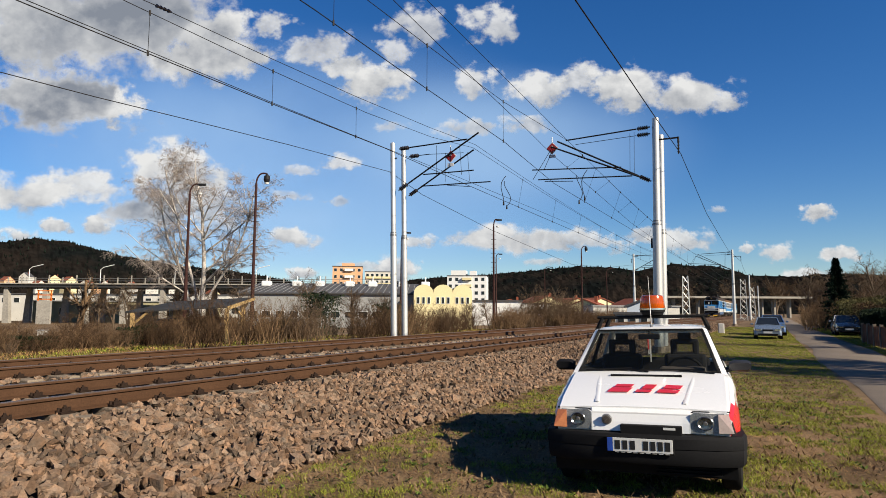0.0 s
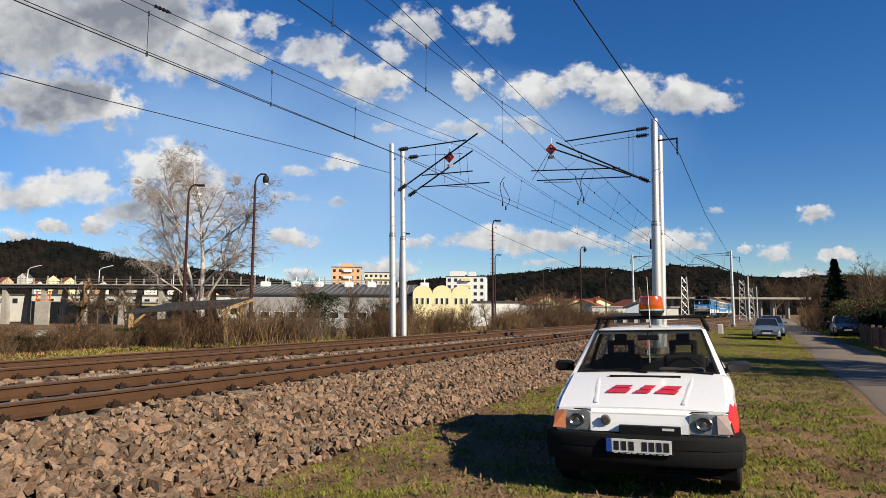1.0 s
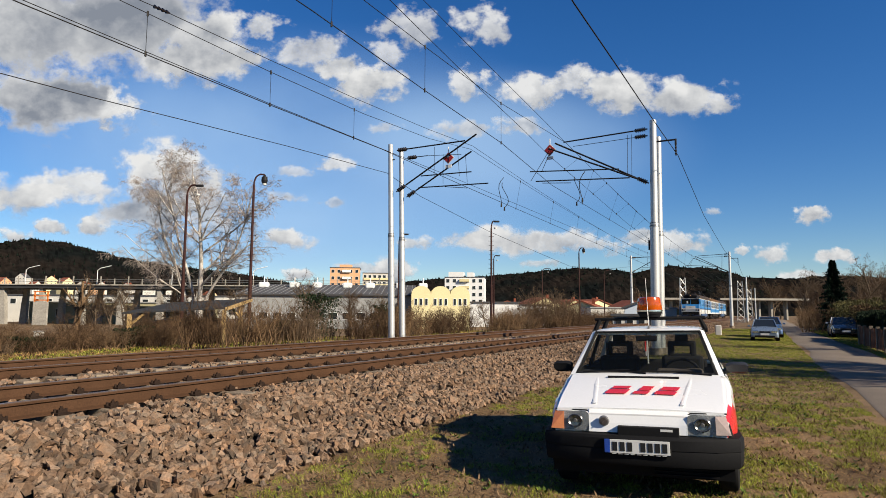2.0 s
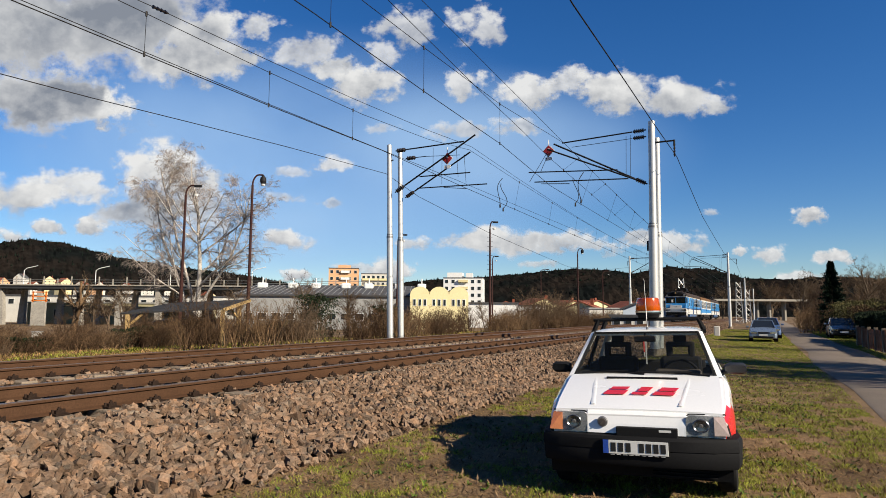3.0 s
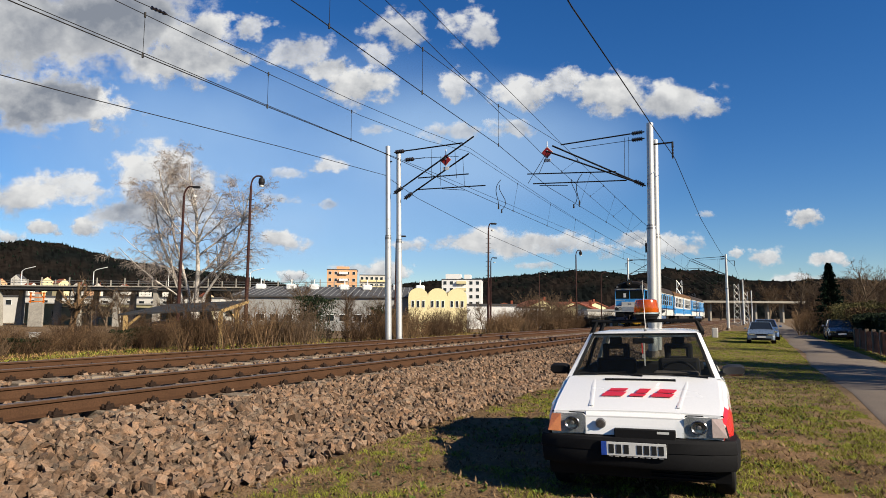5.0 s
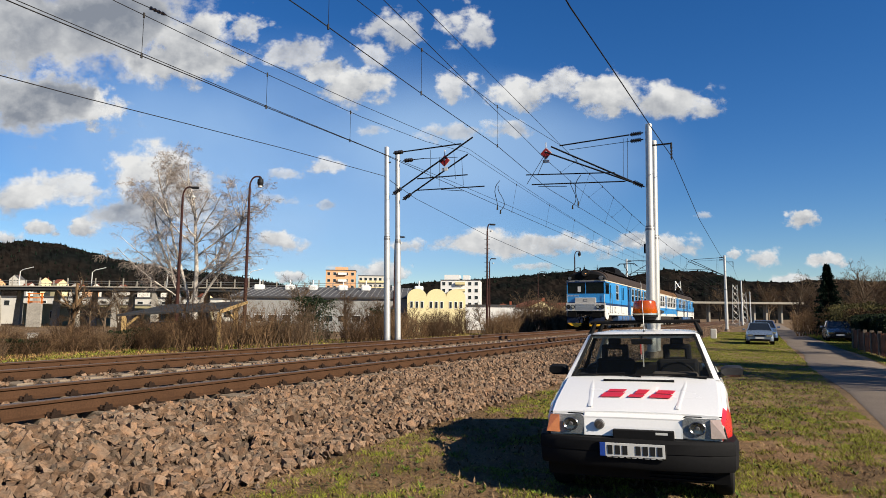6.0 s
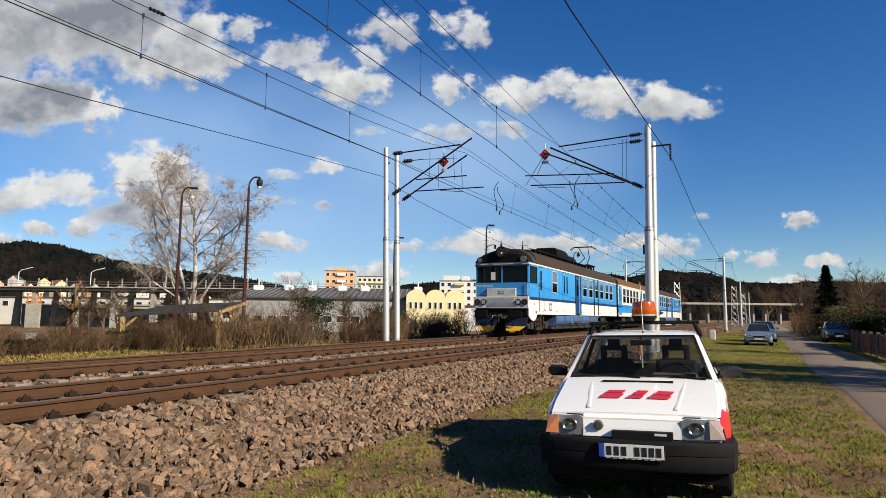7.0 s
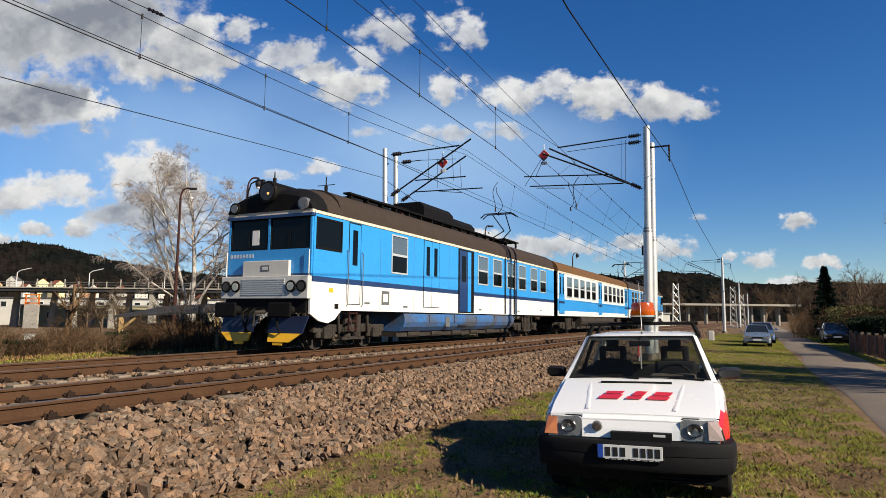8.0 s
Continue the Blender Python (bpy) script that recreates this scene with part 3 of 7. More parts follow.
        part("windscreen_seal", bm, M_RUBBER, car)
        bm = bmesh.new()
        slab(bm, [(sx * .735, 2.20, .95), (sx * .735, 2.31, .95), (sx * .575, 2.29, 1.39), (sx * .575, 2.21, 1.39)], (sx, 0, .4), .03)
        part("middle_pillar", bm, M_BUMPER, car)
        bm = bmesh.new()
        slab(bm, [(sx * .735, 3.10, .95), (sx * .72, 3.68, .95), (sx * .56, 3.22, 1.37), (sx * .57, 2.98, 1.39)], (sx, 0, .4), .04)
        part("rear_pillar", bm, M_WHITE, car)
        bm = bmesh.new()
        slab(bm, [(sx * .735, 1.16, .955), (sx * .735, 3.1, .955), (sx * .735, 3.1, .985), (sx * .735, 1.16, .985)], (sx, 0, .3), .03)
        slab(bm, [(sx * .60, 1.70, 1.345), (sx * .60, 3.0, 1.355), (sx * .575, 3.0, 1.395), (sx * .575, 1.70, 1.395)], (sx, 0, .3), .03)
        part("door_frame", bm, M_BUMPER, car)
        for y0, y1, t0, t1 in ((1.24, 2.20, 1.72, 2.21), (2.31, 3.10, 2.29, 2.98)):
            bm = bmesh.new()
            slab(bm, [(sx * .728, y0, .985), (sx * .728, y1, .985), (sx * .598, t1, 1.35), (sx * .598, t0, 1.35)], (sx, 0, .4), .006)
            w = part("side_window", bm, M_GLASS, car)
            w.visible_shadow = False
    # windscreen, bowed
    def bowed(y0, z0, w0, y1, z1, w1, bow, sign):
        bm = bmesh.new()
        rings = []
        for t in (0, .25, .5, .75, 1):
            y, z, w = y0 + (y1 - y0) * t, z0 + (z1 - z0) * t, w0 + (w1 - w0) * t
            xs = [-1 + .25 * i for i in range(9)]
            rings.append([(x * w, y - sign * bow * (1 - x * x), z) for x in xs] + [(x * w, y - sign * bow * (1 - x * x) + sign * .006, z - .004) for x in xs[::-1]])
        loft(bm, rings)
        return bm
    w = part("windscreen", bowed(1.10, .965, .675, 1.675, 1.378, .535, .05, 1), M_GLASS, car, "clear raked windscreen", True)
    w.visible_shadow = False
    w = part("rear_window", bowed(3.62, .99, .66, 3.24, 1.36, .54, .02, -1), M_GLASS, car, smooth=True)
    w.visible_shadow = False
    bm = bmesh.new()
    box(bm, -.54, .54, 1.655, 1.70, 1.365, 1.385)
    part("header_rail", bm, M_RUBBER, car)
    bm = bmesh.new()
    box(bm, -.69, .69, 1.05, 1.12, .935, .962, bevel=.008)
    part("cowl", bm, M_BUMPER, car)
    bm = bmesh.new()
    box(bm, -.66, .66, 1.13, 1.55, .86, .955, bevel=.03)
    box(bm, .1, .55, 1.32, 1.56, .93, 1.0, bevel=.03)
    part("dashboard", bm, M_DASH, car, "matt brown-grey dashboard")
    bm = bmesh.new()
    box(bm, -.64, .64, 3.15, 3.6, .93, .95)
    part("parcel_shelf", bm, M_PLATE, car, "pale parcel shelf")
    # wipers
    for a, b, c in (((.02, 1.03, .985), (-.30, 1.10, 1.0), (-.60, 1.09, .99)), ((.62, 1.05, .975), (.30, 1.085, .995), (-.06, 1.05, 1.0))):
        bm = bmesh.new()
        tube(bm, a, b, .009, .007, 6), tube(bm, (b[0] + .16, b[1] - .02, b[2] + .012), c, .008, .006, 6)
        part("wiper", bm, M_BUMPER, car)
    # seats
    for x in (-.34, .34):
        bm = bmesh.new()
        box(bm, x - .22, x + .22, 2.02, 2.14, .75, 1.10, bevel=.04)
        seat = part("seat", bm, M_INTERIOR, car)
        bm = bmesh.new()
        for sx in (-1, 1):
            box(bm, x + sx * .115 - .035, x + sx * .115 + .035, 2.05, 2.13, 1.08, 1.24, bevel=.02)
        box(bm, x - .15, x + .15, 2.05, 2.13, 1.20, 1.26, bevel=.02)
        box(bm, x - .10, x + .10, 2.05, 2.13, 1.08, 1.12, bevel=.015)
        box(bm, x - .07, x + .07, 2.06, 2.12, 1.25, 1.34, bevel=.02)
        part("headrest", bm, M_INTERIOR, seat)
    bm = bmesh.new()
    box(bm, -.6, .6, 2.95, 3.06, .75, 1.0, bevel=.03)
    part("rear_bench", bm, M_INTERIOR, car)
    bm = bmesh.new()
    ring = [(.34 + .18 * math.cos(t), 1.60 - .06 * math.sin(t), .93 + .16 * math.sin(t)) for t in [i * math.pi / 12 for i in range(25)]]
    run(bm, ring, .014, 8)
    tube(bm, (.17, 1.6, .93), (.51, 1.6, .93), .018, .018, 8)
    part("steering_wheel", bm, M_BUMPER, car)
    bm = bmesh.new()
    box(bm, -.11, .11, 1.60, 1.63, 1.275, 1.335, bevel=.012)
    tube(bm, (0, 1.62, 1.33), (0, 1.68, 1.375), .01, .01, 6)
    part("rear_view_mirror", bm, M_BUMPER, car)
    bm = bmesh.new()
    box(bm, -.014, -.002, 1.595, 1.60, 1.12, 1.28)
    box(bm, .004, .016, 1.595, 1.60, 1.04, 1.28)
    part("hanging_pennant", bm, M_PLATE, car, "pale strip hanging from the mirror")
    bm = bmesh.new()
    box(bm, -.016, -.004, 1.591, 1.595, 1.17, 1.28)
    part("pennant_stripe", bm, M_RED, car, "red strip of the pennant")
    # wing mirrors; sunlight on the second is put into its greyer colour
    for sx in (-1, 1):
        bm = bmesh.new()
        loft(bm, [[(sx * x, y + .02 * (x > .8), z) for y, z in ((1.36, z0), (1.31, z0 + .02), (1.31, z1 - .02), (1.36, z1), (1.41, z1), (1.41, z0))]
                  for x, z0, z1 in ((.76, .985, 1.055), (.81, .965, 1.075), (.93, .965, 1.075), (.955, .985, 1.06))])
        tube(bm, (sx * .70, 1.38, .97), (sx * .80, 1.38, 1.0), .03, .025, 8)
        part("wing_mirror", bm, M_BUMPER if sx < 0 else M_MIRROR_SUNLIT, car, "black wing mirror" if sx < 0 else "black wing mirror lightened to grey as if sunlit", True)
    # wheels
    for sx in (-1, 1):
        for y in (.72, 3.17):
            bm = bmesh.new()
            prof = [(.62, .17), (.62, .25), (.635, .275), (.66, .285), (.745, .285), (.77, .275), (.785, .25), (.785, .17)]
            loft(bm, [[(sx * x, y + r * math.cos(a), .285 + r * math.sin(a)) for x, r in prof] for a in [i * math.pi / 14 for i in range(29)]], caps=False)
            wheel = part("wheel", bm, M_RUBBER, car, "black rubber tyre", True)
            bm = bmesh.new()
            tube(bm, (sx * .64, y, .285), (sx * .77, y, .285), .172, .172, 20)
            tube(bm, (sx * .77, y, .285), (sx * .782, y, .285), .06, .05, 12)
            part("rim", bm, M_GREYMETAL, wheel, smooth=True)
    bm = bmesh.new()
    box(bm, -.6, .6, .3, 3.6, .21, .30)
    part("underside", bm, M_BUMPER, car)
    # aerial
    bm = bmesh.new()
    tube(bm, (0.02, 1.76, 1.40), (-0.01, 2.05, 1.98), .005, .003, 6)
    tube(bm, (0.02, 1.75, 1.40), (0.02, 1.77, 1.425), .016, .012, 8)
    part("aerial", bm, M_GREYMETAL, car)
    # roof rack and beacon
    m = car.matrix_world
    rack = thing("roof_rack", "black steel roof rack clamped over a white car roof", "roof rack", m.copy())
    for y in (2.05, 2.75):
        bm = bmesh.new()
        tube(bm, (-.60, y, 1.515), (.60, y, 1.515), .019, .019, 8)
        part("crossbar", bm, M_BUMPER, rack)
        for sx in (-1, 1):
            bm = bmesh.new()
            tube(bm, (sx * .545, y, 1.515), (sx * .60, y, 1.385), .022, .028, 8)
            box(bm, sx * .60 - .02, sx * .60 + .02, y - .04, y + .04, 1.355, 1.40)
            part("clamp_foot", bm, M_BUMPER, rack)
    beacon = thing("warning_beacon", "amber rotating warning beacon on a black base", "beacon", m @ Matrix.Translation((.02, 2.05, 1.534)) @ Matrix.Diagonal((1.1, 1.1, .98, 1)))
    bm = bmesh.new()
    tube(bm, (0, 0, 0), (0, 0, .035), .10, .115, 24), tube(bm, (0, 0, .035), (0, 0, .06), .125, .125, 24)
    part("base", bm, M_BUMPER, beacon, smooth=True)
    bm = bmesh.new()
    tube(bm, (0, 0, .06), (0, 0, .078), .13, .13, 28)
    part("rim_band", bm, M_CHROME, beacon, "bright metal band", True)
    amber = bpy.data.materials.new("amber_dome")
    amber.use_nodes = True
    b = amber.node_tree.nodes["Principled BSDF"]
    b.inputs["Base Color"].default_value = (0.62, 0.10, 0.0, 1)
    b.inputs["Roughness"].default_value, b.inputs["Transmission Weight"].default_value = 0.15, 0.55
    b.inputs["Coat Weight"].default_value = 0.3
    bm = bmesh.new()
    rs = [(.078, .120), (.09, .125), (.20, .113), (.222, .106), (.230, .09)]
    loft(bm, [[(r * (1 + .008 * (i % 2)) * math.cos(i * math.pi / 24), r * (1 + .008 * (i % 2)) * math.sin(i * math.pi / 24), z) for i in range(48)] for z, r in rs])
    part("dome", bm, amber, beacon, "ribbed amber plastic dome", True)
    bm = bmesh.new()
    tube(bm, (0, 0, .08), (0, 0, .19), .04, .035, 10)
    part("reflector", bm, M_CHROME, beacon)
    return car


hatchback()


# ---- the electric train ----
M_TBLUE = material("train_light_blue", (0.02, 0.205, 0.50), 0.35, vary=0.08, scale=0.8, fine=12, coat=0.3)
M_TDARK = material("train_dark_blue", (0.0067, 0.0241, 0.0871), 0.4, vary=0.12, scale=0.8, coat=0.3)
M_TWHITE = material("train_white", (0.576, 0.576, 0.56), 0.4, vary=0.07, scale=0.7, fine=9, coat=0.2, tint=(0.48, 0.468, 0.44))
M_TCREAM = material("train_cream_strip", (0.48, 0.424, 0.336), 0.55, vary=0.2, scale=3)
M_TROOF = material("brown_train_roof", (0.0348, 0.0255, 0.0201), 0.75, vary=0.2, scale=1.5, fine=14)
M_TROOF2 = material("rusty_brown_train_roof", (0.101, 0.0523, 0.0214), 0.75, vary=0.25, scale=1.5, fine=14)
M_TBLACK = material("sooty_black", (0.00469, 0.00436, 0.00436), 0.7, vary=0.4, scale=3)
M_TGREY = material("grey_front_panel", (0.448, 0.432, 0.4), 0.55, vary=0.12, scale=3)
M_TNAVY = material("grimy_navy_plough", (0.004, 0.009, 0.03), 0.5, vary=0.3, scale=5)
M_LAMPGLASS = material("clear_headlamp_glass", (0.30, 0.30, 0.28), 0.15, vary=0.35, scale=30, coat=0.8)
M_TYELLOW = material("yellow_plough", (0.6, 0.32, 0.008), 0.5, vary=0.15, scale=4)
M_TUNDER = material("dusty_running_gear", (0.0335, 0.0281, 0.0241), 0.85, vary=0.4, scale=3, fine=20)
M_TGLASS = glass("train_window_glass", (0.05, 0.055, 0.06), 0.3)
M_TALU = material("window_frame_metal", (0.48, 0.496, 0.504), 0.4, metal=0.4, vary=0.1)
# near black: the shade inside the carriages is put into this colour
M_TINSIDE = material("train_interior_shade", (0.00804, 0.00871, 0.00938), 0.9, vary=0.3)
HALF = 1.44
LENGTH = 21.7


def frame_window(parent, x, z0, z1, w, mid=True, mat=None, y=HALF):
    """A framed side window on the train's wall: frame bars, mid rail and glass."""
    bm = bmesh.new()
    t, s = 0.05, (1 if y > 0 else -1)
    box(bm, x - w / 2, x + w / 2, y - s * .03, y + s * .018, z0, z0 + t), box(bm, x - w / 2, x + w / 2, y - s * .03, y + s * .018, z1 - t, z1)
    box(bm, x - w / 2, x - w / 2 + t, y - s * .03, y + s * .017, z0, z1), box(bm, x + w / 2 - t, x + w / 2, y - s * .03, y + s * .017, z0, z1)
    if mid:
        zm = z0 + (z1 - z0) * .48
        box(bm, x - w / 2, x + w / 2, y - s * .02, y + s * .022, zm - .035, zm + .035)
    f = part("window", bm, mat or M_TALU, parent)
    bm = bmesh.new()
    box(bm, x - w / 2 + t, x + w / 2 - t, y - s * .012, y + s * .004, z0 + t, z1 - t)
    part("pane", bm, M_TGLASS, f)
    if mid:
        bm = bmesh.new()
        # opaque pale sheet over the pane: the reflection is in its colour
        box(bm, x - w / 2 + t, x + w / 2 - t, y + s * .005, y + s * .009, zm + .03, z1 - t - .02)
        part("upper_pane", bm, M_TPALE, f, "upper pane with a pale reflection put into its colour")
    return f


M_TPALE = material("painted_pale_reflection_glass", (0.06, 0.075, 0.088), 0.08, vary=0.1, scale=2, coat=1.0)


def body_shell(c, x0, x1, low, bandz, cream=True, wall=M_TBLUE):
    """Carriage walls in their painted zones, butted one on another."""
    zs = {"lower": (1.08, low), "band": (low, bandz), "upper": (bandz, 3.58)}
    for nm, mat in (("lower", M_TWHITE), ("band", M_TDARK if wall is M_TBLUE else M_TBLUE), ("upper", wall)):
        z0, z1 = zs[nm]
        bm = bmesh.new()
        for sy in (-1, 1):
            box(bm, x1, x0, sy * (HALF - .06), sy * HALF, z0, z1)
        box(bm, x1, x1 + .06, -HALF + .06, HALF - .06, z0, z1)
        part(nm + "_wall", bm, mat, c)
    # floor, and a solid dark block in place of the shaded saloon
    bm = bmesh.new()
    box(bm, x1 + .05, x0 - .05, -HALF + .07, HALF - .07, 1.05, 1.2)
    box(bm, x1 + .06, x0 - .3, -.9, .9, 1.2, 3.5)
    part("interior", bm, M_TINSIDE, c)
    bm = bmesh.new()
    for sy in (-1, 1):
        box(bm, x1, x0, sy * (HALF - .05), sy * (HALF + .02), 3.58, 3.66)
    part("cantrail", bm, M_TCREAM if cream else M_TWHITE, c, "weathered cream gutter strip")


def roof_arch(c, x0, x1, mat, top=4.5, steps=14, name="roof"):
    bm = bmesh.new()
    prof = []
    for i in range(steps + 1):
        a = math.pi * i / steps
        prof.append((HALF * math.copysign(abs(math.cos(a)) ** 0.75, math.cos(a)), 3.66 + (top - 3.66) * math.sin(a) ** 0.8))
    loft(bm, [[(x, y, z) for y, z in prof] for x in (x0, x1)])
    return part(name, bm, mat, c, smooth=True)


def bogie(c, x, spin):
    """A two-axle bogie: frame, springs, axle boxes; its wheelsets turn."""
    bm = bmesh.new()
    for sy in (-1, 1):
        box(bm, x - 1.75, x + 1.75, sy * 1.02, sy * 1.18, .48, .70, bevel=.03)
        for dx in (-1.2, 1.2):
            box(bm, x + dx - .17, x + dx + .17, sy * 1.05, sy * 1.26, .32, .62, bevel=.03)
            for k in (-.32, .32):
                tube(bm, (x + dx + k, sy * 1.13, .36), (x + dx + k, sy * 1.13, .66), .09, .09, 10)
        tube(bm, (x - .25, sy * 1.16, .35), (x - .25, sy * 1.16, .98), .13, .13, 10), tube(bm, (x + .25, sy * 1.16, .35), (x + .25, sy * 1.16, .98), .13, .13, 10)
        box(bm, x - .55, x + .55, sy * 1.0, sy * 1.25, .28, .36)
        for dx in (-.75, .7):
            tube(bm, (x + dx, sy * 1.24, .45), (x + dx + .05, sy * 1.22, 1.0), .035, .05, 8)
    box(bm, x - .3, x + .3, -1.1, 1.1, .55, .85)
    b = part("bogie", bm, M_TUNDER, c, "dusty two-axle bogie")
    for dx in (-1.2, 1.2):
        bm = bmesh.new()
        for sy in (-1, 1):
            tube(bm, (0, sy * .70, 0), (0, sy * .83, 0), .46, .44, 28)
            tube(bm, (0, sy * .66, 0), (0, sy * .70, 0), .49, .49, 28)
            tube(bm, (0, sy * .83, 0), (0, sy * .86, 0), .2, .16, 12)
            for k in range(4):
                a = k * math.pi / 2
                box(bm, -.03, .03, -.01, .01, .25, .4, Matrix.Translation((0, sy * .842, 0)) @ Matrix.Rotation(a, 4, "Y"))
        tube(bm, (0, -.8, 0), (0, .8, 0), .09, .09, 10)
        w = part("wheelset", bm, M_TUNDER, b)
        spin.append((w, x + dx))


M_DARKLENS = material("dark_lamp_glass", (0.022, 0.014, 0.008), 0.3, vary=0.4, scale=12, coat=0.15)


def cab(c, glow_lamp):
    """The driving end: face, windows, headlights, buffers, plough."""
    def front(name, bits, mat, label="", bev=0.0, parent=None):
        bm = bmesh.new()
        for x0, x1, y0, y1, z0, z1 in bits:
            box(bm, x0, x1, y0, y1, z0, z1, bevel=bev)
        return part(name, bm, mat, parent or c, label)
    # face below and round the windscreens
    face = front("cab_front", [(-.08, 0, -1.42, 1.42, 1.95, 2.66), (-.08, 0, -1.42, -1.36, 2.66, 3.58), (-.08, 0, 1.36, 1.42, 2.66, 3.58), (-.08, 0, -.035, .035, 2.66, 3.5)], M_TBLUE)
    front("cab_band", [(-.075, .004, -1.42, 1.42, 1.80, 2.02)], M_TDARK)
    front("cab_lintel", [(-.10, .06, -1.45, 1.45, 3.50, 3.58)], M_TDARK, "dark blue sun visor ledge")
    front("brow_strip", [(-.12, .03, -1.44, 1.44, 3.58, 3.68)], M_TCREAM, "flaking cream strip")
    for y0, y1 in ((-1.36, -.035), (.035, 1.36)):
        w = front("windscreen", [(-.05, -.01, y0, y1, 2.66, 2.70), (-.05, -.01, y0, y1, 3.46, 3.50), (-.05, -.01, y0, y0 + .04, 2.7, 3.46), (-.05, -.01, y1 - .04, y1, 2.7, 3.46)], M_TBLACK, "large flat cab windscreen")
        front("pane", [(-.045, -.03, y0 + .04, y1 - .04, 2.70, 3.46)], M_TGLASS, "", 0, w)
        front("wiper", [(-.008, .0, (y0 + y1) / 2 - .01, (y0 + y1) / 2 + .01, 2.68, 3.15)], M_TBLACK, "", 0, w)
    front("sun_card", [(-.029, -.024, -.60, -.36, 2.80, 3.2)], M_TWHITE, "pale card behind the windscreen")
    # grey panel with grille and twin lamps
    front("front_panel", [(.0, .10, -.78, .78, 1.95, 2.36), (.0, .16, -1.46, 1.46, 1.36, 1.95)], M_TGREY, "plain grey front panel", .015)
    for k in range(8):
        front("grille_slat", [(.16, .175, -.72, .72, 1.46 + .055 * k, 1.485 + .055 * k)], M_TALU)
    front("emblem_shape", [(.10, .108, -.14, .14, 2.08, 2.24)], M_GREYMETAL, "dark outlined emblem")
    front("emblem_inner", [(.106, .112, -.09, .09, 2.12, 2.2)], M_TGREY)
    for k in range(8):
        front("number_bar", [(-.001, .004, -1.33 + .108 * k, -1.265 + .108 * k, 2.46, 2.56)], M_TALU)
    for y in (-1.27, -.93, .93, 1.27):
        bm = bmesh.new()
        tube(bm, (.12, y, 1.68), (.20, y, 1.68), .155, .15, 20)
        h = part("headlamp", bm, M_TBLACK, c, "round black-rimmed headlamp", True)
        bm = bmesh.new()
        tube(bm, (.18, y, 1.68), (.207, y, 1.68), .11, .105, 18)
        part("lens", bm, M_LAMPGLASS if abs(y) < 1 else M_DARKLENS, h, smooth=True)
    # black dome over the windscreens with the top lamp
    bm = bmesh.new()
    rings = []
    for x, k in ((.05, 0.55), (-.1, .72), (-.6, .9), (-1.3, 1.0)):
        prof = []
        for i in range(13):
            a = math.pi * i / 12
            prof.append((1.45 * math.copysign(abs(math.cos(a)) ** 0.8, math.cos(a)), 3.68 + .82 * k * math.sin(a) ** 1.1))
        rings.append([(x, y, z) for y, z in prof])
    loft(bm, rings)
    bm.normal_update()
    for f in bm.faces:
        f.material_index = 1 if f.calc_center_median().x < -.4 else 0
    part("cab_dome", bm, [M_TBLACK, M_TROOF], c, "sooty black roof dome", True, 45)
    bm = bmesh.new()
    tube(bm, (-.9, 0, 4.2), (.10, 0, 4.2), .30, .30, 24), tube(bm, (.10, 0, 4.2), (.16, 0, 4.2), .31, .28, 24)
    top = part("top_lamp", bm, M_TBLACK, c, "large round headlamp in a black housing", True)
    bm = bmesh.new()
    tube(bm, (.13, 0, 4.2), (.165, 0, 4.2), .24, .23, 20)
    part("lens", bm, M_DARKLENS, top)
    bm = bmesh.new()
    tube(bm, (.15, .05, 4.15), (.172, .05, 4.15), .04, .035, 12)
    part("bulb", bm, glow_lamp, top, "warm glowing bulb")
    for y in (-1.17, 1.17):
        bm = bmesh.new()
        tube(bm, (-.1, y, 3.82), (.11, y, 3.82), .165, .16, 20)
        l = part("marker_lamp", bm, M_GREYMETAL if y > 0 else M_TBLACK, c, "round roof marker lamp", True)
        bm = bmesh.new()
        tube(bm, (.10, y, 3.82), (.118, y, 3.82), .12, .115, 16)
        part("lens", bm, M_GREYMETAL, l)
    for x, y, z0, z1 in ((-.3, -.15, 4.45, 4.85), (-1.75, .5, 4.45, 4.95)):
        bm = bmesh.new()
        tube(bm, (x, y, z0), (x, y, z1), .025, .015, 6), tube(bm, (x, y, z0), (x, y, z0 + .22), .05, .05, 8)
        if x < -1:
            tube(bm, (x, y - .3, z1 - .25), (x, y + .3, z1 - .25), .012, .012, 5)
        part("roof_aerial", bm, M_TBLACK, c)
    bm = bmesh.new()
    run(bm, [(-.15, -.95, 3.95), (-.15, -.95, 4.3), (-.15, -.85, 4.55), (-.15, -.6, 4.63), (-.15, -.42, 4.60)], .022, 6)
    tube(bm, (-.15, -.42, 4.62), (-.15, -.42, 4.40), .06, .05, 8)
    part("horn", bm, M_TBLACK, c)
    # beam, buffers, hoses, coupling
    front("buffer_beam", [(-.05, .08, -1.35, 1.35, 1.0, 1.36)], M_TBLACK)
    for y in (-.9, .9):
        bm = bmesh.new()
        tube(bm, (.05, y, 1.06), (.5, y, 1.06), .13, .11, 14)
        box(bm, .5, .56, y - .36, y + .36, .87, 1.26, bevel=.04)
        part("buffer", bm, M_TBLACK, c, "black rectangular buffer")
    bm = bmesh.new()
    tube(bm, (.05, 0, 1.02), (.45, 0, 1.0), .06, .05, 8), tube(bm, (.42, 0, 1.02), (.46, 0, .65), .035, .03, 8)
    part("coupling_hook", bm, M_TUNDER, c)
    for y, d in ((-.55, .2), (-.3, -.12), (.42, -.15), (.6, .12)):
        bm = bmesh.new()
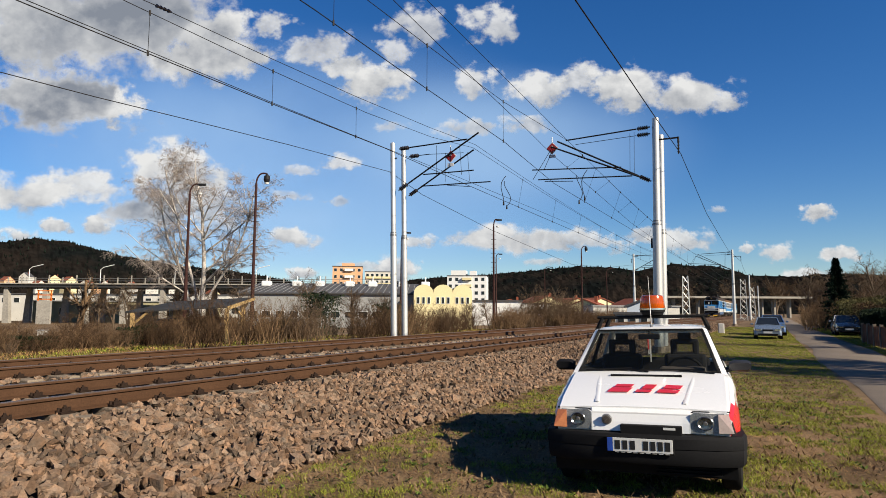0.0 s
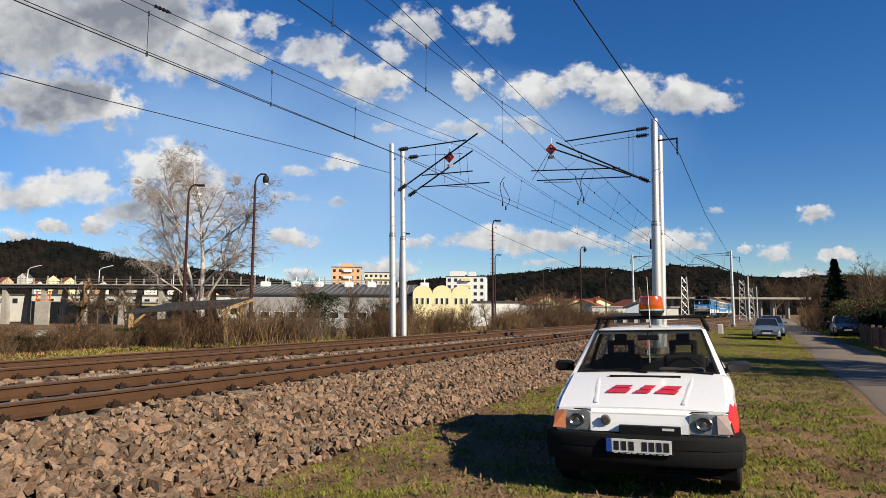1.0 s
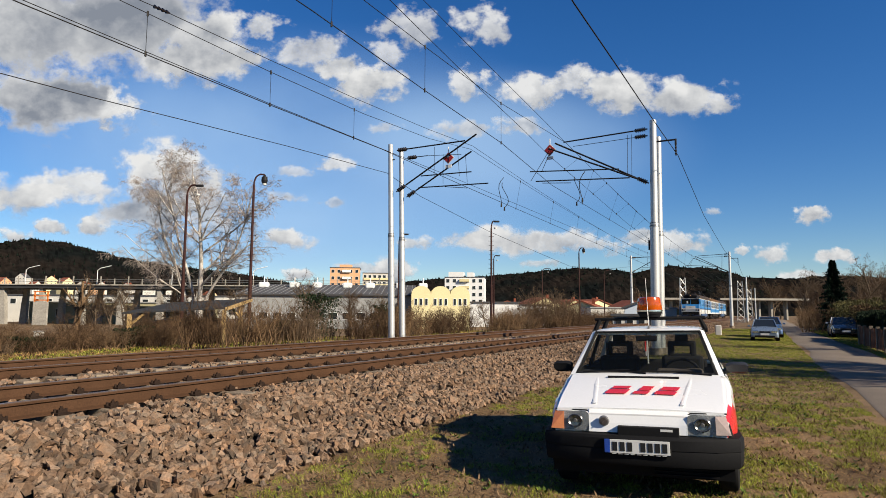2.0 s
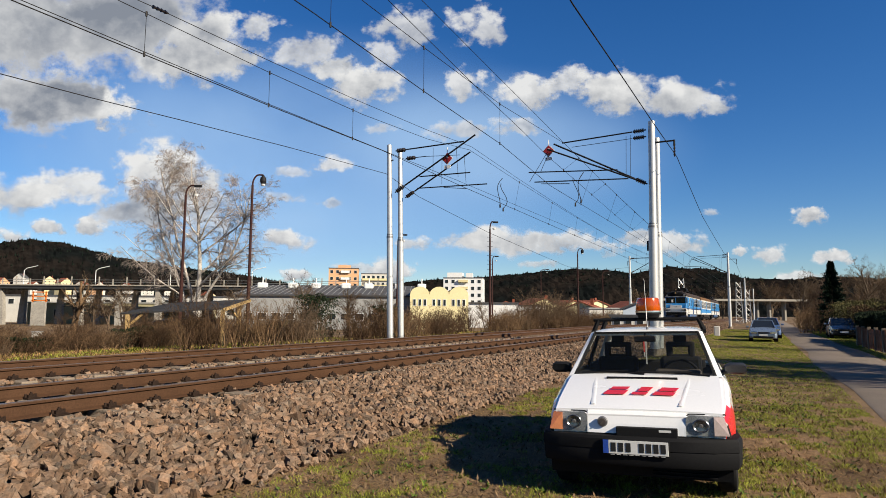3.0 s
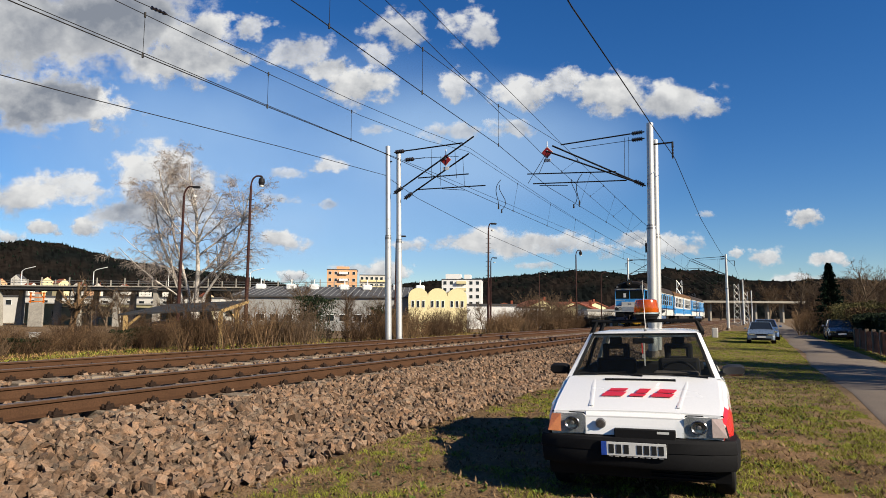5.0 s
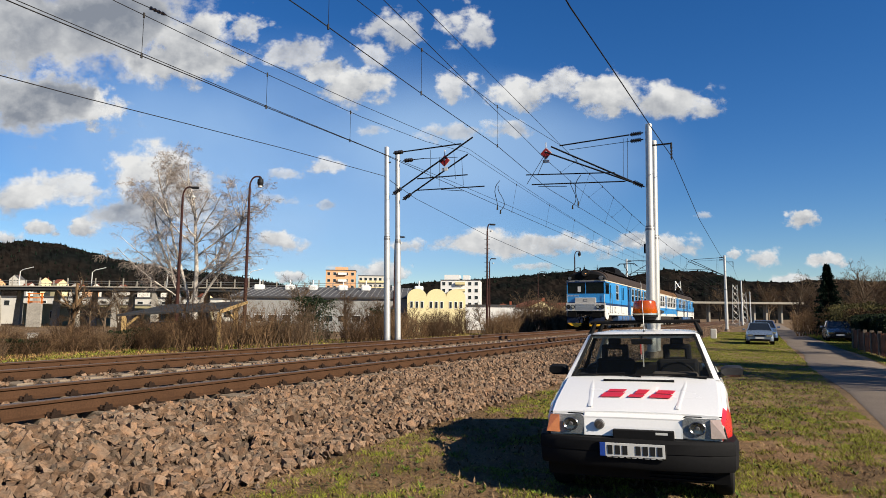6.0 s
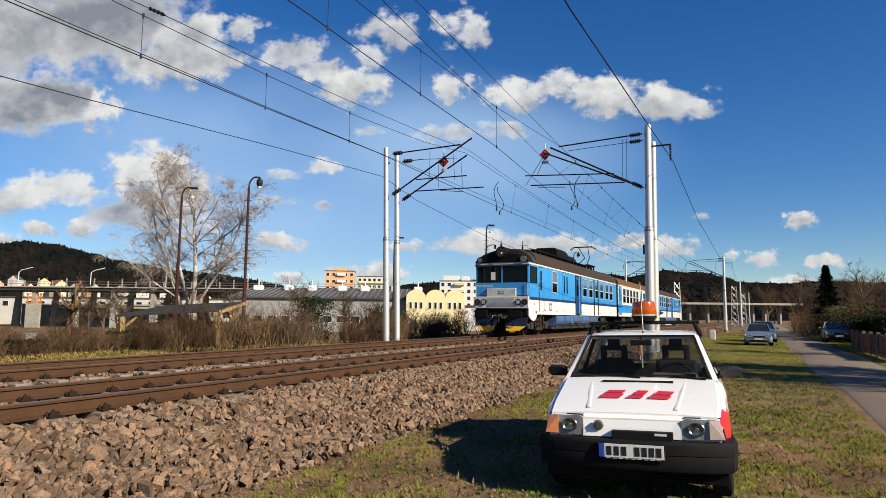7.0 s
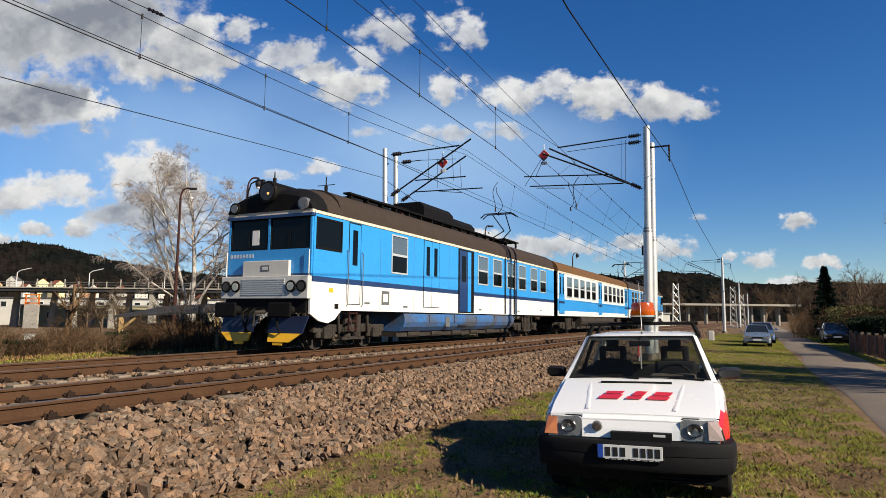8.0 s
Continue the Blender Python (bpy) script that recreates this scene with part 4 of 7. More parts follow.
        run(bm, [(.1, y, 1.1), (.28, y, 1.0), (.33, y + d * .5, .72), (.3, y + d, .5), (.12, y + d, .55)], .028, 6)
        part("air_hose", bm, M_TBLACK, c)
    for sy in (-1, 1):
        bm = bmesh.new()
        loft(bm, [[(x, sy * y0, z), (x, sy * y1, z), (x - .05, sy * y1, z), (x - .05, sy * y0, z)] for x, y0, y1, z in ((.05, .25, 1.42, .92), (.22, .22, 1.36, .48))])
        plough = part("plough", bm, M_TNAVY, c, "dark blue snow plough blade")
        bm = bmesh.new()
        loft(bm, [[(x, sy * y0, z), (x, sy * y1, z), (x - .05, sy * y1, z), (x - .05, sy * y0, z)] for x, y0, y1, z in ((.225, .30, 1.34, .48), (.30, .34, 1.02, .26))])
        box(bm, .25, .29, sy * .5, sy * .8, .18, .28)
        part("plough_edge", bm, M_TYELLOW, plough, "yellow plough edge")
    # white corner skirt running back to the bogie
    for sy in (-1, 1):
        bm = bmesh.new()
        y1 = sy * (HALF + .002)
        slab(bm, [(.02, y1, 1.80), (.02, y1, .98), (-.35, y1, .80), (-.75, y1, .74), (-1.05, y1, .84), (-1.35, y1, 1.09), (-1.35, y1, 1.80)], (0, sy, 0), .055)
        part("corner_skirt", bm, M_TWHITE, c)
        bm = bmesh.new()
        run(bm, [(.03, sy * 1.40, 1.95), (.06, sy * 1.40, 2.0), (.06, sy * 1.40, 2.62)], .014, 6)
        part("handrail", bm, M_TWHITE, c)


def side_door(c, x, w, z0, z1, double=False, mat=None):
    for sy in (-1, 1):
        y = sy * HALF
        bm = bmesh.new()
        box(bm, x - w / 2 - .03, x + w / 2 + .03, y - sy * .02, y + sy * .006, z0, z1 + .04)
        d = part("side_door", bm, M_TBLACK, c)
        leaves = ((x - w / 2, x - .01), (x + .01, x + w / 2)) if double else ((x - w / 2, x + w / 2),)
        for a, b in leaves:
            bm = bmesh.new()
            box(bm, a, b, y - sy * .01, y + sy * .014, 1.95, z1, bevel=.004)
            part("leaf_upper", bm, mat or M_TBLUE, d)
            bm = bmesh.new()
            box(bm, a, b, y - sy * .01, y + sy * .014, z0 + .02, 1.80, bevel=.004)
            part("leaf_lower", bm, mat or M_TWHITE, d)
            bm = bmesh.new()
            box(bm, a, b, y - sy * .01, y + sy * .014, 1.80, 1.95)
            part("leaf_band", bm, M_TDARK, d)
            bm = bmesh.new()
            k = (b - a) * .28
            box(bm, a + k, b - k, y + sy * .01, y + sy * .02, 2.35, 3.35, bevel=.003)
            part("door_pane", bm, M_TGLASS, d)


M_TSKIRT = material("dusty_blue_skirt", (0.025, 0.085, 0.22), 0.5, vary=0.25, scale=1.2, fine=8, tint=(0.0469, 0.0503, 0.0603), patch=1)


def underframe(c, x0, x1, blue):
    bm = bmesh.new()
    prof = [(-1.36, 1.04), (-1.40, .9), (-1.40, .75), (-1.34, .6), (-1.18, .46), (1.18, .46), (1.34, .6), (1.40, .75), (1.40, .9), (1.36, 1.04)]
    v = loft(bm, [[(x, y, z) for y, z in prof] for x in (x0, x1)])
    u = part("equipment_skirt", bm, M_TSKIRT if blue else M_TUNDER, c, "curved dark blue equipment skirt" if blue else "dark equipment boxes", True, 20)
    for k in range(5):
        x = x0 + (x1 - x0) * (k + .5) / 5
        for sy in (-1, 1):
            bm = bmesh.new()
            box(bm, x - .7, x - .68, sy * 1.385, sy * 1.408, .72, 1.0)
            part("panel_seam", bm, M_TBLACK, u)
    bm = bmesh.new()
    box(bm, x1, x0, -1.1, 1.1, .28, .45)
    for k in range(6):
        x = x0 + (x1 - x0) * (k + .4) / 6
        tube(bm, (x, 1.05, .36), (x - .8, 1.05, .36), .12, .12, 10)
    part("underfloor_gear", bm, M_TUNDER, c)


def pantograph(c, x, z):
    bm = bmesh.new()
    box(bm, x - 1.0, x + 1.0, -.6, .6, z, z + .06)
    for a in (-.8, .8):
        for b in (-.5, .5):
            tube(bm, (x + a, b, z - .25), (x + a, b, z), .06, .06, 8)
    p = part("pantograph", bm, M_TBLACK, c, "raised black pantograph")
    bm = bmesh.new()
    for b in (-.35, .35):
        tube(bm, (x + .7, b, z + .05), (x - .9, b * .5, z + .7), .035, .03, 6), tube(bm, (x - .9, b * .5, z + .7), (x + .3, b, z + 1.38), .03, .025, 6)
    part("arm", bm, M_TBLACK, p)
    bm = bmesh.new()
    for a in (.12, .45):
        run(bm, [(x + a, -.95, z + 1.22), (x + a, -.7, z + 1.42), (x + a, .7, z + 1.42), (x + a, .95, z + 1.22)], .03, 6)
    part("collector_head", bm, M_TBLACK, p)


def power_car(leading, spin):
    c = thing("power_car", "blue and white electric railcar with a brown roof on the track", "railcar", group="train cars")
    body_shell(c, -.06, -LENGTH, 1.80, 1.95)
    roof_arch(c, -1.2, -LENGTH, M_TROOF)
    cab(c, glow("warm_headlamp", (1.0, .45, .12), 0.4 if leading else 0.15))
    for sy in (-1, 1):
        frame_window(c, -.72, 2.66, 3.50, 1.15, False, M_TBLACK, sy * HALF)
        frame_window(c, -4.44, 2.27, 3.50, 1.02, True, None, sy * HALF)
        for x in (-11.35, -13.0, -14.75, -16.3, -18.1, -19.65):
            frame_window(c, x, 2.27, 3.48, 1.08, True, None, sy * HALF)
        for x in (-13.9, -15.1):
            bm = bmesh.new()
            run(bm, [(x, sy * 1.46, 1.1), (x, sy * 1.46, 3.6), (x, sy * 1.30, 4.0), (x, sy * .9, 4.35)], .035, 6)
            part("roof_cable", bm, M_TBLACK, c)
        bm = bmesh.new()
        box(bm, -3.85, -3.40, sy * HALF, sy * (HALF + .006), 1.28, 1.70, bevel=.002)
        part("emblem_shape", bm, M_GREYMETAL, c, "dark outlined emblem")
        bm = bmesh.new()
        box(bm, -3.76, -3.49, sy * HALF, sy * (HALF + .009), 1.37, 1.61, bevel=.002)
        part("emblem_inner", bm, M_TWHITE, c)
        bm = bmesh.new()
        box(bm, -.95, -.75, sy * HALF, sy * (HALF + .006), 1.55, 1.67)
        part("notice_plate", bm, M_TYELLOW, c, "small yellow notice plate")
        for x in (-1.55, -2.28):
            bm = bmesh.new()
            run(bm, [(x, sy * 1.45, 1.2), (x, sy * 1.5, 1.25), (x, sy * 1.5, 2.7), (x, sy * 1.45, 2.75)], .013, 6)
            part("handrail", bm, M_GREYMETAL, c)
        bm = bmesh.new()
        for z in (.55, .78, 1.0):
            box(bm, -2.15, -1.75, sy * 1.36, sy * 1.44, z, z + .03)
        for x in (-2.15, -1.78):
            box(bm, x, x + .03, sy * 1.38, sy * 1.42, .5, 1.08)
        part("step_ladder", bm, M_RUSTPAINT, c, "rusty brown step ladder")
    for sy in (-1, 1):
        for x in (-3.3, -5.4, -8.1, -10.75, -12.2, -14.0, -15.6, -17.2, -18.9, -20.5):
            bm = bmesh.new()
            box(bm, x, x + .008, sy * HALF, sy * (HALF + .003), 1.12, 3.56)
            part("panel_joint", bm, M_GREYMETAL, c)
        for x, z in ((-2.75, 1.28), (-5.0, 1.22), (-11.2, 1.22), (-15.9, 1.22), (-19.4, 1.3)):
            bm = bmesh.new()
            box(bm, x, x + .28, sy * HALF, sy * (HALF + .004), z, z + .06)
            part("notice_bar", bm, M_GREYMETAL, c, "small row of grey lettering bars")
        bm = bmesh.new()
        box(bm, -1.2, -1.02, sy * HALF, sy * (HALF + .005), 1.12, 1.26)
        part("socket_cover", bm, M_TBLACK, c)
        bm = bmesh.new()
        box(bm, -8.25, -7.9, sy * 1.395, sy * 1.42, .58, .95, bevel=.01)
        part("skirt_hatch", bm, M_GREYMETAL, c, "grey framed hatch in the skirt")
    side_door(c, -1.92, .55, 1.25, 3.52)
    side_door(c, -6.68, 1.15, 1.25, 3.55, True)
    # folding passenger door on a flat black panel that stands for the recess shade
    for sy in (-1, 1):
        bm = bmesh.new()
        box(bm, -10.4, -8.9, sy * (HALF - .02), sy * (HALF + .008), 1.1, 3.56)
        r = part("passenger_door", bm, M_TBLACK, c, "passenger doorway with its recess shade as a black panel")
        bm = bmesh.new()
        box(bm, -9.75, -9.0, sy * HALF, sy * (HALF + .016), 1.15, 3.5)
        part("door_leaf", bm, M_TDARK, r)
        bm = bmesh.new()
        box(bm, -10.1, -9.78, sy * (HALF), sy * (HALF + .014), 1.15, 3.5)
        part("door_leaf", bm, M_TBLUE, r)
        bm = bmesh.new()
        box(bm, -9.6, -9.2, sy * HALF, sy * (HALF + .02), 2.3, 3.3, bevel=.002)
        part("door_pane", bm, M_TGLASS, r)
        bm = bmesh.new()
        box(bm, -9.9, -9.1, sy * 1.28, sy * 1.42, .62, .66), box(bm, -9.9, -9.1, sy * 1.3, sy * 1.36, .66, 1.05)
        part("door_step", bm, M_TUNDER, r)
    bogie(c, -2.25, spin), bogie(c, -17.6, spin)
    underframe(c, -4.9, -15.2, True)
    # roof gear: walkways, equipment pods, insulators, cable
    for sy in (-1, 1):
        bm = bmesh.new()
        box(bm, -15.5, -2.2, sy * .78, sy * 1.02, 4.50, 4.55)
        for k in range(16):
            box(bm, -2.4 - .87 * k, -2.34 - .87 * k, sy * .82, sy * .98, 4.28, 4.5)
        part("roof_walkway", bm, M_TBLACK, c, "dark slatted roof walkway", False)
    for x0, x1, z1, w in ((-7.4, -9.9, 5.18, .72), (-10.0, -12.4, 5.0, .6), (-3.2, -5.6, 4.66, .5), (-12.6, -14.2, 4.72, .45)):
        bm = bmesh.new()
        prof = [(-w, 4.35), (-w, z1 - .2), (-w + .18, z1), (w - .18, z1), (w, z1 - .2), (w, 4.35)]
        loft(bm, [[(x, y, z) for y, z in prof] for x in (x0, x1)])
        part("roof_pod", bm, M_TBLACK, c, "black roof equipment pod", True, 25)
    for x in (-6.0, -6.5, -7.0, -14.6, -15.0):
        bm = bmesh.new()
        for k in range(4):
            tube(bm, (x, .3, 4.4 + .08 * k), (x, .3, 4.46 + .08 * k), .09, .05, 8)
        part("insulator", bm, M_RUSTPAINT, c)
    bm = bmesh.new()
    run(bm, [(-3, .35, 4.72), (-6, .3, 4.8), (-7, .3, 4.82)], .02, 5)
    part("roof_busbar", bm, M_TBLACK, c)
    pantograph(c, -17.2, 4.78)
    return c


def trailer_car(spin):
    c = thing("trailer_car", "pale trailer coach with a blue stripe and rusty brown roof", "railcar", group="train cars")
    body_shell(c, 0, -LENGTH, 1.38, 2.05, True, M_TWHITE)
    roof_arch(c, 0, -LENGTH, M_TROOF2, 4.4)
    for sy in (-1, 1):
        for x0 in (-1.9, -12.2):
            for k in range(5):
                frame_window(c, x0 - .55 - 1.6 * k, 2.2, 3.45, 1.2, True, None, sy * HALF)
    for x in (-.75, -10.9, -LENGTH + .75):
        side_door(c, x, 1.1, 1.2, 3.5, True, M_TBLUE)
    bogie(c, -3.0, spin), bogie(c, -18.6, spin)
    underframe(c, -5.5, -16, False)
    bm = bmesh.new()
    for z0, z1, y in ((1.15, 3.5, 1.1),):
        for k in range(4):
            box(bm, .05 + .12 * k, .12 + .12 * k, -y, y, z0, z1)
    part("gangway_bellows", bm, M_TBLACK, c)
    return c


SPIN = []
TRAIN = []
for kind, back, flip in (("power", 0.0, False), ("trailer", 22.45, False), ("power", 44.75 + LENGTH, True)):
    spin = []
    ob = power_car(not flip, spin) if kind == "power" else trailer_car(spin)
    TRAIN.append((ob, back, flip))
    SPIN += [(w, x, flip) for w, x in spin]


# ---- overhead line ----
M_SIGNRED = material("red_enamel", (0.281, 0.0134, 0.01), 0.4, vary=0.15, scale=6)
M_SIGNWHITE = material("white_enamel", (0.6, 0.6, 0.584), 0.4, vary=0.1, scale=6)
M_INSUL = material("brown_black_insulator", (0.0134, 0.00938, 0.00804), 0.35, vary=0.2)


def insulator(bm, a, b, r=.10, n=5):
    a, b = Vector(a), Vector(b)
    for i in range(n):
        p, q = a.lerp(b, i / n), a.lerp(b, (i + .7) / n)
        tube(bm, p, q, r, r * .55, 10)
    tube(bm, a, b, r * .4, r * .4, 8)


def mast(label, s, off, h, r0, r1, lean=0.0, z0=-0.2):
    """A round two-step steel mast with joint collar and number plate; local axes: x across to the far side, y along the line."""
    m = Matrix.Translation(along(s, off, 0)) @ Matrix.Rotation(math.pi - heading(s), 4, "Z")
    ob = thing("catenary_mast", label, "catenary mast", m, "masts along the line")
    top = (lean, 0, h)
    joint = (lean * .55, 0, h * .55)
    bm = bmesh.new()
    tube(bm, (0, 0, z0), joint, r0, r0 * .96, 20)
    part("lower_pole", bm, M_GALV, ob, smooth=True)
    bm = bmesh.new()
    tube(bm, joint, top, r1, r1 * .92, 20)
    tube(bm, top, (lean, 0, h + .03), r1 * .92, r1 * .5, 20)
    part("upper_pole", bm, M_GALV, ob, smooth=True)
    bm = bmesh.new()
    tube(bm, (joint[0], 0, joint[2] - .12), (joint[0], 0, joint[2] + .06), r0 * 1.03, r1 * 1.1, 20)
    part("collar", bm, M_GREYMETAL, ob, smooth=True)
    bm = bmesh.new()
    tube(bm, (0, 0, z0), (0, 0, .25), .32, .26, 14)
    part("footing", bm, M_CONCRETE, ob)
    return ob


def bracket(ob, name, a, b, r=.03, ins_at_a=True, mat=None):
    """A tube of the cantilever, with its insulator at the mast end."""
    a, b = Vector(a), Vector(b)
    bm = bmesh.new()
    d = (b - a).normalized()
    s = a + d * .55 if ins_at_a else a
    tube(bm, s, b, r, r, 8)
    p = part(name, bm, mat or M_BLACK, ob)
    if ins_at_a:
        bm = bmesh.new()
        insulator(bm, a + d * .1, a + d * .52)
        tube(bm, a, a + d * .12, .03, .03, 6)
        part("insulator", bm, M_INSUL, p)
    return p


def diamond(ob, x, y, z, r=.27):
    bm = bmesh.new()
    box(bm, -r * .72, r * .72, -.012, .0, -r * .72, r * .72, Matrix.Translation((x, y, z)) @ Matrix.Rotation(math.pi / 4, 4, "Y"), bevel=.003)
    tube(bm, (x, y, z + r), (x, y, z + r + .22), .02, .02, 6)
    box(bm, x - .15, x + .15, y - .02, y, z - r - .16, z - r - .02)
    sg = part("signal_sign", bm, M_SIGNWHITE, ob, "red diamond sign with a white rim")
    bm = bmesh.new()
    box(bm, -r * .62, r * .62, -.026, .014, -r * .62, r * .62, Matrix.Translation((x, y, z)) @ Matrix.Rotation(math.pi / 4, 4, "Y"), bevel=.002)
    part("sign_face", bm, M_SIGNRED, sg)
    bm = bmesh.new()
    tube(bm, (x, y - .03, z + .06), (x, y + .02, z + .06), .05, .05, 12)
    part("sign_spot", bm, M_SIGNWHITE, sg)


def rig_near(ob, low=0.0):
    """Cantilever over the nearer track; x grows toward the tracks from the mast."""
    bracket(ob, "top_tube", (.12, 0, 9.10), (3.62, 0, 8.95))
    bracket(ob, "brace_tube", (.12, 0, 6.85), (4.0, 0, 8.95), .036)
    bracket(ob, "brace_tube", (.55, .1, 7.05), (4.25, .1, 8.72), .034, False)
    bracket(ob, "steady_tube", (1.30, 0, 7.55), (5.15, 0, 7.80), .026, False)
    bracket(ob, "steady_tube", (.85, .1, 7.12), (4.85, .1, 7.32), .026, False)
    bracket(ob, "steady_arm", (4.55, .1, 7.22), (3.3, .1, 7.12), .016, False)
    bracket(ob, "stay_wire", (.12, 0, 8.82), (3.2, 0, 8.72), .012)
    for line, r in (([(4.15, 0, 8.75), (4.6, 0, 7.78)], .012), ([(4.2, .05, 8.72), (5.1, .05, 7.36)], .012), ([(.75, 0, 8.95), (.78, 0, 7.2)], .009), ([(.92, 0, 8.95), (.95, 0, 7.25)], .009)):
        bm = bmesh.new()
        run(bm, line, r, 5)
        part("hanger_wire", bm, M_WIRE, ob)


def rig_side_arm(ob, x=-.95):
    bm = bmesh.new()
    tube(bm, (0, 0, 8.53), (x, 0, 8.53), .035, .035, 8), tube(bm, (x, 0, 8.56), (x, 0, 8.35), .04, .04, 8)
    arm = part("side_arm", bm, M_BLACK, ob)
    bm = bmesh.new()
    insulator(bm, (x, 0, 8.36), (x, 0, 7.86), .05, 4)
    part("insulator", bm, M_INSUL, arm)


def rig_far(ob, second):
    """Cantilevers over the farther track: x is negative toward the tracks."""
    if not second:
        bracket(ob, "top_tube", (-.12, 0, 8.75), (-3.45, 0, 8.80))
        bracket(ob, "brace_tube", (-.12, 0, 6.88), (-3.98, 0, 9.02), .036)
        bracket(ob, "steady_tube", (-1.35, 0, 7.48), (-3.75, 0, 7.44), .026, False)
        diamond(ob, -2.62, -.12, 8.17)
        bm = bmesh.new()
        tube(bm, (0, 0, 8.35), (.28, 0, 8.35), .03, .03, 6)
        p = part("side_arm", bm, M_BLACK, ob)
        bm = bmesh.new()
        insulator(bm, (.25, 0, 8.33), (.25, 0, 7.82), .045, 4)
        part("insulator", bm, M_INSUL, p)
    else:
        bracket(ob, "top_tube", (-.12, 0, 8.72), (-1.2, 0, 8.72), .02)
        bracket(ob, "stay_wire", (-1.1, 0, 8.72), (-2.9, 0, 8.60), .012, False)
        bracket(ob, "brace_tube", (-.12, 0, 6.88), (-3.4, 0, 8.68), .036)
        bracket(ob, "steady_tube", (-.75, 0, 7.27), (-4.2, 0, 7.18), .026, False)
        bracket(ob, "steady_arm", (-2.1, 0, 7.2), (-3.2, 0, 7.05), .014, False)
    for line in ([(-2.0, 0, 8.7), (-2.0, 0, 7.35)], [(-3.1, 0, 8.6), (-3.2, 0, 7.3)]):
        bm = bmesh.new()
        run(bm, line, .009, 5)
        part("hanger_wire", bm, M_WIRE, ob)


def overhead():
    a = mast("tall galvanised steel mast carrying two overhead line brackets", 21.95, -2.97, 9.42, .185, .145, -.1)
    rig_near(a)
    rig_side_arm(a)
    diamond(a, 4.28, -.15, 8.72)
    bm = bmesh.new()
    box(bm, .10, .22, -.16, -.13, 4.15, 4.55)
    part("number_plate", bm, M_BLACK, a)
    b = mast("slimmer galvanised steel mast behind a taller one", 22.7, -3.05, 8.9, .17, .135, -.1)
    c = mast("galvanised steel mast beside the far track", 19.4, 7.62, 9.05, .14, .115, .22)
    rig_far(c, False)
    d = mast("second galvanised steel mast beside the far track", 20.7, 7.85, 9.05, .14, .115, .2)
    rig_far(d, True)
    e = mast("distant steel mast standing on the grass verge", 81.5, -3.05, 9.35, .18, .15)
    rig_near(e), rig_side_arm(e)
    f = mast("distant steel mast beyond the far track", 78.5, 8.3, 9.0, .16, .13)
    rig_far(f, False), rig_far(f, True)
    bm = bmesh.new()
    box(bm, -.42, .42, -.24, -.2, -.42, .42, Matrix.Translation((-.1, 0, 2.6)) @ Matrix.Rotation(math.pi / 4, 4, "Y"), bevel=.01)
    sg = part("track_sign", bm, M_SIGNWHITE, f, "blue and white diamond line sign")
    bm = bmesh.new()
    box(bm, -.3, .3, -.26, -.23, -.3, .3, Matrix.Translation((-.1, 0, 2.6)) @ Matrix.Rotation(math.pi / 4, 4, "Y"), bevel=.01)
    part("sign_face", bm, material("blue_enamel", (0.0201, 0.0804, 0.234), 0.4), sg)
    for s in (140, 200):
        g = mast("distant steel mast standing on the grass verge", s, -3.05, 9.3, .18, .15)
        rig_near(g)

    def wire(label, pts, r, drop=None):
        """A wire through (s, off, z), sagging between supports where a fourth number says so."""
        ob = thing("overhead_wire", label, "overhead wire", group="overhead wires")
        line = []
        grid = []
        for (s0, o0, z0, *g), (s1, o1, z1, *_) in zip(pts, pts[1:]):
            k = 10
            for i in range(k):
                u = i / k
                grid.append((s0 + (s1 - s0) * u, o0 + (o1 - o0) * u, z0 + (z1 - z0) * u - (g[0] if g else 0) * 4 * u * (1 - u)))
        grid.append(pts[-1][:3])
        line = [along(*p) for p in grid]
        bm = bmesh.new()
        run(bm, line, r, 5)
        part("strand", bm, M_WIRE, ob)
        return ob, np.array(grid)

    def droppers(ob, upper, lower, ss):
        def at(grid, s):
            return along(s, np.interp(s, grid[:, 0], grid[:, 1]), np.interp(s, grid[:, 0], grid[:, 2]))
        for s in ss:
            p, q = at(upper, s), at(lower, s)
            bm = bmesh.new()
            tube(bm, p, q, .006, .006, 5)
            tube(bm, p + Vector((0, 0, .05)), p - Vector((0, 0, .06)), .022, .022, 6), tube(bm, q + Vector((0, 0, .06)), q - Vector((0, 0, .05)), .022, .022, 6)
            part("dropper", bm, M_WIRE, ob)

    con1, l1 = wire("thin dark contact wire above the nearer track", [(-38, .75, 7.3), (5, .75, 7.35), (9.6, .75, 7.25), (14.9, .75, 7.19), (21.95, 1.2, 7.12), (81.5, .75, 7.0), (140, .75, 7.0), (200, .75, 7.0)], .011)
    mes1, l2 = wire("thin dark messenger wire above the nearer track", [(-38, .75, 8.9), (6.8, .75, 8.37), (9.5, .75, 8.41), (14.9, .75, 8.54), (21.95, .55, 8.92, .5), (81.5, .75, 8.7, .6), (140, .75, 8.7, .6), (200, .75, 8.7)], .009)
    droppers(mes1, l2, l1, (5.6, 9.55, 14.87, 27, 33, 39, 45, 51, 57, 63, 69, 75))
    mes2, l3 = wire("thin dark anchoring wire above the nearer track", [(-38, .75, 10.6), (9.5, .75, 9.62), (13.4, .75, 9.47), (19.1, .75, 9.26), (21.95, .6, 8.97, .5), (81.5, .4, 8.4)], .009)
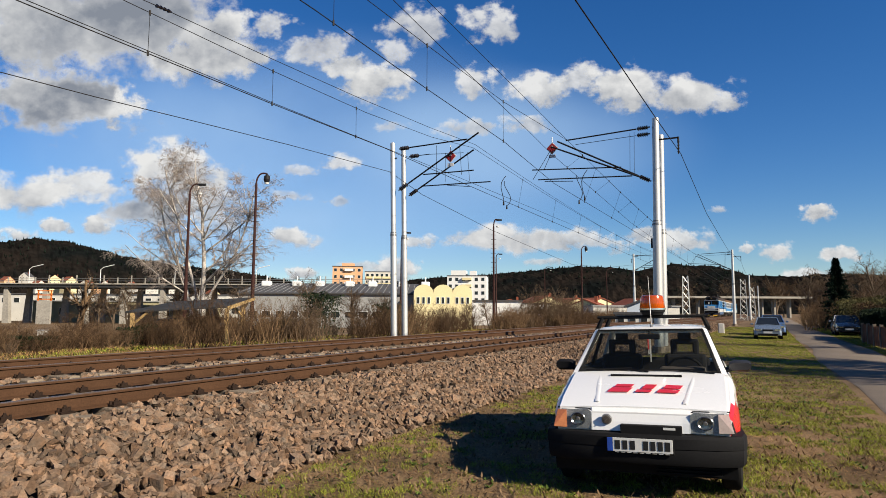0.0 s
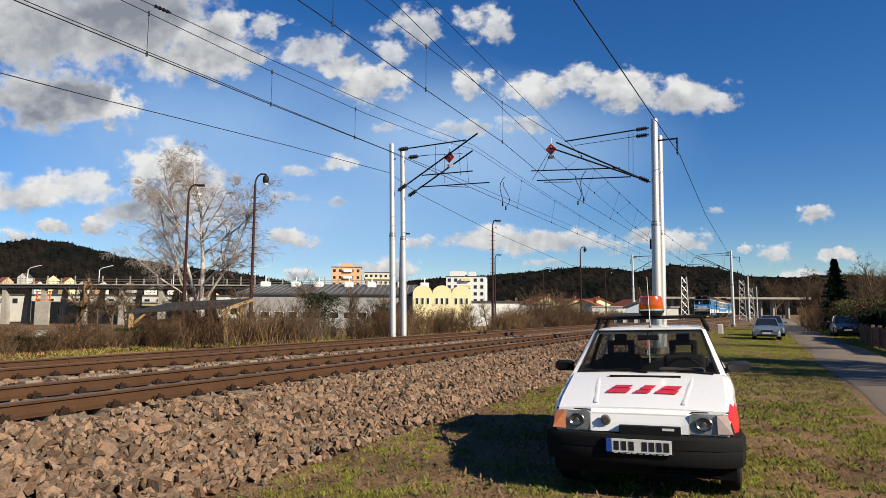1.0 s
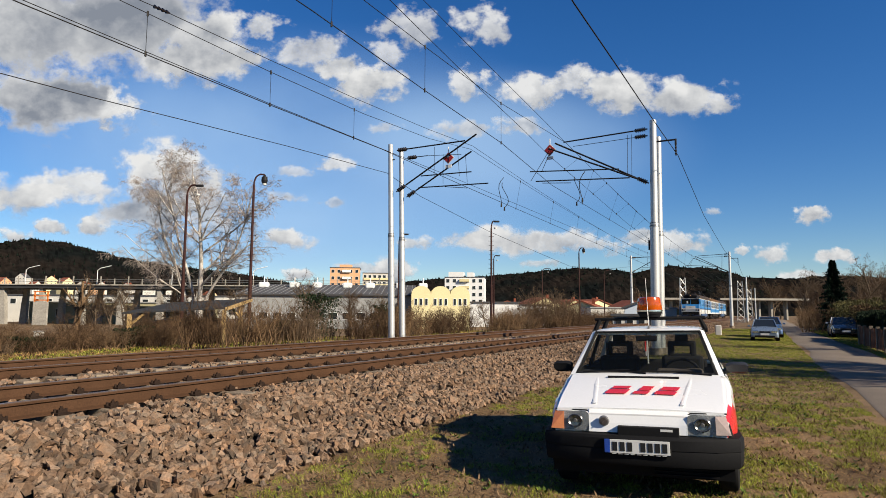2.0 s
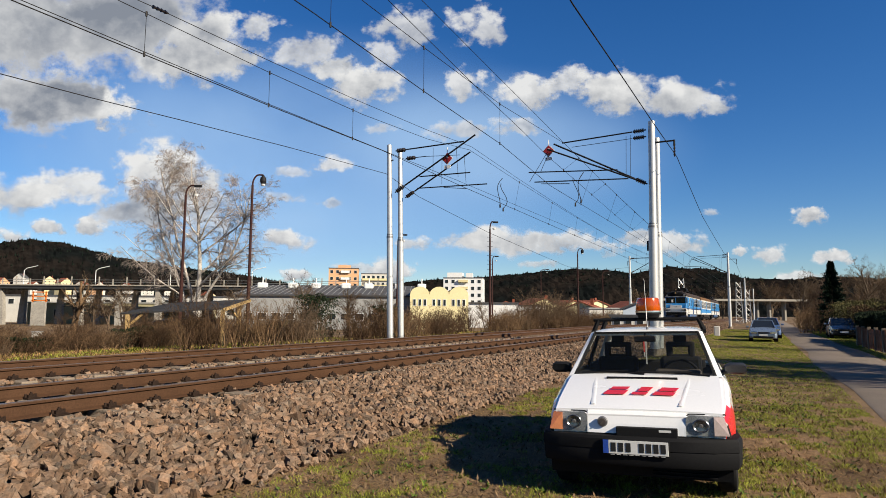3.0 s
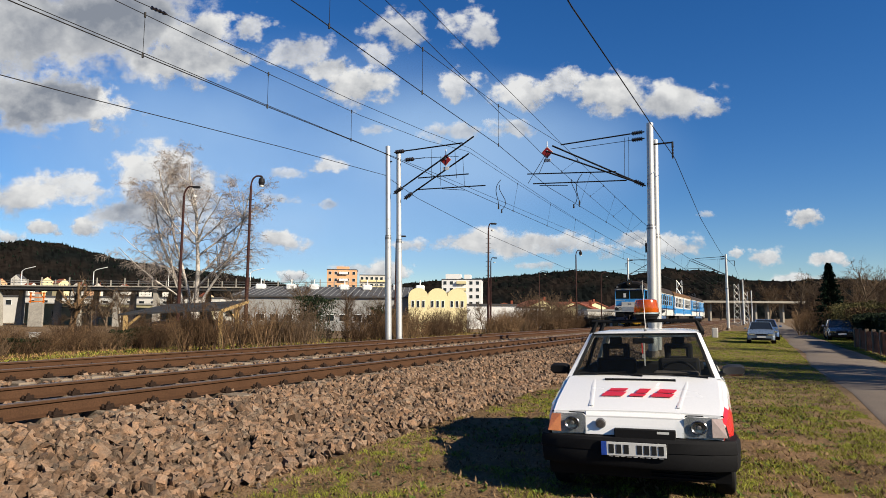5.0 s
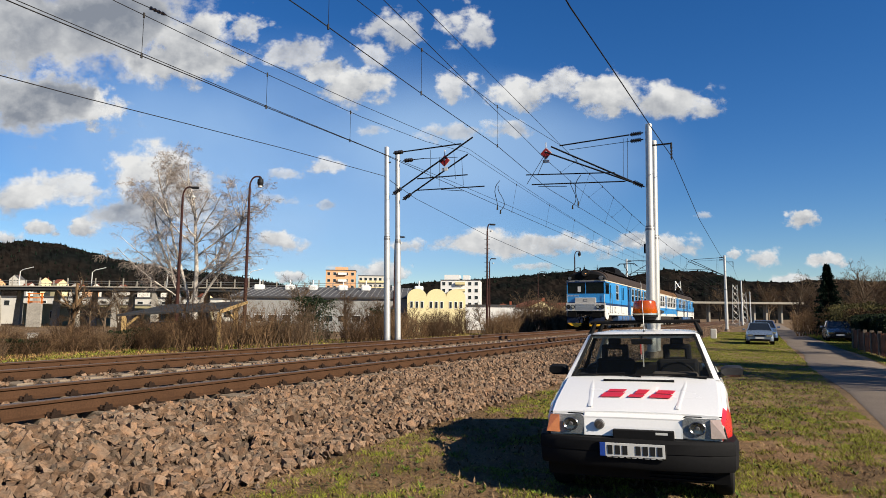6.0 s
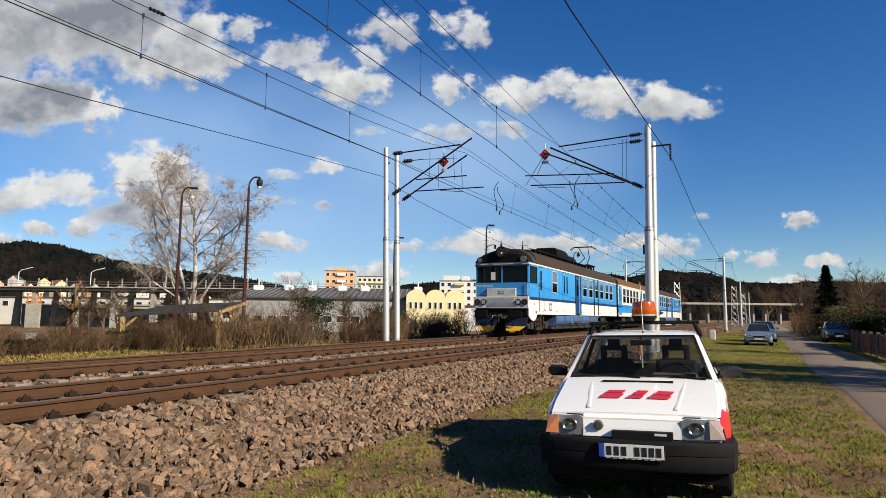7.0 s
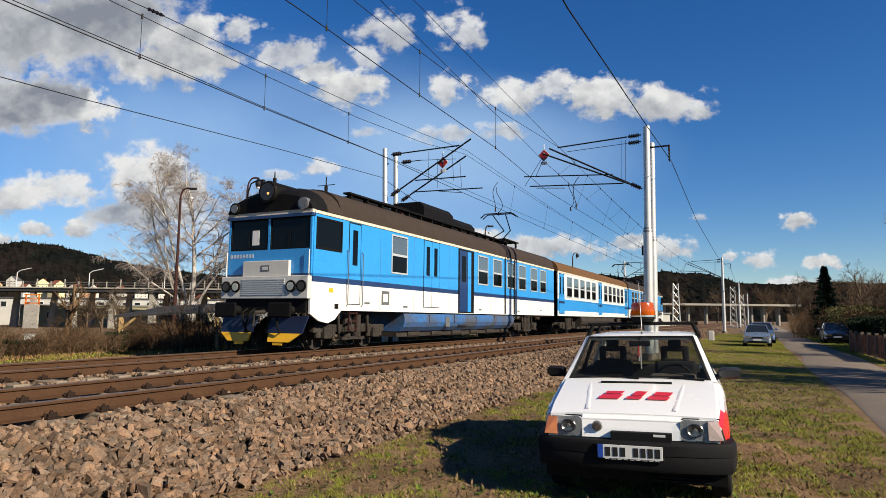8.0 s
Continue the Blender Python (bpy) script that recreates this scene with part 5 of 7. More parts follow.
    con1b, l1b = wire("second dark contact wire above the nearer track", [(-38, .9, 10.0), (7.8, .9, 9.03), (11.9, 1.0, 8.82), (14.86, 1.1, 8.71), (18.43, 1.2, 8.6), (21.95, 1.34, 8.47), (40, 1.3, 7.7), (81.5, 1.1, 7.1)], .010)
    droppers(mes2, l3, l1b, (24.5, 30, 36, 42, 48))
    con2, l4 = wire("thin dark contact wire above the farther track", [(-38, 4.75, 6.9), (2, 4.75, 6.98), (8.3, 4.75, 7.06), (13.9, 4.75, 7.18), (20.5, 4.7, 7.1), (78.5, 4.75, 7.0), (140, 4.75, 7.0), (200, 4.75, 7)], .012)
    mes3, l5 = wire("thin dark messenger wire above the farther track", [(-38, 4.75, 9.0), (3.8, 4.75, 7.91), (8.25, 4.75, 7.96), (12.7, 4.75, 8.1), (17.2, 4.7, 8.4), (20.5, 4.4, 8.72, .5), (78.5, 4.75, 8.7, .6), (140, 4.75, 8.7, .6), (200, 4.75, 8.7)], .009)
    droppers(mes3, l5, l4, (4.45, 8.27, 12.15, 27, 33, 39, 45, 51, 57, 63, 69, 75))
    mes4, l7 = wire("thin dark anchoring wire above the farther track", [(-38, 4.75, 9.6), (3.4, 4.75, 8.07), (4.77, 4.75, 8.15), (8.24, 4.75, 8.28), (12.1, 4.75, 8.46), (17.2, 4.75, 8.78), (20.5, 4.3, 8.85, .5), (78.5, 4.9, 8.6)], .009)
    bm = bmesh.new()
    insulator(bm, along(4.6, 4.75, 8.14), along(5.0, 4.75, 8.165), .045, 4)
    part("insulator", bm, M_INSUL, mes4)
    con2b, l6 = wire("second dark contact wire above the farther track", [(-38, 4.9, 7.2), (2, 4.85, 7.1), (8.3, 4.85, 7.14), (13.9, 4.9, 7.26), (20.5, 5.0, 7.42), (45, 4.9, 7.6), (78.5, 5.5, 8.3)], .009)
    wire("dark earth wire strung along the far masts", [(-38, 7.87, 7.4), (3.2, 7.87, 6.70), (5.4, 7.87, 6.83), (8.4, 7.87, 7.05), (12.55, 7.87, 7.34), (19.2, 7.87, 7.72), (22.2, 7.87, 7.2), (31, 7.87, 6.48), (48.6, 7.87, 5.6), (62, 8.0, 6.2), (78.5, 8.3, 7.6)], .012)
    wire("dark earth wire strung along the near masts", [(-38, -4.0, 7.9), (6.2, -4.03, 7.0), (9.6, -4.03, 7.18), (15.6, -4.03, 7.46), (21.95, -4.0, 7.86), (33.7, -4.0, 7.1), (53.7, -4.0, 6.9), (81.5, -4.0, 7.86, .8), (140, -4, 7.86)], .014)
    # slack jumper loops by the masts
    for s, o, z, d in ((26, .9, 7.35, .9), (27.2, 1.5, 7.4, -.7), (25.4, 4.9, 7.3, .8), (26.6, 5.2, 7.3, -.8)):
        ob = thing("jumper_cable", "slack curved jumper cable between overhead wires", "cable", group="jumper cables")
        bm = bmesh.new()
        run(bm, [along(s + .25 * math.sin(i * .9), o + .18 * math.sin(i * .6) * d, z - .2 + 1.35 * i / 7) for i in range(8)], .018, 6)
        tube(bm, along(s, o, z - .35), along(s, o, z - .15), .045, .03, 8)
        part("loop", bm, M_WIRE, ob)


overhead()


# ---- street lamps ----
def street_lamp(label, x, y, h, reach, z0=-.5, rungs=0, bell=True):
    ob = thing("street_lamp", label, "street lamp", pose(x, y, z0), "lamps beside the line")
    bm = bmesh.new()
    H = h - z0
    tube(bm, (0, 0, 0), (0, 0, H * .42), .10, .095, 10)
    part("lower_post", bm, M_RUSTPAINT, ob, smooth=True)
    bm = bmesh.new()
    tube(bm, (0, 0, H * .42), (0, 0, H - .55), .075, .06, 10)
    arc = [(reach * (1 - math.cos(a)) / 1.0 * .62, 0, H - .55 + .55 * math.sin(a)) for a in [i * math.pi / 12 for i in range(7)]]
    run(bm, arc + [(reach, 0, H - .02)], .045, 8)
    part("upper_post", bm, M_RUSTPAINT, ob, smooth=True)
    bm = bmesh.new()
    if bell:
        for z0_, z1_, r0, r1 in ((-.02, -.15, .05, .10), (-.15, -.34, .15, .17), (-.34, -.5, .17, .12)):
            tube(bm, (reach, 0, H + z1_), (reach, 0, H + z0_), r1, r0, 12)
    else:
        box(bm, reach - .1, reach + .3, -.09, .09, H - .1, H + .02, bevel=.03)
    head = part("lamp_head", bm, M_BLACK, ob, smooth=True)
    bm = bmesh.new()
    tube(bm, (reach, 0, H - .58), (reach, 0, H - .49), .10, .12, 12)
    part("lamp_glass", bm, M_PLATE, head, "pale lamp glass")
    for k in range(rungs):
        bm = bmesh.new()
        z = H * .4 + k * (H * .5 / rungs)
        tube(bm, (-.2, 0, z), (.2, 0, z), .014, .014, 5)
        part("climbing_rung", bm, M_BLACK, ob)


street_lamp("tall red-brown lamp post with bell lamp and rungs", -9.9, 33, 8.8, .55, rungs=14)
street_lamp("red-brown lamp post with a short flat head", -13.8, 34, 8.4, .55, bell=False)
street_lamp("dark lamp post with a flat head beside the track", 3.7, 46, 8.3, .3, .2, rungs=12, bell=False)
street_lamp("dark lamp post with a bell lamp far down the line", 14.5, 66, 8.45, .5)
street_lamp("thin dark lamp post in the shrubs", 5.9, 70, 7.95, .4, bell=False)
street_lamp("thin dark lamp post behind the masts", -3.3, 50, 7.8, .45, bell=False)
street_lamp("thin far lamp post before the hills", 15.3, 95, 8.3, .9, bell=False)
street_lamp("thin far lamp post before the hills", 24.6, 95, 8.1, .9, bell=False)


# ---- buildings ----
M_PLASTER = material("pale_plaster", (0.44, 0.424, 0.384), 0.85, vary=0.12, scale=0.5, fine=6)
M_WALLGREY = material("grey_hall_wall", (0.241, 0.241, 0.234), 0.85, vary=0.15, scale=0.3, fine=5)
M_YELLOW = material("cream_yellow_plaster", (0.54, 0.47, 0.27), 0.85, vary=0.08, scale=0.4, fine=5)
M_ORANGEWALL = material("orange_facade", (0.496, 0.288, 0.16), 0.85, vary=0.1, scale=0.3)
M_REDROOF = material("red_roof_tiles", (0.19, 0.06, 0.035), 0.85, vary=0.25, scale=0.6, fine=5)
M_GREYROOF = material("grey_roofing", (0.067, 0.067, 0.0703), 0.8, vary=0.25, scale=0.6)
M_DARKGLASS = material("dark_window_glass", (0.0134, 0.0168, 0.0201), 0.1, vary=0.3)
M_FELT = material("near_black_felt_and_deck", (0.0301, 0.0315, 0.0335), 0.85, vary=0.2, scale=1.5)
M_TIMBER = material("fresh_yellow_timber", (0.335, 0.228, 0.101), 0.8, vary=0.2, scale=3, fine=30)
M_OLDWOOD = material("old_brown_boards", (0.141, 0.059, 0.0322), 0.85, vary=0.35, scale=3, fine=30, random_each=.3)
M_BRIDGE = material("viaduct_concrete", (0.268, 0.248, 0.214), 0.9, vary=0.25, scale=0.5, fine=4)


def windows(parent, x0, x1, z0, z1, nx, nz, w, h, y, mat=None):
    """Rows of windows set in the y = const front, as frame and pane."""
    for j in range(nz):
        for i in range(nx):
            x, z = x0 + (x1 - x0) * (i + .5) / nx, z0 + (z1 - z0) * (j + .5) / nz
            bm = bmesh.new()
            box(bm, x - w / 2 - .06, x + w / 2 + .06, y - .05, y + .02, z - h / 2 - .06, z + h / 2 + .06)
            f = part("window", bm, M_SIGNWHITE, parent)
            bm = bmesh.new()
            box(bm, x - w / 2, x + w / 2, y - .07, y - .04, z - h / 2, z + h / 2)
            part("pane", bm, mat or M_DARKGLASS, f)


def block(name, label, x, y, w, d, z1, wall, turn=0, roof=M_GREYROOF, nx=0, nz=0, ww=1.2, wh=1.3, z0=-1.5, zw=None, parapet=.25):
    """A flat-roofed building; its front looks along -y before it is turned."""
    ob = thing("building", label, "building", pose(x, y, 0, 0, 0, turn))
    bm = bmesh.new()
    box(bm, -w / 2, w / 2, 0, d, z0, z1)
    part("wall", bm, wall, ob)
    bm = bmesh.new()
    box(bm, -w / 2 - .2, w / 2 + .2, -.2, d + .2, z1, z1 + parapet)
    part("roof", bm, roof, ob)
    if nx:
        windows(ob, -w / 2, w / 2, zw or z0 + 1.5, z1, nx, nz, ww, wh, 0)
    return ob


def house(label, x, y, w, d, eave, ridge, wall, roof, turn=0, nx=2, nz=1, z0=-2.0, zw=None):
    """A house with a pitched roof, its gable to the front."""
    ob = thing("house", label, "house", pose(x, y, 0, 0, 0, turn), "houses of the town")
    bm = bmesh.new()
    prism(bm, [(-w / 2, z0), (w / 2, z0), (w / 2, eave), (0, ridge), (-w / 2, eave)], 0, d)
    bmesh.ops.transform(bm, verts=bm.verts, matrix=Matrix.Rotation(math.pi / 2, 4, "Z"))
    bmesh.ops.transform(bm, verts=bm.verts, matrix=Matrix.Scale(1, 4))
    part("wall", bm, wall, ob)
    k = (ridge - eave) / (w / 2)
    for sx in (-1, 1):
        bm = bmesh.new()
        slab(bm, [(0, -.3, ridge + .25), (sx * (w / 2 + .4), -.3, eave - .4 * k + .25), (sx * (w / 2 + .4), d + .3, eave - .4 * k + .25), (0, d + .3, ridge + .25)], (sx * k, 0, 1), .22)
        part("roof", bm, roof, ob)
    bm = bmesh.new()
    box(bm, w * .18, w * .18 + .6, d * .4, d * .4 + .6, eave, ridge + .9)
    part("chimney", bm, M_REDROOF, ob)
    windows(ob, -w / 2 + .4, w / 2 - .4, zw if zw is not None else eave - 2.7 * nz, eave, nx, nz, 1.1, 1.3, 0)
    return ob


def town():
    # orange and white apartment blocks
    a = block("orange", "orange and cream apartment block with a flat roof", -42.3, 280, 13, 12, 21.0, M_ORANGEWALL, 6, nx=5, nz=5, z0=0, zw=6)
    bm = bmesh.new()
    box(bm, -2.5, 3.0, 2, 8, 21.2, 22.6)
    part("plant_room", bm, M_ORANGEWALL, a)
    for k in range(5):
        bm = bmesh.new()
        box(bm, -1.2, 2.6, -1.0, -.06, 7.0 + 3 * k, 8.0 + 3 * k)
        part("balcony", bm, M_SIGNWHITE, a)
    b = block("cream", "cream apartment block beside an orange one", -28.5, 285, 13, 11, 19.0, M_PLASTER, 4, nx=6, nz=4, z0=0, zw=7)
    for k in range(4):
        bm = bmesh.new()
        box(bm, -6, 6, -.8, -.07, 7.3 + 2.9 * k, 8.2 + 2.9 * k)
        part("balcony", bm, M_YELLOW, b)
    w = block("white", "white apartment block with stacked balconies", 9.4, 250, 15.5, 12, 15.5, M_SIGNWHITE, -8, nx=6, nz=5, z0=0, zw=2)
    bm = bmesh.new()
    box(bm, -6.5, -.5, 2, 8, 15.7, 17.8), box(bm, 1.0, 3.5, 2, 7, 15.7, 17.6)
    part("plant_room", bm, M_SIGNWHITE, w)
    for k in range(5):
        bm = bmesh.new()
        box(bm, -1.8, 2.0, -1.0, -.07, 3.0 + 2.7 * k, 4.0 + 2.7 * k)
        part("balcony", bm, M_YELLOW, w)
    # long grey hall with ribbed roof lights
    hall = thing("factory_hall", "long grey factory hall with ribbed dark roof lights", "building", pose(-16.5, 92, 0, 0, 0, 1))
    bm = bmesh.new()
    box(bm, -13, 12.5, 0, 26, -1.5, 4.1)
    part("wall", bm, M_WALLGREY, hall)
    bm = bmesh.new()
    slab(bm, [(-13.3, -.4, 4.1), (12.7, -.4, 4.1), (12.7, 12, 6.0), (-13.3, 12, 6.0)], (0, -.2, 1), .2)
    part("roof", bm, M_GREYROOF, hall)
    for k in range(30):
        bm = bmesh.new()
        x = -12.8 + .86 * k
        slab(bm, [(x, -.2, 4.16), (x + .07, -.2, 4.16), (x + .07, 11.5, 5.97), (x, 11.5, 5.97)], (0, -.2, 1), .1)
        part("roof_rib", bm, M_WALLGREY, hall)
    for k in range(7):
        bm = bmesh.new()
        x = -12 + 4.2 * k + .6 * (k % 2)
        box(bm, x, x + 1.4, 8, 9.5, 5.3, 6.2, bevel=.2), tube(bm, (x + .7, 8.8, 6.1), (x + .7, 8.8, 7.0), .09, .09, 8)
        part("roof_vent", bm, M_SIGNWHITE, hall, "white roof vent")
    windows(hall, -12, 12, .2, 1.8, 12, 1, 1.2, .9, 0)
    # yellow hall with three vaults
    y = thing("vaulted_hall", "cream-yellow hall with three rounded vault gables", "building", pose(-.1, 88, 0, 0, 0, 3))
    for k in range(3):
        bm = bmesh.new()
        x0 = -3.9 + 2.7 * k
        pts = [(x0, -1.5), (x0 + 2.7, -1.5)] + [(x0 + 1.35 + 1.35 * math.cos(t), 4.1 + 1.15 * math.sin(t)) for t in [i * math.pi / 10 for i in range(11)]]
        v0, v1 = [bm.verts.new((a, 0, b)) for a, b in pts], [bm.verts.new((a, 9, b)) for a, b in pts]
        n = len(pts)
        bm.faces.new(v0), bm.faces.new(v1[::-1])
        for i in range(n):
            bm.faces.new((v0[i], v1[i], v1[(i + 1) % n], v0[(i + 1) % n]))
        bmesh.ops.recalc_face_normals(bm, faces=bm.faces)
        part("gable", bm, M_YELLOW, y)
        windows(y, x0 + .25, x0 + 2.45, 2.2, 3.9, 3, 1, .32, .85, 0)
    for k in range(2):
        block("shed", "long low white shed in the town", 9 + 6 * k, 105 + 8 * k, 8, 10, 3.2 - .3 * k, M_SIGNWHITE, -6, nx=0)
    # red-roofed rows behind the shrubs
    rng = random.Random(5)
    for x, d, wd, e, r in ((25, 150, 10, 3.2, 5.2), (33, 155, 12, 2.8, 4.8), (40, 160, 12, 3.0, 5.0), (18, 170, 11, 2.8, 4.7), (47, 150, 9, 2.8, 4.7), (29, 130, 8, 2.4, 4.0)):
        house("small town house with a red tiled roof", x, d, wd, 9, e, r, M_PLASTER if rng.random() < .6 else M_YELLOW, M_REDROOF, rng.uniform(-30, 30), 3, 1)
    block("grey", "long grey storage shed with a pale roof", 36, 118, 16, 9, 2.6, M_PLASTER, 0, M_WALLGREY)
    # pale gabled signal hut
    h = house("pale blue-grey line hut with a plain gable", 23.2, 72, 4.4, 6, 2.2, 3.1, material("pale_blue_sheet", (0.44, 0.496, 0.56), 0.6, vary=0.08), M_GREYROOF, -16, 1, 1, z0=-.5)
    block("grey", "low pale cabin with three doors beside the line", 20.3, 66, 4.6, 2, 1.35, M_PLASTER, -18, nx=4, nz=1, ww=.6, wh=1.0, z0=-.4, zw=-.3)
    # houses on the left hillside
    for i, (b, u, d, wl, rf) in enumerate(((-.585, .038, 420, M_PLASTER, M_GREYROOF), (-.55, .036, 400, M_YELLOW, M_REDROOF), (-.53, .034, 390, M_YELLOW, M_REDROOF), (-.515, .03, 410, M_PLASTER, M_REDROOF),
                                           (-.49, .030, 420, M_PLASTER, M_REDROOF), (-.60, .032, 420, M_ORANGEWALL, M_REDROOF), (-.46, .029, 430, M_PLASTER, M_REDROOF), (-.43, .026, 420, M_PLASTER, M_GREYROOF),
                                           (-.565, .028, 380, M_PLASTER, M_REDROOF), (-.50, .024, 380, M_ORANGEWALL, M_REDROOF), (-.40, .024, 400, M_PLASTER, M_REDROOF), (-.345, .02, 390, M_YELLOW, M_REDROOF))):
        d = d * 2.3
        top = 1.58 + (u + .008) * d
        house("hillside house with pale walls and a pitched roof", d * math.sin(b), d * math.cos(b), 13 + i % 4, 11, top - 4, top + 1.5, wl, rf, math.degrees(-b) + 35 * (i % 3 - 1), 3, 2, z0=top - 22, zw=top - 10)


town()


M_GANTRY = material("orange_steel_paint", (0.5, 0.13, 0.02), 0.6, vary=0.2, scale=2)


def viaduct():
    v = thing("viaduct", "long concrete road viaduct on tapered piers", "viaduct", pose(-42, 112, .6, 0, 0, -1.5))
    bm = bmesh.new()
    box(bm, -75, 36, -1, 8, 4.75, 5.3)
    # whole deck near black, darker than the concrete kerb and piers
    part("deck", bm, M_FELT, v)
    bm = bmesh.new()
    box(bm, -75, 36, -1.25, -1.0, 5.3, 5.5)
    part("kerb_beam", bm, M_BRIDGE, v)
    for k in range(14):
        x = -72 + 7.0 * k + 1.5
        bm = bmesh.new()
        loft(bm, [[(x + a, -.6, z), (x + b, -.6, z), (x + b, .2, z), (x + a, .2, z)] for a, b, z in ((-.3, .95, -2.1), (-.3, .65, 2.2), (-.3, .35, 4.75))])
        part("pier", bm, M_BRIDGE, v)
        bm = bmesh.new()
        loft(bm, [[(x + a, 5.6, z), (x + b, 5.6, z), (x + b, 6.4, z), (x + a, 6.4, z)] for a, b, z in ((-.95, .3, -2.1), (-.65, .3, 2.2), (-.35, .3, 4.75))])
        part("pier", bm, M_BRIDGE, v)
    for k in range(44):
        x = -74 + 2.45 * k
        bm = bmesh.new()
        box(bm, x, x + .16, -1.2, -1.05, 5.5, 6.9 if k % 2 else 6.5)
        part("railing_post", bm, M_BRIDGE, v)
    for z in (5.9, 6.3):
        bm = bmesh.new()
        box(bm, -75, 36, -1.16, -1.10, z, z + .07)
        part("rail_bar", bm, M_GREYMETAL, v)
    for i, x in enumerate((-31.8, -18.9, -5.5, 9.0)):
        bm = bmesh.new()
        run(bm, [(x, 0, 5.3), (x, 0, 8.0), (x + .5, 0, 8.4), (x + 2.4, 0, 8.85)], .065, 6)
        part("bridge_lamp", bm, M_SIGNWHITE, v, "pale swan-neck bridge lamp")
    # low works beyond and under the deck
    block("works", "long white works building with small windows", -74, 135, 56, 10, 4.6, M_PLASTER, 0, nx=22, nz=1, ww=1.1, wh=1.0, zw=2.2)
    block("works", "dull yellow works building under the viaduct", -62, 124, 36, 8, 3.0, material("dull_yellow_wall", (0.281, 0.255, 0.161), 0.9, vary=0.2, scale=.5), 0, M_WALLGREY, 9, 1, 1.4, 1.5, zw=-1.0)
    block("works", "grey works building under the viaduct", -38, 126, 16, 8, 3.4, M_PLASTER, 0, M_WALLGREY, 5, 1, 1.2, 1.2, zw=-.5)
    block("works", "grey works building behind the birch", -26, 118, 14, 8, 4.4, M_WALLGREY, 0, M_WALLGREY, 3, 1, 1.2, 1.2, zw=1.0)
    g = thing("gantry_crane", "orange steel gantry frame by the viaduct", "crane", pose(-66.5, 106, 0))
    bm = bmesh.new()
    box(bm, -1.25, 1.15, -.1, .3, -1, 2.9, bevel=.05)
    part("pillar", bm, M_BRIDGE, g, "pale concrete pillar")
    for x in (-1.2, .95):
        bm = bmesh.new()
        box(bm, x, x + .16, 0, .2, 2.9, 4.7)
        part("leg", bm, M_GANTRY, g)
    for z in (3.1, 3.8, 4.5):
        bm = bmesh.new()
        box(bm, -1.35, 1.25, 0, .2, z, z + .15)
        part("beam", bm, M_GANTRY, g)


viaduct()


def far_bridge():
    v = thing("road_bridge", "distant pale road bridge over the railway", "bridge", pose(97, 212, 0, 0, 0, -1.5))
    bm = bmesh.new()
    box(bm, -24, 24, -4, 4, 6.35, 7.0)
    part("deck", bm, M_BRIDGE, v)
    for x in (-20, -12, -6, 0, 5, 9, 13, 18):
        bm = bmesh.new()
        box(bm, x, x + .55, -1, 1, -1, 6.35)
        part("pillar", bm, M_BRIDGE, v)
    bm = bmesh.new()
    prism(bm, [(-3, -1), (3, -1), (3, 5.5)], -28, -20)
    part("abutment", bm, M_BRIDGE, v)


far_bridge()


def lattice_mast(x, y, h):
    o = thing("lattice_mast", "grey steel lattice mast beside the railway", "lattice mast", pose(x, y, -.5, 0, 0, -25), "lattice masts")
    for sx in (-1, 1):
        for sy in (-1, 1):
            bm = bmesh.new()
            tube(bm, (sx * .7, sy * .7, 0), (sx * .45, sy * .45, h), .06, .05, 5)
            part("leg", bm, M_GALV, o)
    n = int(h / 1.3)
    for k in range(n):
        bm = bmesh.new()
        z0, z1 = h * k / n, h * (k + 1) / n
        r0, r1 = .7 - .25 * k / n, .7 - .25 * (k + 1) / n
        for sy in (-1, 1):
            tube(bm, (-r0, sy * r0, z0), (r1, sy * r1, z1), .03, .03, 4), tube(bm, (r0, sy * r0, z0), (-r1, sy * r1, z1), .03, .03, 4)
        part("lattice_brace", bm, M_GALV, o)


lattice_mast(46, 120, 9.0), lattice_mast(64, 135, 9.2), lattice_mast(83, 170, 9)


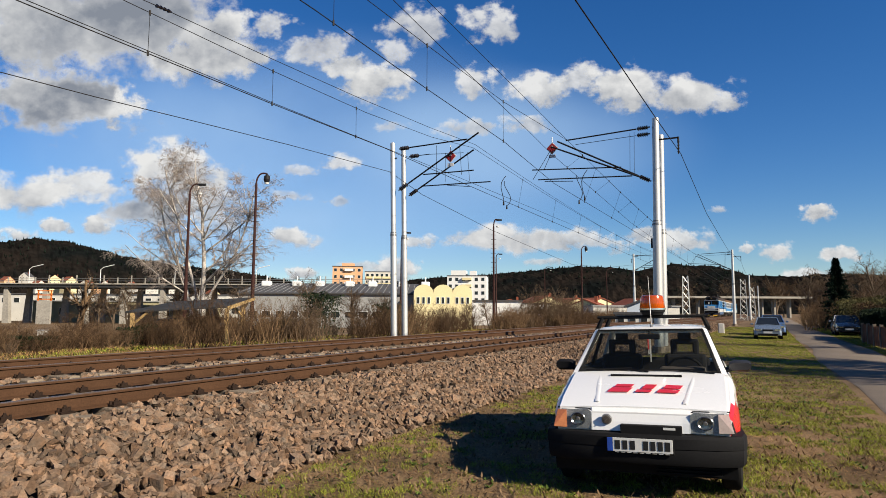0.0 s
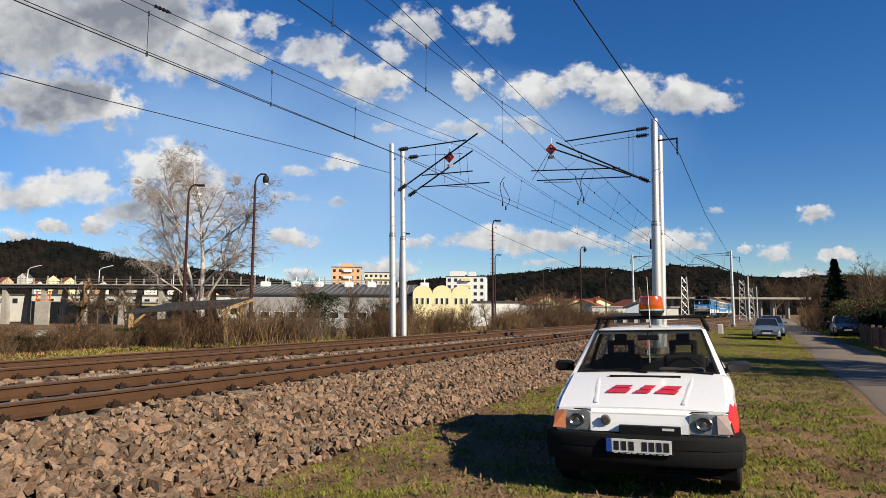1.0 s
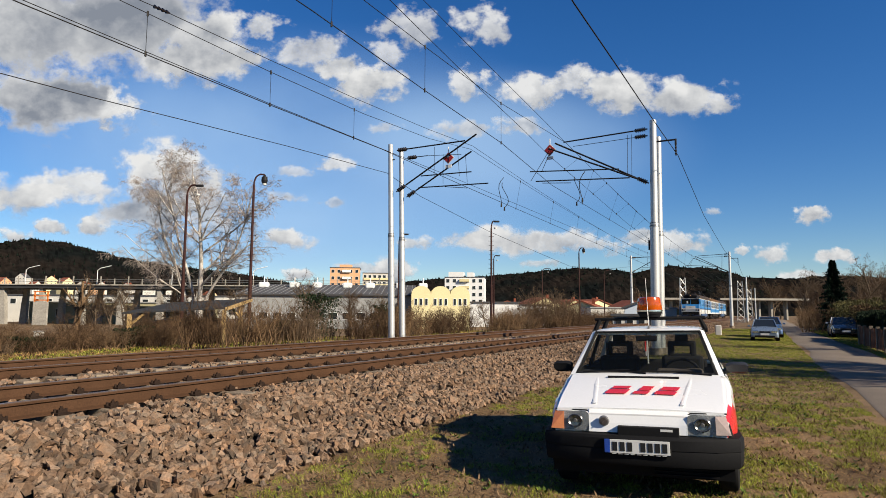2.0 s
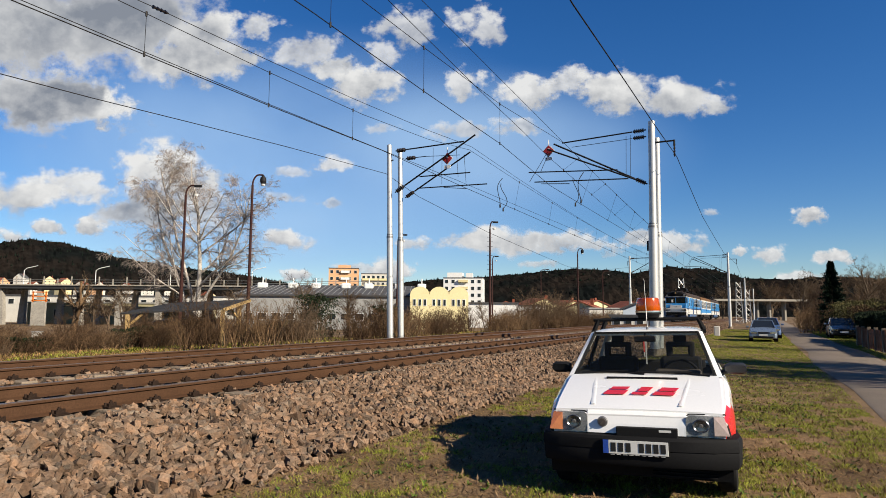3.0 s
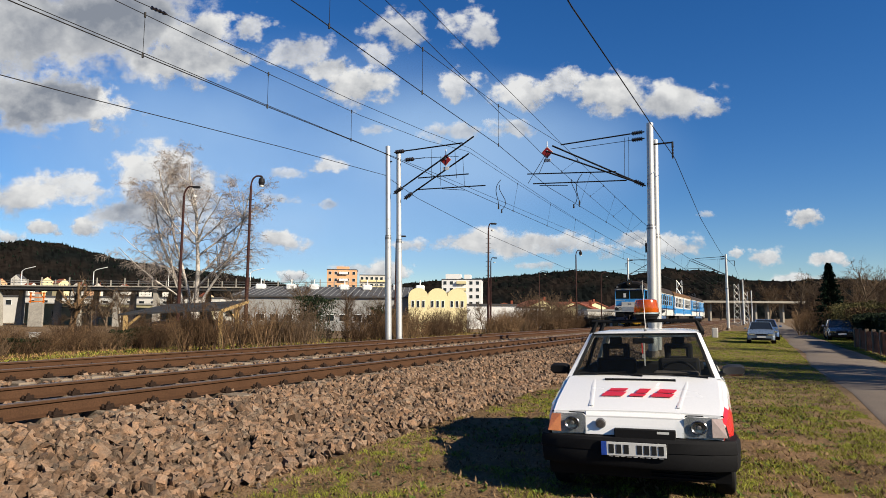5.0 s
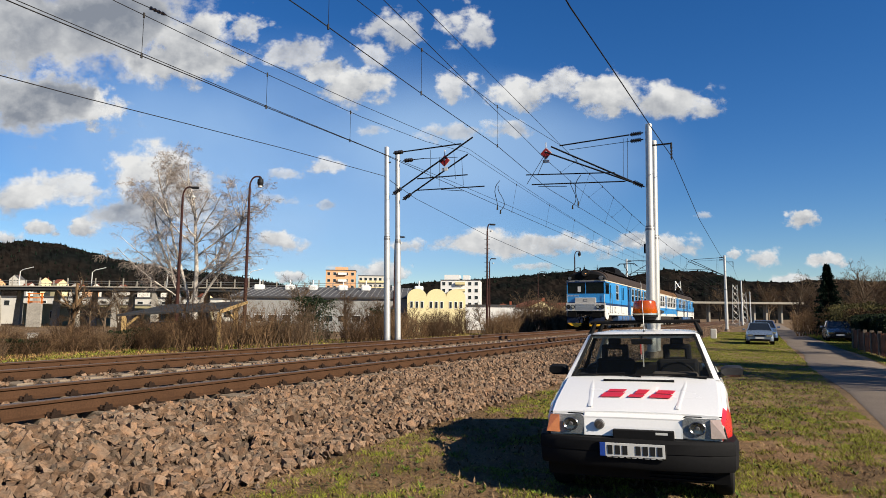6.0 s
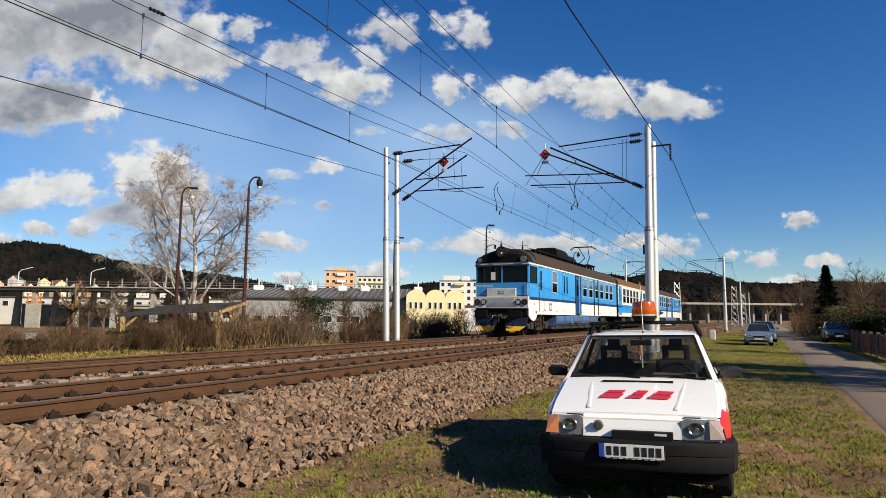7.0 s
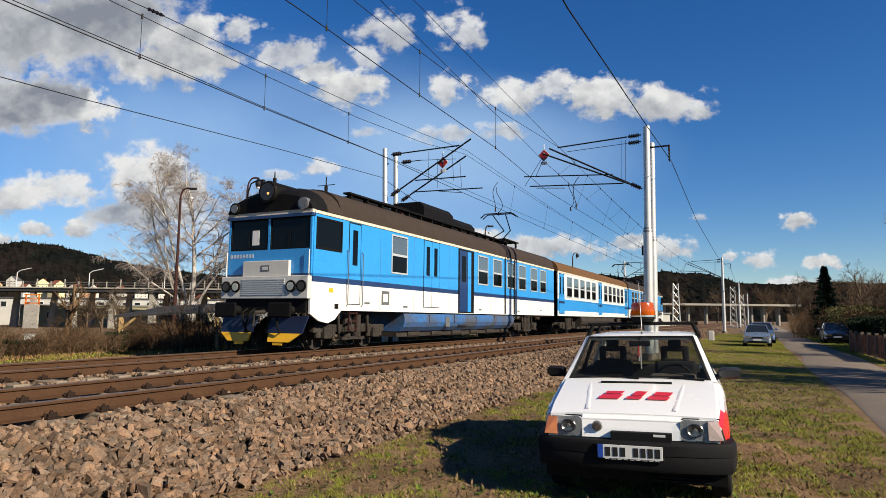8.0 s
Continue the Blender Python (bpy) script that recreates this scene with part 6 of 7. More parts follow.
# ---- lean-to shed by the far track ----
def shed():
    o = thing("lean_to_shed", "timber lean-to with a black felt roof and dark tarpaulin", "shed", pose(-10.3, 26.5, .22, 0, 0, 7))
    bm = bmesh.new()
    slab(bm, [(-2.35, -1.2, 1.28), (1.55, -1.2, 1.50), (2.1, 1.6, 1.92), (-1.3, 1.6, 1.72)], (0, -.1, 1), .06)
    part("roof", bm, M_FELT, o)
    bm = bmesh.new()
    slab(bm, [(1.58, -1.22, 1.50), (2.14, 1.6, 1.92), (2.14, 1.6, 1.80), (1.58, -1.22, 1.36)], (1, 0, 0), .04)
    part("barge_board", bm, M_TIMBER, o)
    for x, y, h in ((-2.1, -1.1, 1.22), (1.75, 1.0, 1.75), (1.5, -1.1, 1.42), (-1.2, 1.4, 1.6)):
        bm = bmesh.new()
        box(bm, x - .07, x + .07, y - .07, y + .07, -.2, h)
        part("post", bm, M_TIMBER, o)
    for foot, top in (((-2.1, -1.1, .75), (-1.55, -1.1, 1.25)), ((1.7, 1.0, 1.1), (1.3, 1.0, 1.6))):
        bm = bmesh.new()
        tube(bm, foot, top, .05, .05, 4)
        part("brace", bm, M_TIMBER, o)
    bm = bmesh.new()
    box(bm, -1.6, 1.2, .2, 1.3, -.2, 1.0, bevel=.15)
    for v in bm.verts:
        v.co += Vector((noise.noise(v.co * 3), noise.noise(v.co * 3 + Vector((5, 0, 0))), noise.noise(v.co * 2))) * .2
    part("covered_load", bm, material("dark_tarpaulin", (0.0201, 0.0214, 0.0255), 0.45, vary=0.5, scale=5, fine=16, bump=1.0), o, "load under a crumpled dark tarpaulin")
    b = thing("cable_box", "small pale grey lineside cable box", "box", pose(-16.6, 26.5, .25))
    bm = bmesh.new()
    box(bm, -.16, .16, -.12, .12, 0, .42, bevel=.015)
    part("cabinet", bm, M_PLASTER, b)
    bm = bmesh.new()
    box(bm, -.18, .18, -.14, .14, .42, .46, bevel=.01)
    part("lid", bm, M_WALLGREY, b)


shed()


def silver_car(name, label, x, y, rz, paint, size=1.0):
    """A parked estate car seen from afar."""
    c = thing(name, label, "car", pose(x, y, 0, 0, 0, rz) @ Matrix.Diagonal((size, size, size, 1)))
    bm = bmesh.new()
    rings = []
    for yy, w, zb, zt in ((0, .68, .3, .62), (.1, .80, .25, .70), (.9, .85, .22, .88), (1.2, .86, .2, .95), (3.2, .86, .2, .98), (4.2, .82, .25, .95), (4.35, .75, .3, .8)):
        rings.append([(w, yy, zb), (w + .02, yy, (zb + zt) / 2), (w - .08, yy, zt), (0, yy, zt + .03), (-w + .08, yy, zt), (-w - .02, yy, (zb + zt) / 2), (-w, yy, zb)])
    loft(bm, rings)
    part("body", bm, paint, c, smooth=True)
    bm = bmesh.new()
    loft(bm, [[(w, yy, z) for w, z in ((a, z0), (b, z1), (-b, z1), (-a, z0))] for yy, a, b, z0, z1 in ((1.15, .72, .70, .93, .96), (1.85, .74, .58, .93, 1.40), (3.6, .74, .56, .93, 1.40), (4.2, .70, .66, .93, 1.0))])
    part("cabin_glass", bm, M_DARKGLASS, c)
    bm = bmesh.new()
    box(bm, -.57, .57, 1.85, 3.7, 1.395, 1.45, bevel=.02)
    part("roof", bm, paint, c)
    for sx in (-1, 1):
        bm = bmesh.new()
        tube(bm, (sx * .735, 1.12, .95), (sx * .585, 1.86, 1.41), .035, .035, 6)
        part("pillar", bm, paint, c)
        bm = bmesh.new()
        box(bm, sx * .38, sx * .74, -.02, .06, .55, .70, bevel=.02)
        part("headlight", bm, M_CHROME, c)
        bm = bmesh.new()
        box(bm, sx * .86, sx * 1.04, 1.3, 1.42, .92, 1.04, bevel=.02)
        part("wing_mirror", bm, paint, c)
        for yy in (.8, 3.4):
            bm = bmesh.new()
            tube(bm, (sx * .62, yy, .31), (sx * .87, yy, .31), .31, .31, 18)
            part("wheel", bm, M_RUBBER, c)
    bm = bmesh.new()
    box(bm, -.26, .26, -.05, -.0, .40, .52)
    part("number_plate", bm, M_PLATE, c)
    bm = bmesh.new()
    box(bm, -.32, .32, -.035, .03, .56, .66, bevel=.01), box(bm, -.6, .6, -.03, .05, .26, .38, bevel=.02)
    part("grille", bm, M_BUMPER, c)


M_SILVER = material("silver_blue_paint", (0.147, 0.188, 0.241), 0.3, metal=0.4, vary=0.05, coat=0.5)
silver_car("car", "silver-blue estate car parked on the grass verge", 19.6, 38.4, -26.5, M_SILVER, .91)
silver_car("car", "blue car parked behind a silver-blue one on the verge", 23.0, 44.4, -26.5, material("mid_blue_paint", (0.06, 0.11, 0.22), 0.3, metal=0.3, vary=0.05, coat=0.5))
silver_car("car", "dark car parked beside a hedge", 29.0, 45.4, -28, material("black_car_paint", (0.01, 0.01, 0.0114), 0.25, coat=0.5))
silver_car("car", "white car parked behind a hedge", 31.6, 50.0, -30, M_WHITE)

bm = bmesh.new()
box(bm, -.22, .22, -.15, .15, -.1, .75, bevel=.06)
stone = part("kilometre_stone", bm, M_PLASTER)
stone.matrix_world = pose(21.7, 49.6, 0, 0, 0, -25)
tagged(stone, "small pale concrete marker stone in the grass", "marker stone")

# ---- board fence and gate posts by the lane ----
fence = thing("board_fence", "old brown board fence with concrete posts", "fence", Matrix.Translation(along(24.6, -11.45)) @ Matrix.Rotation(math.pi / 2 - TH, 4, "Z"))
bm = bmesh.new()
box(bm, 0, .15, -.012, .012, .06, .98)
board = mesh_of("board", bm, M_OLDWOOD)
rng = random.Random(3)
for k in range(76):
    ob = new("board", board)
    ob.parent = fence
    ob.matrix_basis = pose(.165 * k, rng.uniform(-.01, .01), rng.uniform(-.04, .05), 0, rng.uniform(-1, 1), 0)
bm = bmesh.new()
box(bm, -.07, .07, -.12, .03, -.2, 1.08, bevel=.01)
post = mesh_of("post", bm, M_CONCRETE)
for k in range(7):
    ob = new("post", post)
    ob.parent, ob.matrix_basis = fence, pose(2.1 * k, .04, 0)
for z in (.25, .75):
    bm = bmesh.new()
    box(bm, 0, 12.6, -.06, -.015, z, z + .08)
    part("rail", bm, M_OLDWOOD, fence)


# ---- plants ----
M_TWIG = material("thin_grey_brown_twigs", (0.10, 0.068, 0.042), 0.95, vary=0.3, scale=1.5, island=0.35)
M_TWIG_RED = material("reddish_brown_twigs", (0.066, 0.039, 0.021), 0.95, vary=0.3, scale=1.5, island=0.4)
M_TWIG_TAN = material("tan_dry_stems", (0.135, 0.084, 0.045), 0.95, vary=0.3, scale=1.5, island=0.4)
M_BIRCHTWIG = material("pale_birch_twigs", (0.281, 0.234, 0.201), 0.95, vary=0.3, scale=1.5, island=0.3)
M_NEEDLE = material("dark_fir_needles", (0.00804, 0.0188, 0.00938), 0.8, vary=0.3, scale=2, island=0.5)
M_LEAF = material("evergreen_hedge_leaf", (0.0121, 0.0214, 0.00804), 0.7, vary=0.3, scale=2, island=0.5)
M_OLIVE = material("olive_spring_leaf", (0.0737, 0.067, 0.0235), 0.8, vary=0.3, scale=2, island=0.5)
M_GRASS = material("spring_grass", (0.178, 0.19, 0.026), 0.75, vary=0.25, scale=1.0, fine=8, island=0.5)
M_STRAW = material("dry_straw", (0.235, 0.145, 0.06), 0.85, vary=0.3, scale=1.0, fine=8, island=0.55)


class Wood:
    """Collects tapered limbs as plain arrays."""

    def __init__(self, sides):
        self.v, self.f, self.k = [], [], sides

    def limb(self, a, b, r0, r1):
        d = (b - a)
        if d.length < 1e-6:
            return
        d.normalize()
        u = d.orthogonal().normalized()
        w = d.cross(u)
        n, k = len(self.v), self.k
        for p, r in ((a, r0), (b, r1)):
            for i in range(k):
                t = 2 * math.pi * i / k
                self.v.append(p + u * (r * math.cos(t)) + w * (r * math.sin(t)))
        for i in range(k):
            j = (i + 1) % k
            self.f.append((n + i, n + j, n + k + j, n + k + i))


def grow(rng, thick, thin, p, d, length, r, level, spec):
    """One branch with its side branches. spec: per level (pieces, children, child length, spread, lift, wobble)."""
    pieces, kids, ratio, spread, lift, wob = spec[level]
    dest = thick if level < 2 else thin
    step = length / pieces
    r_end = r * (.35 if level else .3)
    nodes = []
    for i in range(pieces):
        d = (d + Vector((rng.uniform(-1, 1), rng.uniform(-1, 1), rng.uniform(-1, 1))) * wob + Vector((0, 0, lift))).normalized()
        q = p + d * step
        r0, r1 = r + (r_end - r) * i / pieces, r + (r_end - r) * (i + 1) / pieces
        dest.limb(p, q, r0, r1)
        nodes.append((p, q, d, r1, (i + 1) / pieces))
        p = q
    if level + 1 < len(spec):
        for c in range(kids):
            u = rng.uniform(.25 if level == 0 else .12, 1.0)
            a, b, dd, rr, _ = nodes[min(int(u * pieces), pieces - 1)]
            o = a.lerp(b, rng.random())
            side = Vector((rng.uniform(-1, 1), rng.uniform(-1, 1), rng.uniform(-.6, .6)))
            side = (side - dd * side.dot(dd)).normalized()
            nd = (dd * math.cos(spread) + side * math.sin(spread)).normalized()
            grow(rng, thick, thin, o, nd, length * ratio * rng.uniform(.6, 1.15) * (1.15 - .55 * u), max(rr * .6, .004), level + 1, spec)


def tree(name, label, seed, stems, spec, bark, twigs, m, category="tree", group="", trunk_name="trunk", crown_name="crown"):
    rng = random.Random(seed)
    thick, thin = Wood(7), Wood(3)
    for p, d, length, r in stems:
        grow(rng, thick, thin, Vector(p), Vector(d).normalized(), length, r, 0, spec)
    ob = thing(name, label, category, m, group)
    for nm, wood, mat in ((trunk_name, thick, bark), (crown_name, thin, twigs)):
        c = from_arrays(nm, wood.v, wood.f, mat, True)
        c.parent = ob
    return ob


def plants():
    # old birch with several pale stems and hanging twigs
    birch = [(9, 13, .42, .75, .02, .10), (7, 10, .45, .8, .05, .16), (5, 9, .52, .7, -.05, .2), (4, 8, .6, .7, -.16, .25), (3, 0, 0, 0, -.25, .3)]
    tree("birch_tree", "bare old birch with pale stems and drooping twigs", 11,
         [((0, 0, 0), (.06, 0, 1), 10.2, .16), ((-.1, 0, .6), (-.42, .1, 1), 9.0, .10), ((.1, .1, 1.2), (-.16, -.1, 1), 9.6, .10), ((.1, .1, 2.2), (.42, -.1, 1), 7.4, .08)], birch, M_BIRCH, M_BIRCHTWIG, pose(-13.9, 36.5, -.6) @ Matrix.Diagonal((1.1, 1.1, 1.0, 1)))
    # small pollarded tree left of the shed, and bare trees about it
    small = [(6, 9, .6, .8, .05, .14), (5, 7, .5, .8, .06, .22), (4, 6, .5, .7, .03, .25), (3, 0, 0, 0, 0, .3)]
    tree("pollard_tree", "small bare pollarded tree with a pale trunk", 5, [((0, 0, 0), (0, 0, 1), 2.6, .17)], small, M_TWIG_TAN, M_TWIG, pose(-14.9, 26.0, .2))
    big = [(8, 12, .5, .8, .03, .12), (6, 8, .5, .75, .05, .18), (5, 7, .5, .7, .03, .22), (3, 5, .5, .7, .02, .25), (2, 0, 0, 0, 0, .3)]
    base = tree("bare_tree", "bare broad-crowned tree with brown twigs", 21, [((0, 0, 0), (.05, 0, 1), 6.6, .17), ((0, 0, .7), (-.3, .2, 1), 5.4, .12)], big, M_BARK, M_TWIG_RED, pose(46.0, 64, -.2), group="bare trees")
    base2 = tree("bare_tree", "bare upright tree with grey-brown twigs", 22, [((0, 0, 0), (-.05, .05, 1), 6.8, .15), ((0, 0, .5), (.35, .1, 1), 5.6, .11)], big, M_BARK, M_TWIG, pose(46.5, 82, -.2), group="bare trees")
    rng = random.Random(8)
    spots = [(41, 66, 1.0), (39, 60, .75), (47, 68, .95), (51, 74, 1.05), (50, 66, .9), (46, 60, .85), (44, 56, .7), (49, 59, .85), (53, 66, 1.0), 
             (57, 72, 1.1), (43, 62, .95), (48, 63, .9), (52, 70, 1.0), (55, 66, 1.0), (49, 80, 1.1), (56, 80, 1.1), (51, 57, .85), (47, 54, .8), 
             (58, 63, 1.0), (61, 74, 1.1), (54, 60, .95), (40.5, 52.5, .65), (36.5, 51.5, .6), (45, 50, .75), (-9.3, 45, .62), (-6.6, 47, .55), (-3.7, 42, .45), 
             (11, 66, .55), (12.6, 70, .62), (14.3, 73, .5), (9.5, 72, .45), (31, 98, .9), (-22, 45, .5), (-27, 50, .55), (-19, 60, .6), (-31, 60, .6), 
             (57, 150, 1.1), (-16.6, 40, .5), (2.0, 62, .45), (-12, 60, .6), (6, 84, .5), (20, 100, .7), (118, 238, 2.0), (124, 236, 2.3), (130, 242, 2.1), 
             (136, 238, 2.4), (112, 250, 1.9), (143, 240, 2.3)]
    for i, (x, y, k) in enumerate(spots):
        copy_thing(base if i % 2 else base2, pose(x, y, -.3, 0, 0, rng.uniform(0, 360)) @ Matrix.Diagonal((k * rng.uniform(.95, 1.25), k * 1.1, k * rng.uniform(.85, 1.05), 1)))
    broad = [(8, 9, .55, .8, .03, .1), (6, 7, .5, .75, .05, .16), (5, 6, .5, .7, .03, .2), (3, 0, 0, 0, 0, .25)]
    # out of view, placed so their limbs lay shade stripes on the lane
    lane_tree = tree("lane_tree", "bare broad tree beside the lane", 71, [((0, 0, 0), (.05, .02, 1), 8.6, .30), ((.1, 0, .5), (.3, .1, 1), 7.8, .22), ((-.1, 0, .4), (-.3, .1, 1), 8.0, .2)], broad, M_BARK, M_TWIG,
                     Matrix.Translation(along(12.4, -17.6, -.1)), group="trees beside the lane")
    for s, o, turn in ((14.4, -18.3, 2.0), (16.3, -17.3, 4.0)):
        copy_thing(lane_tree, Matrix.Translation(along(s, o, -.1)) @ Matrix.Rotation(turn, 4, "Z"))
    r3 = random.Random(72)
    shade_leaf_v, shade_leaf_f = [], []
    for i in range(2600):    # unseen ivy clump, added to one crown to throw dense shade on the turf
        d = Vector((r3.gauss(0, 1), r3.gauss(0, 1), r3.gauss(0, .7))).normalized() * (1.25 * r3.random() ** .4)
        q, k, n = Euler((r3.uniform(0, 6), r3.uniform(0, 6), r3.uniform(0, 6))).to_matrix(), r3.uniform(.06, .13), len(shade_leaf_v)
        shade_leaf_v += [Vector((0, 0, 6.5)) + d + q @ Vector(t) for t in ((-k, 0, 0), (0, -k * .7, 0), (k, 0, 0), (0, k * .7, 0))]
        shade_leaf_f.append((n, n + 1, n + 2, n + 3))
    shade_tree = copy_thing(lane_tree, Matrix.Translation(along(17.4, -17.6, -.1)) @ Matrix.Rotation(5, 4, "Z"))
    from_arrays("ivy", shade_leaf_v, shade_leaf_f, M_LEAF).parent = shade_tree
    for s, o, k in ((28.3, -13.9, .95),):
        copy_thing(base2, Matrix.Translation(along(s, o, -.1)) @ Matrix.Rotation(rng.uniform(0, 6), 4, "Z") @ Matrix.Diagonal((k, k, k, 1)))
    # thickets of thin stems
    bushspec = [(4, 4, .5, .45, .03, .16), (4, 5, .5, .6, .03, .2), (3, 3, .55, .6, 0, .25), (2, 0, 0, 0, 0, .3)]
    protos = []
    for j, (mat, lab) in enumerate(((M_TWIG_RED, "leafless reddish-brown thicket beside the track"), (M_TWIG_TAN, "dry tan thicket of thin stems beside the track"), (M_TWIG, "leafless grey-brown thicket beside the track"))):
        r2 = random.Random(40 + j)
        stems = [((r2.uniform(-.9, .9), r2.uniform(-.6, .6), -.1), (r2.uniform(-.35, .35), r2.uniform(-.35, .35), 1), r2.uniform(1.1, 2.1), r2.uniform(.012, .022)) for _ in range(38)]
        protos.append(tree("thicket", lab, 60 + j, stems, bushspec, mat, mat, pose(*along(12 + 2.2 * j, 10.6, .15)), "shrub", "thickets along the line", "undergrowth", "brushwood"))
        for c in protos[-1].children:
            tagged(c, kind="stuff")
    for i in range(105):
        s = -3 + 88 * (i / 105) ** 1.15
        o = 9.3 + rng.uniform(0, 4.2) if s > 17.8 else rng.uniform(16.2, 19.5)
        k = rng.uniform(.7, 1.2) * (.82 if s > 19 else .55)
        p = along(s + rng.uniform(-.4, .4), o, .05)
        copy_thing(protos[(0, 1, 0, 2)[rng.randrange(4)]], Matrix.Translation(p) @ Matrix.Rotation(rng.uniform(0, 6.28), 4, "Z") @ Matrix.Diagonal((k * 1.15, k * 1.15, k, 1)))
    for i in range(46):      # low hedge behind the far verge and round the lean-to
        s = 1.5 + .42 * i
        tall = rng.uniform(.36, .5) if s < 11.5 else rng.uniform(.5, .68)
        copy_thing(protos[(0, 1, 2, 1, 0)[i % 5]], Matrix.Translation(along(s, 13.9 + rng.uniform(-.35, .35) - .5 * (s > 11.5), .1)) @ Matrix.Rotation(rng.uniform(0, 6.28), 4, "Z") @ Matrix.Diagonal((.75, .75, tall, 1)))
    for x, y, k in ((10.6, 62, 1.9), (9.2, 64, 1.6), (12.3, 64, 1.7), (11.2, 66, 2.0), (7.6, 63, 1.3), (13.8, 66, 1.4)):
        copy_thing(protos[2 if k > 1.6 else 0], pose(x, y, -.3, 0, 0, rng.uniform(0, 360)) @ Matrix.Diagonal((k * 1.1, k * 1.1, k, 1)))
    for i in range(75):      # by the lane and under the trees
        x, y = rng.uniform(33, 60), rng.uniform(52, 84)
        if x < y * .62 - 3:
            x = y * .66
        k = rng.uniform(.9, 1.7)
        copy_thing(protos[rng.randrange(3)], pose(x, y, -.1, 0, 0, rng.uniform(0, 360)) @ Matrix.Diagonal((k * 1.2, k * 1.2, k, 1)))
    # fir
    f = thing("fir_tree", "tall dark fir above the bare trees", "tree", pose(36.1, 58.0, -.2) @ Matrix.Diagonal((.88, .88, .9, 1)))
    bm = bmesh.new()
    tube(bm, (0, 0, 0), (0, 0, 7.7), .14, .02, 8)
    part("trunk", bm, M_BARK, f)
    V, F = [], []
    r = random.Random(9)
    for i in range(900):
        z = .9 + 6.7 * r.random() ** .9
        reach = (2.3 * (1 - (z - .4) / 7.4) + .02) * r.uniform(.45, 1.2)
        a = r.uniform(0, 6.28)
        d = Vector((math.cos(a), math.sin(a), 0))
        for j in range(9):
            u = (j + r.random()) / 9
            c = Vector((0, 0, z)) + d * (reach * u) + Vector((0, 0, -.32 * reach * u + .12 * u * u * reach))
            w = d.cross(Vector((0, 0, 1))) * r.uniform(-1, 1) * .42 * (1.1 - u)
            n = len(V)
            V += [c, c + w + d * .16 + Vector((0, 0, r.uniform(-.16, .03))), c + d * .2 + Vector((0, 0, r.uniform(-.02, .12)))]
            F.append((n, n + 1, n + 2))
    c = from_arrays("needles", V, F, M_NEEDLE)
    c.parent = f

    def leafy(name, label, mat, s0, s1, o0, o1, h, count, size, seed, grp=""):
        """A clipped or wild hedge: stems and many small leaves in an uneven body."""
        r = random.Random(seed)
        ob = thing(name, label, "hedge", group=grp)
        V, F = [], []
        for i in range(count):
            s, o = r.uniform(s0, s1), r.uniform(o0, o1)
            top = h * (.86 + .16 * noise.noise(Vector((s * .9, o * .9, seed))))
            z = top * (1 - r.random() ** 2 * .98)
            p = along(s, o, z)
            q = Euler((r.uniform(0, 6), r.uniform(0, 6), r.uniform(0, 6))).to_matrix()
            k = size * r.uniform(.6, 1.3)
            n = len(V)
            V += [p + q @ Vector(t) for t in ((-k, 0, 0), (0, -k * .5, 0), (k, 0, .2 * k), (0, k * .5, 0))]
            F.append((n, n + 1, n + 2, n + 3))
        c = from_arrays("leaves", V, F, mat)
        c.parent = ob
        bm = bmesh.new()
        for i in range(int((s1 - s0) * 3)):
            s = s0 + (i + .5) / 3
            tube(bm, along(s, (o0 + o1) / 2, -.1), along(s + r.uniform(-.2, .2), (o0 + o1) / 2 + r.uniform(-.2, .2), h * .75), .03, .015, 5)
        part("stems", bm, M_BARK, ob)
    leafy("hedge", "dense dark evergreen hedge behind a board fence", M_LEAF, 33, 45.5, -13.3, -12.2, 2.0, 34000, .065, 4)
    leafy("hedge", "dark evergreen bush at the lane's edge", M_LEAF, 38.0, 41.0, -12.4, -11.7, 1.8, 7000, .06, 5)
    leafy("wild_hedge", "tall olive-green wild hedge beyond the lane", M_OLIVE, 50, 64, -15.5, -12.2, 3.0, 12000, .07, 6)
    leafy("wild_hedge", "brown half-bare wild hedge beside the lane", M_TWIG_RED, 49, 58, -15.5, -12.6, 2.6, 9000, .06, 16)
    leafy("wild_hedge", "tall brown wild hedge behind the lane", M_TWIG_RED, 46, 62, -20, -16.5, 4.6, 14000, .08, 17)
    leafy("wild_hedge", "tall olive wild hedge behind the lane", M_OLIVE, 38, 50, -22, -17, 4.2, 10000, .08, 18)
    leafy("wild_hedge", "olive-brown wild hedge at the end of the lane", M_OLIVE, 66, 84, -16, -12.5, 3.2, 6000, .09, 7)
    for s0, o0, h, m, lab in ((3.0, 13.4, 1.0, M_OLIVE, "low olive evergreen bush in the hedge"), (7.2, 13.6, .8, M_LEAF, "low dark evergreen bush in the hedge"), (10.9, 13.5, 1.1, M_LEAF, "low dark evergreen bush in the hedge"), (18.2, 13.2, 1.2, M_OLIVE, "low olive evergreen bush in the hedge")):
        leafy("evergreen_bush", lab, m, s0, s0 + 1.3, o0, o0 + .8, h, 1500, .05, int(s0 * 10), "bushes in the hedge")
    leafy("ivy_bush", "dark ivy-covered shrub before the grey hall", M_LEAF, 26, 28, 16.5, 18.5, 2.9, 2600, .07, 8)
    leafy("ivy_bush", "dark ivy-covered shrub in the thicket", M_LEAF, 29.5, 31.0, 14, 15.5, 2.2, 1800, .07, 9)


plants()


